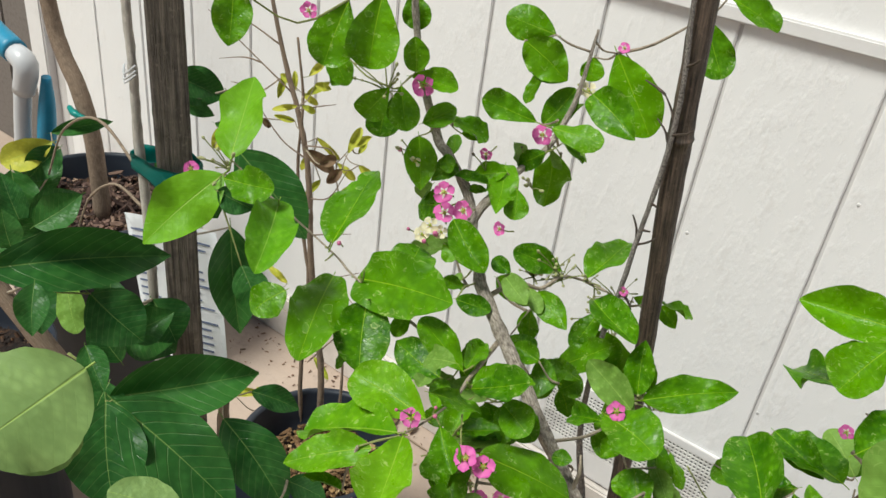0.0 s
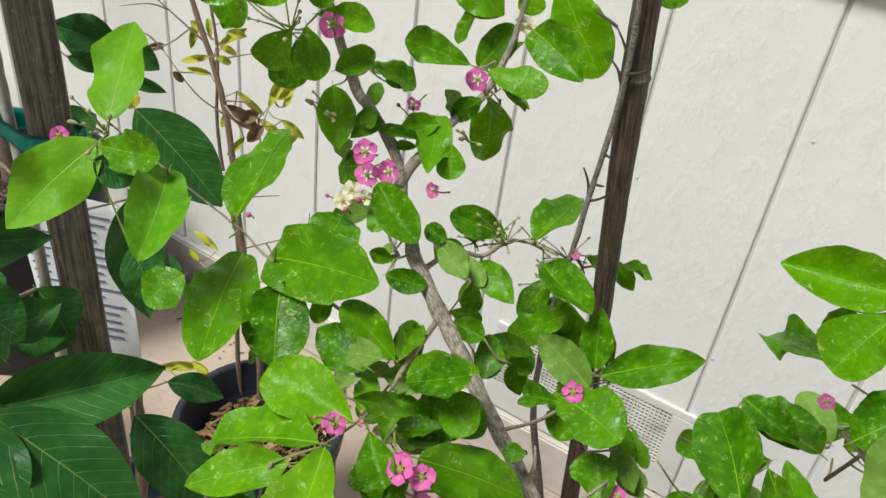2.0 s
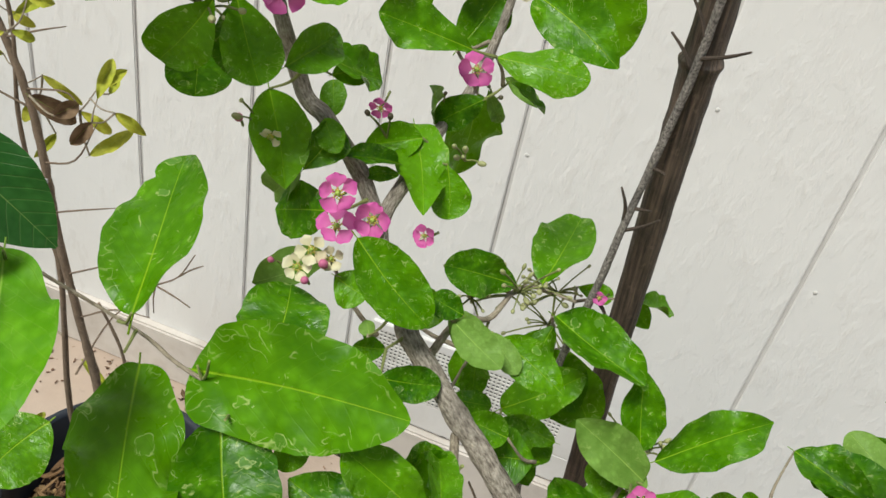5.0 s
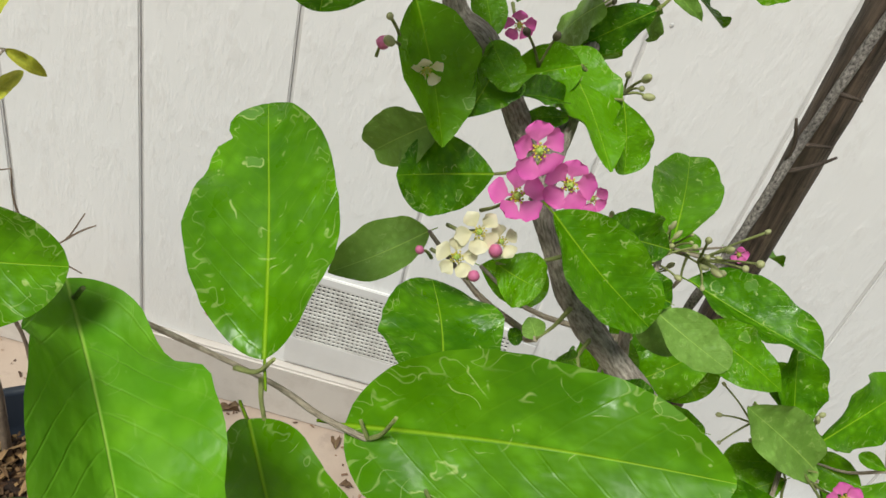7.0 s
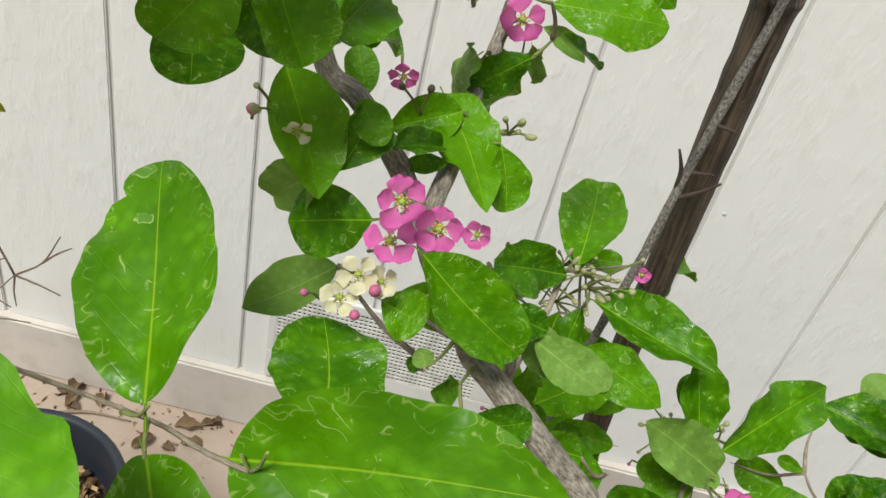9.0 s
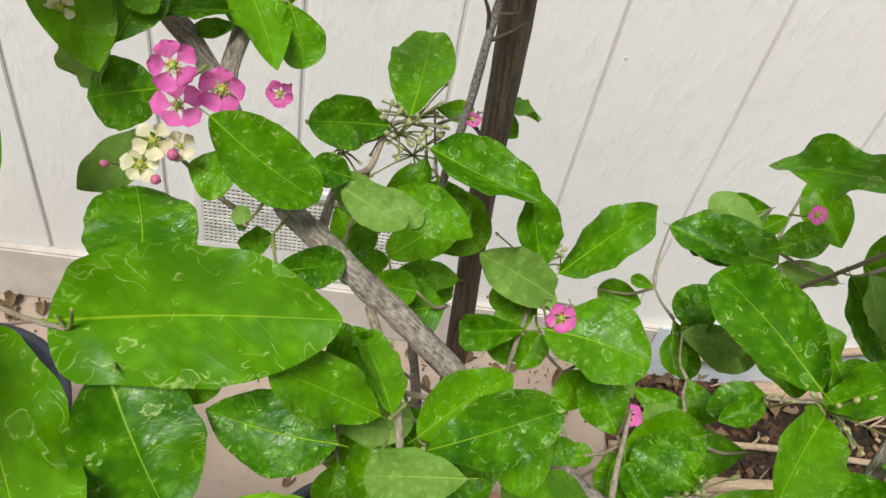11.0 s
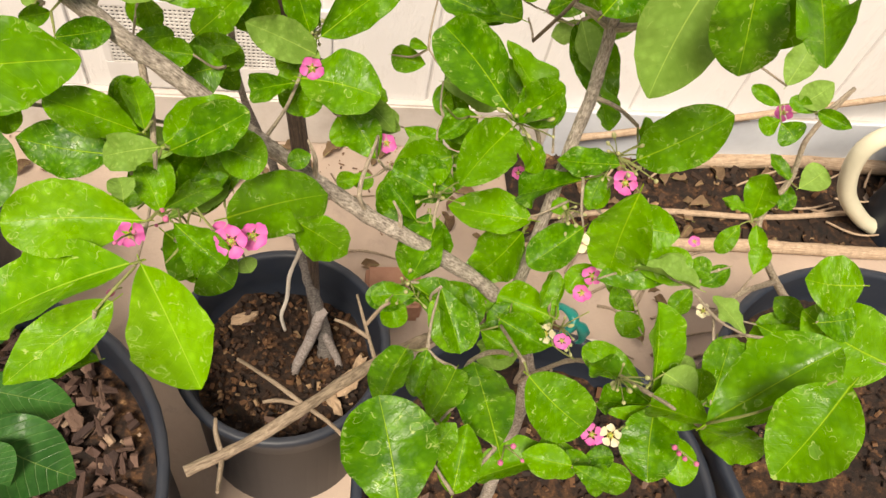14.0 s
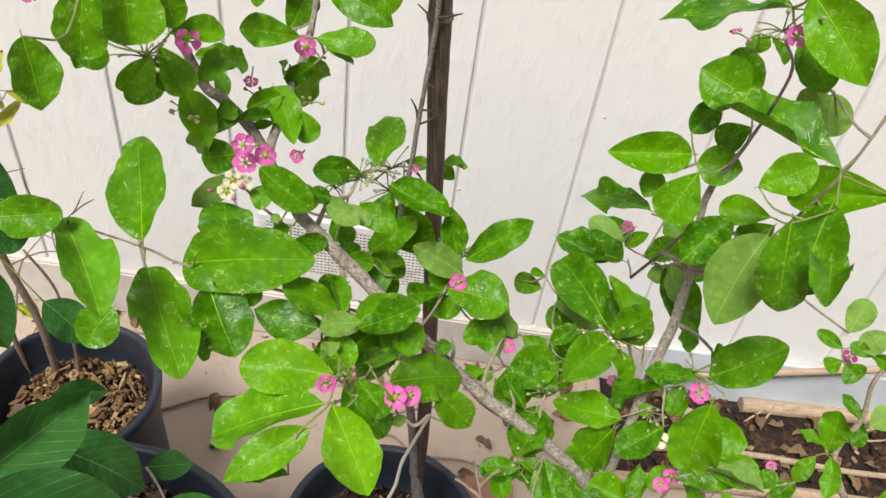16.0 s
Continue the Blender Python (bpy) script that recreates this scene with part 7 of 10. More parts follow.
leaf(mango, (-0.480, 0.285, 0.855), (-0.466, 0.314, 0.858), 0.029, (0.71, -0.39, 0.59), LANCES)
leaf(mango, (-0.311, 0.282, 0.785), (-0.260, 0.277, 0.765), 0.028, (0.30, -0.38, 0.87), LANCES)
leaf(mango, (-0.308, 0.257, 0.784), (-0.254, 0.235, 0.759), 0.043, (0.29, -0.33, 0.90), LANCES)
leaf(mango, (-0.346, 0.327, 0.750), (-0.313, 0.340, 0.743), 0.022, (0.34, -0.43, 0.84), LANCES)
leaf(mango, (-0.311, 0.240, 0.791), (-0.286, 0.218, 0.774), 0.038, (0.33, -0.30, 0.89), LANCES)
leaf(mango, (-0.459, 0.262, 0.874), (-0.440, 0.292, 0.891), 0.028, (0.60, -0.45, 0.65), LANCES)
leaf(mango, (-0.463, 0.204, 0.947), (-0.441, 0.187, 0.925), 0.020, (0.75, -0.40, 0.50), LANCES)
leaf(mango, (-0.529, 0.258, 0.891), (-0.500, 0.245, 0.863), 0.020, (0.70, -0.45, 0.50), PALES)
leaf(mango, (-0.528, 0.294, 0.879), (-0.509, 0.276, 0.859), 0.023, (0.70, -0.50, 0.50), LANCES)
leaf(mango, (-0.371, 0.186, 0.956), (-0.345, 0.180, 0.941), 0.016, (0.75, -0.30, 0.55), LANCES)
leaf(mango, (-0.558, 0.253, 0.931), (-0.543, 0.285, 0.954), 0.027, (0.70, -0.40, 0.60), LANCES)
leaf(mango, (-0.574, 0.240, 0.908), (-0.581, 0.241, 0.940), 0.023, (0.75, -0.40, 0.50), LANCES)
leaf(mango, (-0.478, 0.267, 0.834), (-0.501, 0.259, 0.872), 0.025, (0.60, -0.40, 0.65), LANCES)

# ---- leaves: citrus ----
leaf(citrus, (-0.850, 0.804, 0.836), (-0.858, 0.809, 0.863), 0.0081, (0.70, -0.63, 0.34), YELLOWS)
leaf(citrus, (-0.757, 0.736, 0.873), (-0.739, 0.764, 0.891), 0.0105, (0.68, -0.65, 0.34), YELLOWS)
leaf(citrus, (-0.705, 0.670, 0.888), (-0.724, 0.645, 0.883), 0.0081, (0.70, -0.61, 0.37), YELLOWS)
leaf(citrus, (-0.786, 0.743, 0.822), (-0.808, 0.723, 0.829), 0.0087, (0.69, -0.61, 0.38), YELLOWS)
leaf(citrus, (-0.621, 0.678, 0.850), (-0.619, 0.699, 0.881), 0.0112, (0.62, -0.67, 0.41), YELLOWS)
leaf(citrus, (-0.697, 0.784, 0.792), (-0.693, 0.797, 0.809), 0.0081, (0.61, -0.68, 0.42), YELLOWS)
leaf(citrus, (-0.668, 0.716, 0.760), (-0.644, 0.753, 0.780), 0.0130, (0.60, -0.65, 0.47), YELLOWS)
leaf(citrus, (-0.777, 0.790, 0.716), (-0.786, 0.764, 0.694), 0.0099, (0.64, -0.61, 0.47), YELLOWS)
leaf(citrus, (-0.741, 0.724, 0.798), (-0.704, 0.743, 0.772), 0.019, (0.64, -0.63, 0.44), BROWNS)
leaf(citrus, (-0.921, 0.702, 0.742), (-0.920, 0.720, 0.764), 0.0124, (0.74, -0.53, 0.41), YELLOWS)
leaf(citrus, (-0.861, 0.804, 0.477), (-0.897, 0.790, 0.504), 0.0118, (0.62, -0.54, 0.57), YELLOWS)
leaf(citrus, (-0.860, 0.763, 0.477), (-0.877, 0.761, 0.494), 0.0093, (0.63, -0.52, 0.58), YELLOWS)
leaf(citrus, (-0.908, 0.722, 0.238), (-0.877, 0.766, 0.241), 0.0118, (0.57, -0.45, 0.68), YELLOWS)
leaf(citrus, (-0.803, 0.682, 0.322), (-0.765, 0.708, 0.310), 0.0130, (0.55, -0.46, 0.70), YELLOWS)
leaf(citrus, (-0.829, 0.784, 0.203), (-0.784, 0.798, 0.180), 0.0143, (0.51, -0.48, 0.71), YELLOWS)
leaf(citrus, (-0.911, 0.743, 0.819), (-0.897, 0.764, 0.824), 0.010, (0.73, -0.58, 0.36), BROWNS)
leaf(citrus, (-0.808, 0.702, 0.829), (-0.797, 0.707, 0.817), 0.009, (0.71, -0.59, 0.39), BROWNS)
leaf(citrus, (-0.752, 0.804, 0.323), (-0.791, 0.805, 0.354), 0.0118, (0.53, -0.53, 0.66), YELLOWS)
leaf(citrus, (-0.760, 0.763, 0.800), (-0.726, 0.778, 0.772), 0.0093, (0.64, -0.64, 0.42), YELLOWS)
leaf(citrus, (-0.847, 0.777, 0.864), (-0.844, 0.763, 0.834), 0.0105, (0.71, -0.62, 0.35), YELLOWS)
leaf(citrus, (-0.753, 0.736, 0.900), (-0.744, 0.755, 0.919), 0.0099, (0.68, -0.65, 0.32), YELLOWS)
leaf(citrus, (-0.701, 0.696, 0.913), (-0.685, 0.710, 0.908), 0.0105, (0.67, -0.66, 0.34), YELLOWS)
leaf(citrus, (-0.829, 0.797, 0.839), (-0.808, 0.811, 0.824), 0.0099, (0.68, -0.64, 0.36), YELLOWS)
leaf(citrus, (-0.809, 0.757, 0.872), (-0.822, 0.747, 0.881), 0.0112, (0.71, -0.62, 0.33), YELLOWS)
leaf(citrus, (-0.675, 0.716, 0.806), (-0.649, 0.727, 0.786), 0.0105, (0.62, -0.65, 0.45), YELLOWS)
leaf(citrus, (-0.622, 0.670, 0.830), (-0.629, 0.651, 0.814), 0.013, (0.62, -0.63, 0.46), BROWNS)
leaf(citrus, (-0.785, 0.777, 0.763), (-0.787, 0.758, 0.740), 0.0118, (0.66, -0.62, 0.44), YELLOWS)
leaf(citrus, (-0.667, 0.736, 0.828), (-0.652, 0.758, 0.841), 0.0112, (0.61, -0.68, 0.41), YELLOWS)
leaf(citrus, (-0.687, 0.696, 0.805), (-0.674, 0.715, 0.814), 0.015, (0.64, -0.64, 0.44), BROWNS)
leaf(citrus, (-0.630, 0.710, 0.821), (-0.604, 0.720, 0.802), 0.0105, (0.59, -0.67, 0.45), YELLOWS)
leaf(citrus, (-0.890, 0.770, 0.176), (-0.877, 0.812, 0.194), 0.0161, (0.55, -0.47, 0.70), YELLOWS)
leaf(citrus, (-0.818, 0.730, 0.279), (-0.848, 0.722, 0.297), 0.0136, (0.56, -0.46, 0.69), YELLOWS)
leaf(citrus, (-0.718, 0.690, 0.880), (-0.703, 0.701, 0.872), 0.0087, (0.68, -0.63, 0.37), YELLOWS)
leaf(citrus, (-0.934, 0.720, 0.233), (-0.892, 0.769, 0.230), 0.0143, (0.58, -0.45, 0.68), YELLOWS)

# ---- shoots and leaf stalks ----
shoot(cherry, (0.050, 0.229, 0.890), (0.049, 0.229, 0.888), (0.050, 0.229, 0.887), 0.0006)
shoot(cherry, (-0.124, 0.458, 0.899), (-0.122, 0.458, 0.900), (-0.121, 0.458, 0.901), 0.0006)
shoot(cherry, (-0.191, 0.264, 0.955), (-0.190, 0.264, 0.956), (-0.188, 0.264, 0.957), 0.0006)
shoot(cherry, (0.050, 0.229, 0.890), (0.049, 0.228, 0.889), (0.047, 0.226, 0.888), 0.0006)
shoot(cherry, (-0.013, 0.390, 0.913), (-0.011, 0.390, 0.911), (-0.010, 0.390, 0.910), 0.0006)
shoot(cherry, (-0.134, 0.428, 0.893), (-0.133, 0.426, 0.894), (-0.132, 0.424, 0.896), 0.0006)
shoot(cherry, (-0.010, 0.325, 0.790), (-0.009, 0.327, 0.791), (-0.007, 0.328, 0.792), 0.0006)
shoot(cherry, (-0.124, 0.458, 0.899), (-0.124, 0.459, 0.900), (-0.124, 0.461, 0.902), 0.0006)
shoot(cherry, (-0.006, 0.305, 0.818), (-0.007, 0.307, 0.819), (-0.007, 0.309, 0.820), 0.0006)
shoot(cherry, (0.060, 0.207, 0.910), (0.058, 0.206, 0.911), (0.056, 0.205, 0.913), 0.0006)
shoot(cherry, (-0.047, 0.365, 0.842), (-0.045, 0.367, 0.841), (-0.044, 0.368, 0.840), 0.0006)
shoot(cherry, (-0.256, 0.343, 0.961), (-0.255, 0.345, 0.962), (-0.255, 0.346, 0.965), 0.0006)
shoot(cherry, (-0.256, 0.456, 1.029), (-0.258, 0.455, 1.029), (-0.261, 0.454, 1.031), 0.0006)
shoot(cherry, (-0.292, 0.340, 0.971), (-0.293, 0.340, 0.973), (-0.295, 0.341, 0.976), 0.0006)
shoot(cherry, (-0.200, 0.490, 0.952), (-0.199, 0.493, 0.951), (-0.198, 0.495, 0.951), 0.0006)
shoot(cherry, (-0.261, 0.408, 1.011), (-0.262, 0.406, 1.012), (-0.263, 0.403, 1.013), 0.0006)
shoot(cherry, (-0.013, 0.390, 0.913), (-0.011, 0.387, 0.912), (-0.010, 0.385, 0.911), 0.0006)
shoot(cherry, (-0.402, 0.323, 1.025), (-0.401, 0.321, 1.026), (-0.400, 0.319, 1.029), 0.0006)
shoot(cherry, (-0.126, 0.450, 0.898), (-0.127, 0.425, 0.908), (-0.129, 0.4115, 0.9145), 0.0006)
shoot(cherry, (0.049, 0.358, 0.898), (0.047, 0.360, 0.898), (0.044, 0.362, 0.899), 0.0006)
shoot(cherry, (-0.047, 0.365, 0.842), (-0.048, 0.368, 0.841), (-0.049, 0.371, 0.841), 0.0006)
shoot(cherry, (0.050, 0.229, 0.890), (0.049, 0.229, 0.886), (0.050, 0.228, 0.884), 0.0006)
shoot(cherry, (0.050, 0.228, 0.884), (0.050, 0.228, 0.883), (0.050, 0.228, 0.883), 0.0006)
shoot(cherry, (0.050, 0.228, 0.883), (0.051, 0.228, 0.882), (0.051, 0.229, 0.881), 0.0006)
shoot(cherry, (-0.191, 0.332, 0.964), (-0.193, 0.331, 0.961), (-0.195, 0.330, 0.959), 0.0006)
shoot(cherry, (-0.195, 0.330, 0.959), (-0.195, 0.330, 0.958), (-0.195, 0.330, 0.958), 0.0006)
shoot(cherry, (0.006, 0.294, 0.797), (0.007, 0.296, 0.799), (0.008, 0.297, 0.803), 0.0006)
shoot(cherry, (0.008, 0.297, 0.803), (0.009, 0.298, 0.802), (0.010, 0.299, 0.803), 0.0006)
shoot(cherry, (0.063, 0.384, 1.026), (0.064, 0.387, 1.027), (0.065, 0.391, 1.029), 0.0006)
shoot(cherry, (0.055, 0.352, 0.913), (0.058, 0.355, 0.913), (0.061, 0.357, 0.914), 0.0006)
shoot(cherry, (-0.207, 0.466, 0.962), (-0.206, 0.465, 0.965), (-0.206, 0.463, 0.969), 0.0006)
shoot(cherry, (-0.185, 0.288, 0.957), (-0.181, 0.286, 0.956), (-0.178, 0.284, 0.956), 0.0006)
shoot(cherry, (-0.015, 0.333, 0.800), (-0.017, 0.336, 0.797), (-0.018, 0.338, 0.795), 0.0006)
shoot(cherry, (-0.126, 0.450, 0.898), (-0.124, 0.451, 0.894), (-0.122, 0.452, 0.891), 0.0006)
shoot(cherry, (-0.322, 0.405, 1.150), (-0.326, 0.407, 1.148), (-0.328, 0.410, 1.147), 0.0006)
shoot(cherry, (-0.043, 0.381, 0.851), (-0.044, 0.378, 0.853), (-0.044, 0.375, 0.856), 0.0006)
shoot(cherry, (-0.200, 0.355, 0.938), (-0.199, 0.351, 0.938), (-0.199, 0.347, 0.938), 0.0006)
shoot(cherry, (-0.129, 0.443, 0.896), (-0.127, 0.444, 0.892), (-0.125, 0.444, 0.889), 0.0006)
shoot(cherry, (0.055, 0.352, 0.913), (0.052, 0.354, 0.913), (0.047, 0.356, 0.915), 0.0006)
shoot(cherry, (0.056, 0.205, 0.913), (0.056, 0.205, 0.914), (0.055, 0.204, 0.917), 0.0006)
shoot(cherry, (-0.008, 0.260, 0.865), (-0.007, 0.255, 0.865), (-0.007, 0.251, 0.867), 0.0006)
shoot(cherry, (0.057, 0.213, 0.905), (0.061, 0.211, 0.902), (0.065, 0.209, 0.900), 0.0006)
shoot(cherry, (-0.057, 0.326, 0.833), (-0.057, 0.323, 0.828), (-0.058, 0.319, 0.826), 0.0006)
shoot(cherry, (-0.196, 0.360, 0.958), (-0.198, 0.360, 0.953), (-0.200, 0.360, 0.949), 0.0006)
shoot(cherry, (0.007, 0.335, 0.785), (0.008, 0.332, 0.787), (0.009, 0.328, 0.792), 0.0006)
shoot(cherry, (-0.044, 0.239, 0.889), (-0.048, 0.242, 0.891), (-0.051, 0.243, 0.896), 0.0006)
shoot(cherry, (0.066, 0.381, 1.039), (0.062, 0.381, 1.040), (0.056, 0.381, 1.042), 0.0006)
shoot(cherry, (-0.185, 0.318, 0.963), (-0.184, 0.321, 0.958), (-0.183, 0.324, 0.955), 0.0006)
shoot(cherry, (-0.183, 0.324, 0.955), (-0.185, 0.325, 0.955), (-0.186, 0.326, 0.956), 0.0006)
shoot(cherry, (0.000, 0.395, 0.908), (0.004, 0.398, 0.911), (0.006, 0.400, 0.916), 0.0006)
shoot(cherry, (-0.223, 0.417, 0.968), (-0.224, 0.416, 0.973), (-0.224, 0.416, 0.979), 0.0006)
shoot(cherry, (-0.047, 0.365, 0.842), (-0.052, 0.364, 0.841), (-0.058, 0.364, 0.843), 0.0006)
shoot(cherry, (-0.236, 0.399, 0.973), (-0.239, 0.393, 0.972), (-0.241, 0.388, 0.972), 0.0006)
shoot(cherry, (0.048, 0.361, 0.883), (0.050, 0.366, 0.882), (0.051, 0.372, 0.885), 0.0006)
shoot(cherry, (-0.064, 0.324, 0.838), (-0.062, 0.319, 0.839), (-0.062, 0.313, 0.843), 0.0006)
shoot(cherry, (-0.189, 0.359, 0.931), (-0.187, 0.354, 0.930), (-0.185, 0.348, 0.931), 0.0006)
shoot(cherry, (0.000, 0.395, 0.908), (-0.003, 0.390, 0.904), (-0.005, 0.384, 0.903), 0.0006)
shoot(cherry, (-0.258, 0.450, 1.026), (-0.252, 0.449, 1.025), (-0.246, 0.446, 1.027), 0.0006)
shoot(cherry, (0.046, 0.364, 0.867), (0.039, 0.364, 0.866), (0.033, 0.366, 0.866), 0.0006)
shoot(cherry, (0.023, 0.384, 0.815), (0.019, 0.379, 0.816), (0.017, 0.373, 0.818), 0.0006)
shoot(cherry, (-0.189, 0.490, 0.952), (-0.188, 0.491, 0.944), (-0.187, 0.490, 0.939), 0.0006)
shoot(cherry, (0.055, 0.352, 0.913), (0.057, 0.350, 0.907), (0.061, 0.346, 0.903), 0.0006)
shoot(cherry, (0.055, 0.204, 0.917), (0.055, 0.203, 0.920), (0.054, 0.203, 0.926), 0.0006)
shoot(cherry, (-0.185, 0.348, 0.931), (-0.188, 0.345, 0.930), (-0.193, 0.344, 0.930), 0.0006)
shoot(cherry, (-0.193, 0.344, 0.930), (-0.193, 0.344, 0.929), (-0.193, 0.344, 0.929), 0.0006)
shoot(cherry, (-0.312, 0.405, 1.100), (-0.311, 0.399, 1.099), (-0.308, 0.392, 1.101), 0.0006)
shoot(cherry, (-0.308, 0.392, 1.101), (-0.307, 0.393, 1.102), (-0.306, 0.394, 1.104), 0.0006)
shoot(cherry, (-0.308, 0.392, 1.101), (-0.311, 0.391, 1.097), (-0.313, 0.389, 1.094), 0.0006)
shoot(cherry, (-0.313, 0.389, 1.094), (-0.314, 0.390, 1.091), (-0.315, 0.389, 1.089), 0.0006)
shoot(cherry, (-0.314, 0.389, 1.092), (-0.315, 0.384, 1.092), (-0.315, 0.380, 1.094), 0.0006)
shoot(cherry, (0.047, 0.235, 0.885), (0.051, 0.239, 0.888), (0.056, 0.241, 0.893), 0.0006)
shoot(cherry, (-0.300, 0.407, 1.072), (-0.298, 0.400, 1.071), (-0.296, 0.394, 1.072), 0.0006)
shoot(cherry, (-0.320, 0.341, 0.981), (-0.318, 0.335, 0.981), (-0.315, 0.328, 0.983), 0.0006)
shoot(cherry, (-0.006, 0.305, 0.818), (-0.013, 0.304, 0.816), (-0.019, 0.302, 0.817), 0.0006)
shoot(cherry, (-0.193, 0.344, 0.930), (-0.194, 0.339, 0.930), (-0.195, 0.334, 0.932), 0.0006)
shoot(cherry, (0.064, 0.386, 0.914), (0.064, 0.379, 0.910), (0.064, 0.373, 0.909), 0.0006)
shoot(cherry, (-0.252, 0.476, 1.041), (-0.247, 0.473, 1.043), (-0.242, 0.471, 1.049), 0.0006)
shoot(cherry, (-0.129, 0.443, 0.896), (-0.126, 0.440, 0.901), (-0.122, 0.436, 0.906), 0.0006)
shoot(cherry, (-0.212, 0.352, 0.943), (-0.210, 0.346, 0.940), (-0.209, 0.339, 0.939), 0.0006)
shoot(cherry, (0.046, 0.257, 0.851), (0.054, 0.256, 0.851), (0.060, 0.255, 0.853), 0.0006)
shoot(cherry, (-0.245, 0.402, 0.978), (-0.248, 0.400, 0.971), (-0.252, 0.398, 0.966), 0.0006)
shoot(cherry, (-0.124, 0.458, 0.899), (-0.121, 0.465, 0.896), (-0.118, 0.471, 0.896), 0.0006)
shoot(cherry, (-0.254, 0.524, 1.085), (-0.247, 0.523, 1.082), (-0.240, 0.523, 1.082), 0.0006)
shoot(cherry, (-0.396, 0.324, 1.021), (-0.396, 0.317, 1.019), (-0.397, 0.310, 1.021), 0.0006)
shoot(cherry, (-0.397, 0.310, 1.021), (-0.394, 0.309, 1.021), (-0.392, 0.307, 1.021), 0.0006)
shoot(cherry, (-0.185, 0.288, 0.957), (-0.189, 0.288, 0.951), (-0.194, 0.290, 0.946), 0.0006)
shoot(cherry, (0.006, 0.400, 0.916), (0.002, 0.403, 0.916), (-0.002, 0.407, 0.920), 0.0006)
shoot(cherry, (0.024, 0.402, 1.050), (0.018, 0.405, 1.050), (0.010, 0.409, 1.054), 0.0006)
shoot(cherry, (0.010, 0.409, 1.054), (0.009, 0.410, 1.055), (0.008, 0.411, 1.058), 0.0006)
shoot(cherry, (-0.292, 0.340, 0.971), (-0.289, 0.338, 0.977), (-0.287, 0.336, 0.986), 0.0006)
shoot(cherry, (-0.212, 0.446, 0.958), (-0.212, 0.442, 0.950), (-0.212, 0.439, 0.943), 0.0006)
shoot(cherry, (-0.326, 0.339, 0.984), (-0.320, 0.336, 0.988), (-0.316, 0.334, 0.996), 0.0006)
shoot(cherry, (-0.064, 0.324, 0.838), (-0.070, 0.325, 0.832), (-0.076, 0.325, 0.827), 0.0006)
shoot(cherry, (-0.224, 0.416, 0.979), (-0.222, 0.410, 0.979), (-0.220, 0.405, 0.983), 0.0006)
shoot(cherry, (-0.220, 0.405, 0.983), (-0.219, 0.406, 0.985), (-0.217, 0.406, 0.987), 0.0006)
shoot(cherry, (-0.277, 0.341, 0.967), (-0.276, 0.333, 0.969), (-0.274, 0.326, 0.973), 0.0006)
shoot(cherry, (-0.265, 0.409, 1.022), (-0.272, 0.407, 1.016), (-0.279, 0.406, 1.013), 0.0006)
shoot(cherry, (-0.242, 0.471, 1.049), (-0.239, 0.476, 1.051), (-0.235, 0.480, 1.056), 0.0006)
shoot(cherry, (0.006, 0.395, 0.899), (0.005, 0.404, 0.896), (0.004, 0.413, 0.897), 0.0006)
shoot(cherry, (0.060, 0.255, 0.853), (0.061, 0.247, 0.852), (0.062, 0.241, 0.855), 0.0006)
shoot(cherry, (0.062, 0.241, 0.855), (0.062, 0.239, 0.856), (0.063, 0.236, 0.858), 0.0006)
shoot(cherry, (0.045, 0.290, 0.800), (0.037, 0.295, 0.800), (0.030, 0.298, 0.804), 0.0006)
shoot(cherry, (0.030, 0.298, 0.804), (0.029, 0.303, 0.805), (0.029, 0.306, 0.807), 0.0006)
shoot(cherry, (0.029, 0.306, 0.807), (0.029, 0.309, 0.809), (0.031, 0.314, 0.811), 0.0006)
shoot(cherry, (0.031, 0.314, 0.811), (0.028, 0.315, 0.813), (0.026, 0.316, 0.817), 0.0006)
shoot(cherry, (0.029, 0.306, 0.807), (0.028, 0.310, 0.800), (0.028, 0.313, 0.796), 0.0006)
shoot(cherry, (-0.200, 0.355, 0.938), (-0.206, 0.356, 0.930), (-0.210, 0.356, 0.923), 0.0006)
shoot(cherry, (-0.210, 0.356, 0.923), (-0.210, 0.356, 0.920), (-0.210, 0.356, 0.919), 0.0006)
shoot(cherry, (-0.043, 0.381, 0.851), (-0.037, 0.385, 0.844), (-0.032, 0.390, 0.840), 0.0006)
shoot(cherry, (0.029, 0.377, 0.813), (0.025, 0.369, 0.811), (0.021, 0.361, 0.812), 0.0006)
shoot(cherry, (-0.125, 0.444, 0.889), (-0.123, 0.442, 0.881), (-0.120, 0.441, 0.876), 0.0006)
shoot(cherry, (-0.223, 0.417, 0.968), (-0.215, 0.418, 0.970), (-0.206, 0.418, 0.974), 0.0006)
shoot(cherry, (-0.206, 0.418, 0.974), (-0.204, 0.419, 0.972), (-0.202, 0.418, 0.972), 0.0006)
shoot(cherry, (0.008, 0.411, 1.058), (0.006, 0.417, 1.062), (0.004, 0.421, 1.068), 0.0006)
shoot(cherry, (0.047, 0.239, 0.879), (0.056, 0.239, 0.876), (0.065, 0.238, 0.875), 0.0006)
shoot(cherry, (0.065, 0.238, 0.875), (0.072, 0.233, 0.874), (0.077, 0.230, 0.878), 0.0006)
shoot(cherry, (-0.241, 0.388, 0.972), (-0.239, 0.381, 0.970), (-0.237, 0.374, 0.970), 0.0006)
shoot(cherry, (-0.050, 0.327, 0.829), (-0.056, 0.332, 0.820), (-0.062, 0.334, 0.817), 0.0006)
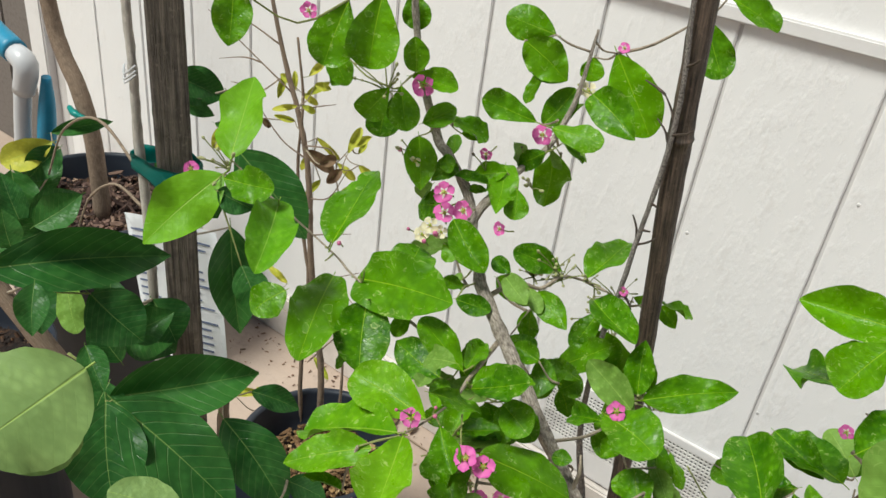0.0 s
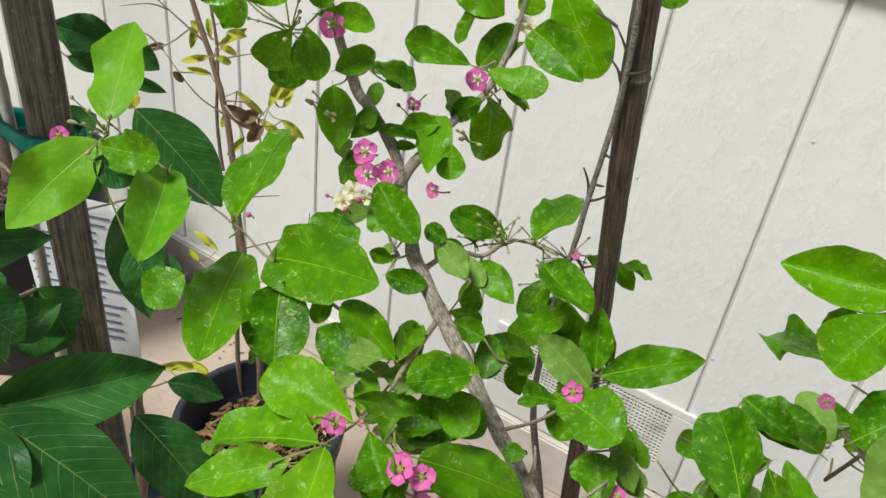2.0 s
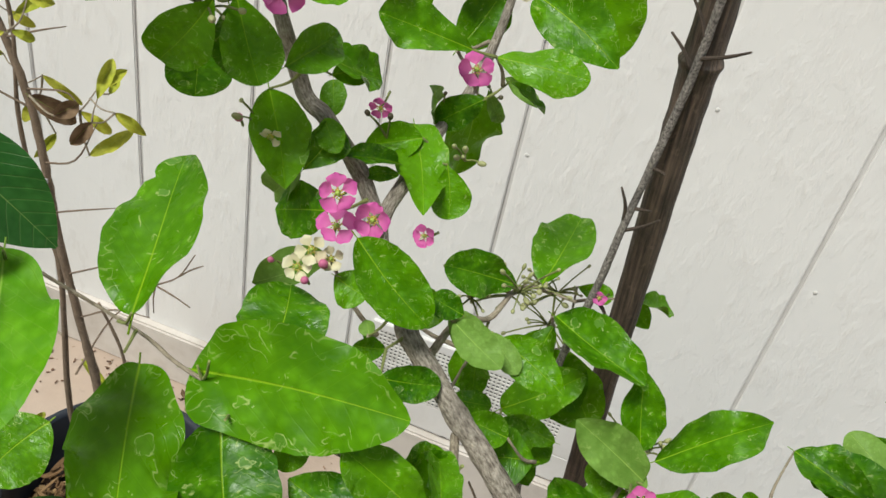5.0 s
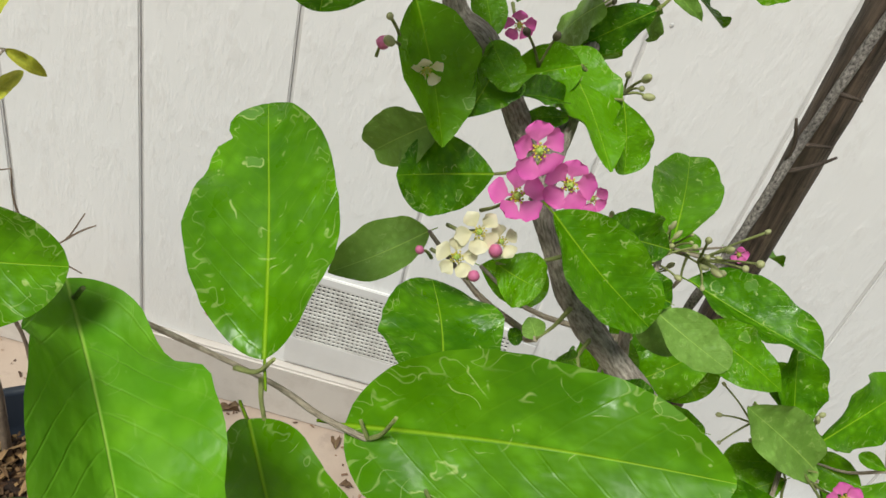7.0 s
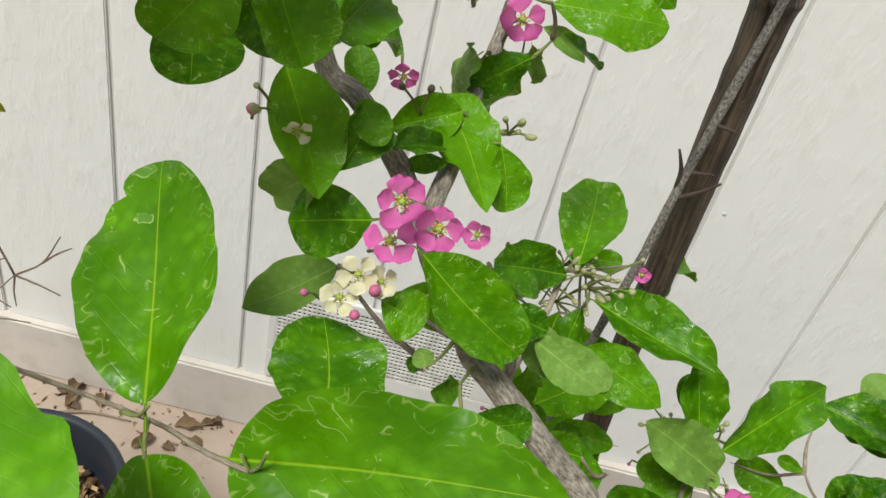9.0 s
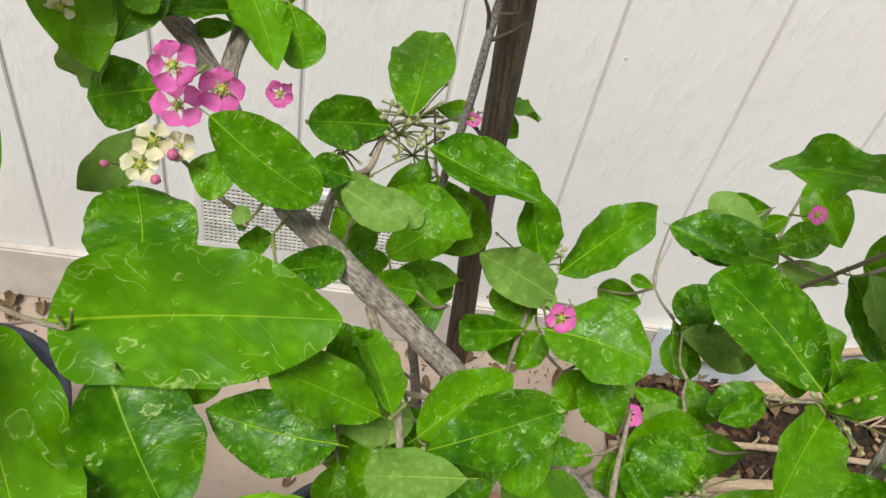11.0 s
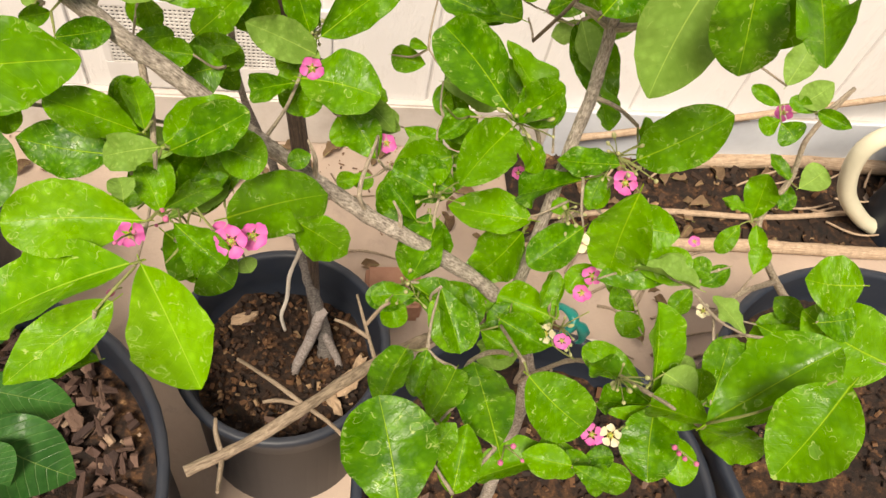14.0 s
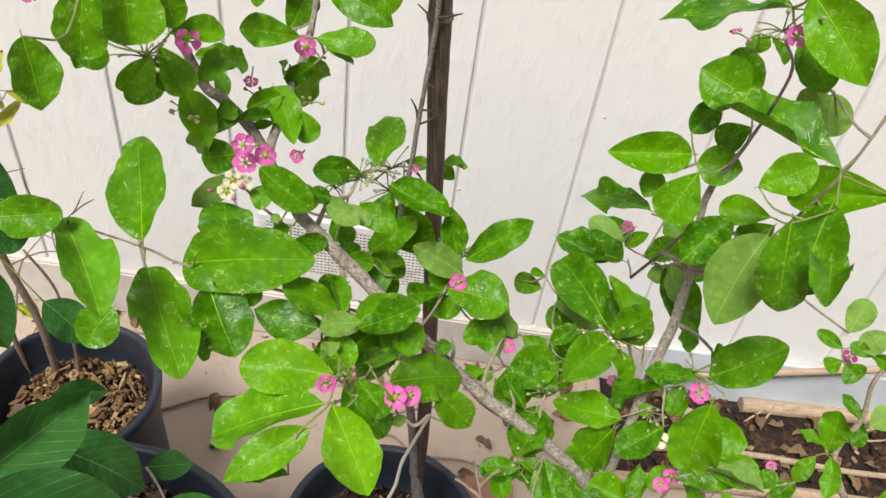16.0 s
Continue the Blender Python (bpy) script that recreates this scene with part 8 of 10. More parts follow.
shoot(cherry, (-0.183, 0.361, 0.927), (-0.188, 0.361, 0.918), (-0.195, 0.363, 0.912), 0.0006)
shoot(cherry, (-0.297, 0.408, 1.065), (-0.303, 0.411, 1.058), (-0.311, 0.411, 1.053), 0.0006)
shoot(cherry, (0.031, 0.314, 0.811), (0.034, 0.319, 0.807), (0.036, 0.326, 0.804), 0.0006)
shoot(cherry, (0.044, 0.362, 0.899), (0.036, 0.359, 0.899), (0.030, 0.356, 0.901), 0.0006)
shoot(cherry, (-0.209, 0.339, 0.939), (-0.210, 0.332, 0.941), (-0.210, 0.326, 0.947), 0.0006)
shoot(cherry, (0.028, 0.474, 0.911), (0.038, 0.476, 0.908), (0.047, 0.478, 0.909), 0.0006)
shoot(cherry, (-0.003, 0.305, 0.812), (0.001, 0.313, 0.812), (0.004, 0.323, 0.813), 0.0006)
shoot(cherry, (0.079, 0.372, 1.097), (0.072, 0.364, 1.096), (0.066, 0.357, 1.098), 0.0006)
shoot(cherry, (-0.170, 0.295, 0.956), (-0.174, 0.294, 0.945), (-0.175, 0.290, 0.938), 0.0006)
shoot(cherry, (-0.175, 0.290, 0.938), (-0.179, 0.285, 0.933), (-0.184, 0.278, 0.932), 0.0006)
shoot(cherry, (-0.237, 0.478, 1.054), (-0.238, 0.475, 1.061), (-0.241, 0.471, 1.068), 0.0008)
shoot(cherry, (-0.241, 0.471, 1.068), (-0.246, 0.468, 1.069), (-0.250, 0.466, 1.070), 0.0006)
shoot(cherry, (-0.051, 0.243, 0.896), (-0.059, 0.248, 0.895), (-0.064, 0.254, 0.895), 0.0008)
shoot(cherry, (-0.064, 0.254, 0.895), (-0.070, 0.253, 0.895), (-0.075, 0.252, 0.899), 0.0006)
shoot(cherry, (-0.252, 0.406, 0.993), (-0.263, 0.403, 0.988), (-0.271, 0.400, 0.988), 0.0006)
shoot(cherry, (-0.252, 0.500, 1.063), (-0.259, 0.503, 1.057), (-0.268, 0.508, 1.052), 0.0008)
shoot(cherry, (-0.177, 0.287, 0.936), (-0.181, 0.292, 0.928), (-0.183, 0.296, 0.923), 0.0008)
shoot(cherry, (-0.183, 0.296, 0.923), (-0.182, 0.296, 0.920), (-0.182, 0.297, 0.920), 0.0006)
shoot(cherry, (-0.183, 0.296, 0.923), (-0.181, 0.303, 0.925), (-0.182, 0.309, 0.932), 0.0006)
shoot(cherry, (-0.182, 0.309, 0.932), (-0.183, 0.313, 0.924), (-0.184, 0.319, 0.920), 0.0006)
shoot(cherry, (-0.184, 0.319, 0.920), (-0.187, 0.316, 0.916), (-0.190, 0.312, 0.916), 0.0006)
shoot(cherry, (-0.184, 0.319, 0.920), (-0.180, 0.317, 0.916), (-0.174, 0.315, 0.915), 0.0006)
shoot(cherry, (-0.013, 0.390, 0.913), (-0.023, 0.391, 0.910), (-0.034, 0.392, 0.909), 0.0008)
shoot(cherry, (-0.029, 0.392, 0.910), (-0.028, 0.396, 0.902), (-0.026, 0.401, 0.899), 0.0006)
shoot(cherry, (-0.210, 0.356, 0.919), (-0.211, 0.347, 0.916), (-0.209, 0.338, 0.916), 0.0008)
shoot(cherry, (-0.209, 0.343, 0.917), (-0.211, 0.343, 0.909), (-0.214, 0.344, 0.903), 0.0006)
shoot(cherry, (-0.214, 0.344, 0.903), (-0.209, 0.343, 0.898), (-0.205, 0.340, 0.895), 0.0006)
shoot(cherry, (-0.205, 0.340, 0.895), (-0.207, 0.338, 0.892), (-0.210, 0.335, 0.891), 0.0006)
shoot(cherry, (-0.252, 0.398, 0.966), (-0.254, 0.404, 0.959), (-0.253, 0.412, 0.955), 0.0008)
shoot(cherry, (-0.084, 0.395, 0.885), (-0.084, 0.394, 0.872), (-0.083, 0.396, 0.863), 0.0008)
shoot(cherry, (-0.049, 0.371, 0.841), (-0.048, 0.377, 0.831), (-0.048, 0.382, 0.826), 0.0008)
shoot(cherry, (-0.185, 0.348, 0.931), (-0.177, 0.344, 0.936), (-0.170, 0.343, 0.942), 0.0006)
shoot(cherry, (-0.170, 0.343, 0.942), (-0.167, 0.337, 0.945), (-0.165, 0.330, 0.951), 0.0006)
shoot(cherry, (0.028, 0.395, 1.080), (0.033, 0.406, 1.079), (0.036, 0.416, 1.081), 0.0008)
shoot(cherry, (0.036, 0.416, 1.081), (0.035, 0.419, 1.086), (0.033, 0.421, 1.092), 0.0006)
shoot(cherry, (-0.252, 0.533, 1.117), (-0.247, 0.540, 1.110), (-0.240, 0.550, 1.108), 0.0008)
shoot(cherry, (-0.252, 0.488, 1.052), (-0.253, 0.495, 1.042), (-0.253, 0.504, 1.036), 0.0008)
shoot(cherry, (0.033, 0.421, 1.092), (0.029, 0.414, 1.096), (0.023, 0.410, 1.104), 0.0008)
shoot(cherry, (-0.190, 0.312, 0.916), (-0.191, 0.317, 0.907), (-0.195, 0.324, 0.902), 0.0008)
shoot(cherry, (-0.195, 0.324, 0.902), (-0.191, 0.327, 0.902), (-0.188, 0.329, 0.903), 0.0006)
shoot(cherry, (-0.188, 0.329, 0.903), (-0.183, 0.334, 0.904), (-0.178, 0.337, 0.908), 0.0006)
shoot(cherry, (-0.120, 0.441, 0.876), (-0.125, 0.447, 0.867), (-0.127, 0.454, 0.863), 0.0008)
shoot(cherry, (-0.062, 0.334, 0.817), (-0.059, 0.334, 0.804), (-0.058, 0.336, 0.798), 0.0008)
shoot(cherry, (-0.124, 0.458, 0.899), (-0.133, 0.459, 0.902), (-0.144, 0.458, 0.911), 0.0008)
shoot(cherry, (0.047, 0.478, 0.909), (0.048, 0.485, 0.900), (0.050, 0.491, 0.894), 0.0008)
shoot(cherry, (-0.044, 0.233, 0.892), (-0.053, 0.227, 0.883), (-0.060, 0.221, 0.880), 0.0008)
shoot(cherry, (0.026, 0.399, 1.065), (0.016, 0.392, 1.061), (0.005, 0.387, 1.063), 0.0006)
shoot(cherry, (-0.268, 0.508, 1.052), (-0.267, 0.518, 1.044), (-0.267, 0.526, 1.043), 0.0008)
shoot(cherry, (-0.174, 0.315, 0.915), (-0.168, 0.320, 0.918), (-0.159, 0.326, 0.923), 0.0008)
shoot(cherry, (-0.163, 0.324, 0.921), (-0.162, 0.315, 0.925), (-0.160, 0.308, 0.933), 0.0006)
shoot(cherry, (-0.362, 0.330, 1.005), (-0.354, 0.322, 1.010), (-0.348, 0.316, 1.020), 0.0006)
shoot(cherry, (-0.187, 0.490, 0.939), (-0.186, 0.497, 0.929), (-0.185, 0.504, 0.923), 0.0008)
shoot(cherry, (-0.185, 0.504, 0.923), (-0.188, 0.508, 0.914), (-0.192, 0.514, 0.909), 0.0008)
shoot(cherry, (-0.192, 0.514, 0.909), (-0.190, 0.512, 0.904), (-0.186, 0.508, 0.901), 0.0006)
shoot(cherry, (-0.186, 0.508, 0.901), (-0.185, 0.504, 0.892), (-0.186, 0.499, 0.887), 0.0006)
shoot(cherry, (-0.315, 0.389, 1.089), (-0.321, 0.391, 1.080), (-0.328, 0.395, 1.073), 0.0006)
shoot(cherry, (-0.083, 0.396, 0.863), (-0.077, 0.398, 0.851), (-0.073, 0.402, 0.845), 0.0008)
shoot(cherry, (-0.075, 0.401, 0.849), (-0.083, 0.398, 0.843), (-0.091, 0.397, 0.841), 0.0008)
shoot(cherry, (-0.091, 0.397, 0.841), (-0.096, 0.402, 0.832), (-0.099, 0.409, 0.825), 0.0008)
shoot(cherry, (-0.073, 0.402, 0.845), (-0.070, 0.405, 0.832), (-0.066, 0.408, 0.825), 0.0008)
shoot(cherry, (-0.032, 0.390, 0.840), (-0.034, 0.398, 0.846), (-0.034, 0.407, 0.854), 0.0008)
shoot(cherry, (-0.034, 0.407, 0.854), (-0.038, 0.411, 0.854), (-0.044, 0.416, 0.858), 0.0006)
shoot(cherry, (-0.040, 0.198, 0.913), (-0.049, 0.190, 0.906), (-0.059, 0.181, 0.906), 0.0008)
shoot(cherry, (-0.120, 0.441, 0.876), (-0.115, 0.434, 0.868), (-0.107, 0.425, 0.867), 0.0008)
shoot(cherry, (-0.107, 0.425, 0.867), (-0.099, 0.430, 0.869), (-0.091, 0.434, 0.873), 0.0008)
shoot(cherry, (-0.091, 0.434, 0.873), (-0.088, 0.440, 0.865), (-0.086, 0.444, 0.858), 0.0008)
shoot(cherry, (-0.086, 0.444, 0.858), (-0.086, 0.443, 0.855), (-0.087, 0.441, 0.854), 0.0006)
shoot(cherry, (-0.186, 0.508, 0.901), (-0.181, 0.519, 0.895), (-0.176, 0.527, 0.893), 0.0008)
shoot(cherry, (-0.122, 0.452, 0.891), (-0.114, 0.455, 0.883), (-0.103, 0.458, 0.879), 0.0008)
shoot(cherry, (-0.297, 0.408, 1.065), (-0.299, 0.422, 1.061), (-0.301, 0.435, 1.062), 0.0008)
shoot(cherry, (0.046, 0.364, 0.867), (0.058, 0.357, 0.861), (0.069, 0.352, 0.859), 0.0008)
shoot(cherry, (0.024, 0.490, 0.878), (0.026, 0.504, 0.874), (0.025, 0.517, 0.874), 0.0008)
shoot(cherry, (0.018, 0.521, 0.876), (0.021, 0.528, 0.872), (0.022, 0.537, 0.869), 0.0008)
shoot(cherry, (-0.044, 0.416, 0.858), (-0.042, 0.428, 0.856), (-0.038, 0.438, 0.856), 0.0008)
shoot(cherry, (-0.139, 0.369, 0.897), (-0.138, 0.359, 0.905), (-0.134, 0.349, 0.915), 0.0008)
shoot(cherry, (-0.103, 0.458, 0.879), (-0.098, 0.462, 0.869), (-0.092, 0.469, 0.862), 0.0008)
shoot(cherry, (-0.033, 0.403, 0.850), (-0.022, 0.403, 0.846), (-0.010, 0.404, 0.848), 0.0008)
shoot(cherry, (0.068, 0.380, 1.045), (0.061, 0.367, 1.044), (0.055, 0.356, 1.044), 0.0006)
shoot(cherry, (0.034, 0.396, 0.925), (0.038, 0.407, 0.922), (0.044, 0.421, 0.920), 0.0008)
shoot(cherry, (-0.277, 0.341, 0.967), (-0.279, 0.333, 0.955), (-0.281, 0.322, 0.947), 0.0006)
shoot(cherry, (-0.240, 0.550, 1.108), (-0.249, 0.555, 1.100), (-0.261, 0.557, 1.098), 0.0008)
shoot(cherry, (-0.253, 0.531, 1.109), (-0.264, 0.520, 1.113), (-0.273, 0.512, 1.119), 0.0008)
shoot(cherry, (-0.273, 0.512, 1.119), (-0.281, 0.508, 1.115), (-0.291, 0.500, 1.112), 0.0008)
shoot(cherry, (-0.291, 0.500, 1.112), (-0.293, 0.512, 1.104), (-0.296, 0.520, 1.098), 0.0008)
shoot(cherry, (0.036, 0.444, 0.976), (0.023, 0.448, 0.977), (0.008, 0.450, 0.979), 0.0008)
shoot(cherry, (0.063, 0.236, 0.858), (0.071, 0.229, 0.848), (0.079, 0.225, 0.842), 0.0008)
shoot(cherry, (-0.186, 0.499, 0.887), (-0.193, 0.489, 0.878), (-0.197, 0.480, 0.875), 0.0008)
shoot(cherry, (-0.197, 0.480, 0.875), (-0.195, 0.471, 0.874), (-0.194, 0.465, 0.876), 0.0006)
shoot(cherry, (-0.194, 0.465, 0.876), (-0.190, 0.464, 0.872), (-0.184, 0.462, 0.869), 0.0006)
shoot(cherry, (-0.184, 0.462, 0.869), (-0.182, 0.456, 0.873), (-0.180, 0.448, 0.880), 0.0008)
shoot(cherry, (-0.160, 0.308, 0.933), (-0.156, 0.299, 0.920), (-0.152, 0.292, 0.915), 0.0008)
shoot(cherry, (-0.059, 0.181, 0.906), (-0.064, 0.186, 0.913), (-0.071, 0.190, 0.927), 0.0008)
shoot(cherry, (-0.048, 0.382, 0.826), (-0.053, 0.378, 0.811), (-0.058, 0.374, 0.803), 0.0008)
shoot(cherry, (-0.212, 0.439, 0.943), (-0.217, 0.449, 0.933), (-0.224, 0.456, 0.927), 0.0008)
shoot(cherry, (-0.215, 0.443, 0.939), (-0.218, 0.435, 0.927), (-0.219, 0.426, 0.921), 0.0008)
shoot(cherry, (-0.219, 0.426, 0.921), (-0.220, 0.430, 0.912), (-0.220, 0.435, 0.905), 0.0008)
shoot(cherry, (-0.220, 0.435, 0.905), (-0.208, 0.433, 0.899), (-0.198, 0.429, 0.895), 0.0008)
shoot(cherry, (-0.198, 0.429, 0.895), (-0.198, 0.430, 0.893), (-0.197, 0.431, 0.893), 0.0006)
shoot(cherry, (-0.296, 0.520, 1.098), (-0.295, 0.529, 1.086), (-0.291, 0.538, 1.079), 0.0008)
shoot(cherry, (-0.171, 0.423, 0.907), (-0.177, 0.418, 0.911), (-0.186, 0.414, 0.924), 0.0008)
shoot(cherry, (-0.087, 0.441, 0.854), (-0.076, 0.438, 0.848), (-0.063, 0.438, 0.844), 0.0008)
shoot(cherry, (0.010, 0.409, 1.054), (-0.000, 0.413, 1.044), (-0.008, 0.420, 1.038), 0.0008)
shoot(cherry, (0.033, 0.366, 0.866), (0.020, 0.361, 0.862), (0.009, 0.357, 0.860), 0.0008)
shoot(cherry, (0.009, 0.357, 0.860), (0.008, 0.357, 0.851), (0.007, 0.355, 0.847), 0.0006)
shoot(cherry, (0.030, 0.356, 0.901), (0.029, 0.342, 0.893), (0.030, 0.332, 0.888), 0.0008)
shoot(cherry, (-0.038, 0.438, 0.856), (-0.039, 0.450, 0.855), (-0.037, 0.465, 0.861), 0.0008)
shoot(cherry, (-0.033, 0.471, 0.859), (-0.028, 0.472, 0.855), (-0.024, 0.474, 0.852), 0.0006)
shoot(cherry, (-0.029, 0.472, 0.855), (-0.032, 0.473, 0.850), (-0.035, 0.476, 0.847), 0.0006)
shoot(cherry, (-0.032, 0.474, 0.851), (-0.032, 0.469, 0.849), (-0.034, 0.465, 0.848), 0.0006)
shoot(cherry, (-0.029, 0.476, 0.840), (-0.030, 0.485, 0.839), (-0.029, 0.492, 0.841), 0.0006)
shoot(cherry, (-0.029, 0.492, 0.841), (-0.037, 0.497, 0.847), (-0.044, 0.501, 0.855), 0.0008)
shoot(cherry, (0.069, 0.352, 0.859), (0.074, 0.341, 0.848), (0.077, 0.330, 0.846), 0.0008)
shoot(cherry, (0.077, 0.330, 0.846), (0.081, 0.330, 0.848), (0.085, 0.331, 0.851), 0.0006)
shoot(cherry, (0.085, 0.331, 0.851), (0.091, 0.333, 0.842), (0.098, 0.335, 0.837), 0.0008)
shoot(cherry, (0.098, 0.335, 0.837), (0.107, 0.333, 0.833), (0.115, 0.333, 0.831), 0.0008)
shoot(cherry, (0.077, 0.330, 0.846), (0.064, 0.331, 0.838), (0.055, 0.330, 0.833), 0.0008)
shoot(cherry, (-0.024, 0.474, 0.852), (-0.016, 0.480, 0.858), (-0.008, 0.486, 0.870), 0.0008)
shoot(cherry, (-0.008, 0.486, 0.870), (-0.008, 0.492, 0.868), (-0.007, 0.496, 0.868), 0.0006)
shoot(cherry, (0.066, 0.357, 1.098), (0.063, 0.344, 1.093), (0.060, 0.332, 1.089), 0.0006)
shoot(cherry, (0.098, 0.335, 0.837), (0.092, 0.333, 0.822), (0.086, 0.328, 0.812), 0.0008)
shoot(cherry, (0.086, 0.328, 0.812), (0.089, 0.322, 0.809), (0.090, 0.315, 0.808), 0.0006)
shoot(cherry, (0.088, 0.322, 0.810), (0.092, 0.325, 0.801), (0.094, 0.328, 0.794), 0.0008)
shoot(cherry, (0.094, 0.328, 0.794), (0.095, 0.320, 0.791), (0.098, 0.313, 0.789), 0.0008)
shoot(cherry, (0.014, 0.547, 0.873), (0.023, 0.555, 0.870), (0.036, 0.565, 0.873), 0.0008)
shoot(cherry, (0.036, 0.565, 0.873), (0.035, 0.564, 0.858), (0.033, 0.565, 0.850), 0.0008)
shoot(cherry, (0.033, 0.565, 0.850), (0.045, 0.566, 0.842), (0.055, 0.567, 0.838), 0.0008)
shoot(cherry, (-0.301, 0.435, 1.062), (-0.308, 0.446, 1.053), (-0.319, 0.455, 1.051), 0.0008)
shoot(cherry, (-0.319, 0.455, 1.051), (-0.313, 0.457, 1.046), (-0.308, 0.460, 1.043), 0.0006)
shoot(cherry, (0.060, 0.332, 1.089), (0.045, 0.324, 1.087), (0.034, 0.318, 1.087), 0.0006)
shoot(cherry, (0.086, 0.328, 0.812), (0.087, 0.342, 0.804), (0.085, 0.357, 0.805), 0.0008)
shoot(cherry, (0.086, 0.350, 0.806), (0.076, 0.352, 0.808), (0.064, 0.354, 0.810), 0.0008)
shoot(cherry, (0.040, 0.321, 1.088), (0.030, 0.334, 1.083), (0.023, 0.346, 1.087), 0.0006)
shoot(cherry, (-0.205, 0.246, 0.948), (-0.209, 0.243, 0.930), (-0.209, 0.240, 0.915), 0.0008)
shoot(cherry, (0.026, 0.316, 0.817), (0.025, 0.321, 0.829), (0.025, 0.329, 0.845), 0.0008)
shoot(cherry, (0.072, 0.377, 1.065), (0.080, 0.362, 1.055), (0.084, 0.346, 1.054), 0.0006)
shoot(cherry, (0.023, 0.392, 0.880), (0.028, 0.410, 0.873), (0.031, 0.426, 0.873), 0.0008)
shoot(cherry, (0.026, 0.405, 1.009), (0.020, 0.386, 1.003), (0.011, 0.372, 1.005), 0.0006)
shoot(cherry, (-0.322, 0.405, 1.150), (-0.320, 0.389, 1.151), (-0.317, 0.369, 1.155), 0.0006)
shoot(cherry, (-0.317, 0.369, 1.155), (-0.323, 0.363, 1.151), (-0.331, 0.355, 1.149), 0.0006)
shoot(cherry, (-0.154, 0.296, 0.919), (-0.144, 0.308, 0.914), (-0.130, 0.316, 0.912), 0.0008)
shoot(cherry, (-0.064, 0.254, 0.895), (-0.061, 0.270, 0.894), (-0.056, 0.286, 0.899), 0.0008)
shoot(cherry, (-0.056, 0.286, 0.899), (-0.059, 0.288, 0.888), (-0.059, 0.288, 0.881), 0.0008)
shoot(cherry, (0.077, 0.373, 1.084), (0.095, 0.373, 1.079), (0.113, 0.370, 1.076), 0.0006)
shoot(cherry, (0.115, 0.333, 0.831), (0.130, 0.338, 0.827), (0.148, 0.341, 0.832), 0.0008)
shoot(cherry, (-0.315, 0.380, 1.094), (-0.332, 0.376, 1.097), (-0.348, 0.375, 1.105), 0.0006)
shoot(cherry, (-0.348, 0.375, 1.105), (-0.347, 0.366, 1.107), (-0.345, 0.356, 1.115), 0.0006)
shoot(cherry, (-0.071, 0.190, 0.927), (-0.077, 0.176, 0.936), (-0.086, 0.163, 0.946), 0.0006)
shoot(cherry, (0.085, 0.331, 0.851), (0.094, 0.317, 0.856), (0.102, 0.304, 0.868), 0.0008)
shoot(cherry, (-0.044, 0.501, 0.855), (-0.042, 0.516, 0.862), (-0.038, 0.530, 0.878), 0.0008)
shoot(cherry, (0.080, 0.372, 1.111), (0.078, 0.391, 1.108), (0.073, 0.415, 1.111), 0.0008)
shoot(cherry, (0.073, 0.415, 1.111), (0.077, 0.420, 1.103), (0.082, 0.427, 1.100), 0.0008)
shoot(cherry, (0.073, 0.415, 1.111), (0.063, 0.422, 1.117), (0.051, 0.433, 1.133), 0.0008)
shoot(cherry, (0.051, 0.433, 1.133), (0.049, 0.426, 1.136), (0.046, 0.418, 1.140), 0.0008)
shoot(cherry, (0.051, 0.433, 1.133), (0.043, 0.437, 1.129), (0.034, 0.439, 1.129), 0.0008)
shoot(cherry, (0.034, 0.439, 1.129), (0.033, 0.449, 1.123), (0.034, 0.457, 1.122), 0.0008)
shoot(cherry, (0.046, 0.418, 1.140), (0.037, 0.420, 1.145), (0.031, 0.419, 1.156), 0.0008)
shoot(cherry, (0.031, 0.419, 1.156), (0.032, 0.410, 1.163), (0.031, 0.402, 1.172), 0.0008)
shoot(cherry, (0.042, 0.303, 0.756), (0.039, 0.284, 0.747), (0.035, 0.261, 0.745), 0.0008)
shoot(cherry, (0.035, 0.261, 0.745), (0.040, 0.255, 0.743), (0.044, 0.249, 0.743), 0.0006)
shoot(cherry, (0.044, 0.249, 0.743), (0.047, 0.245, 0.742), (0.050, 0.240, 0.743), 0.0006)
shoot(cherry, (0.050, 0.240, 0.743), (0.053, 0.237, 0.742), (0.056, 0.235, 0.744), 0.0006)
shoot(cherry, (0.054, 0.236, 0.744), (0.056, 0.239, 0.744), (0.056, 0.242, 0.746), 0.0006)
shoot(cherry, (0.056, 0.242, 0.746), (0.059, 0.240, 0.745), (0.061, 0.240, 0.748), 0.0006)
shoot(cherry, (0.055, 0.238, 0.744), (0.057, 0.240, 0.736), (0.059, 0.242, 0.728), 0.0008)
shoot(cherry, (0.059, 0.242, 0.728), (0.061, 0.242, 0.728), (0.062, 0.243, 0.729), 0.0006)
shoot(cherry, (0.062, 0.243, 0.729), (0.062, 0.247, 0.729), (0.061, 0.250, 0.730), 0.0006)
shoot(cherry, (0.051, 0.239, 0.743), (0.048, 0.237, 0.750), (0.045, 0.235, 0.759), 0.0008)
shoot(cherry, (0.045, 0.235, 0.759), (0.045, 0.235, 0.759), (0.045, 0.235, 0.759), 0.0006)
shoot(cherry, (-0.044, 0.501, 0.855), (-0.053, 0.510, 0.838), (-0.067, 0.520, 0.829), 0.0008)
shoot(cherry, (-0.176, 0.527, 0.893), (-0.178, 0.545, 0.898), (-0.181, 0.562, 0.912), 0.0008)
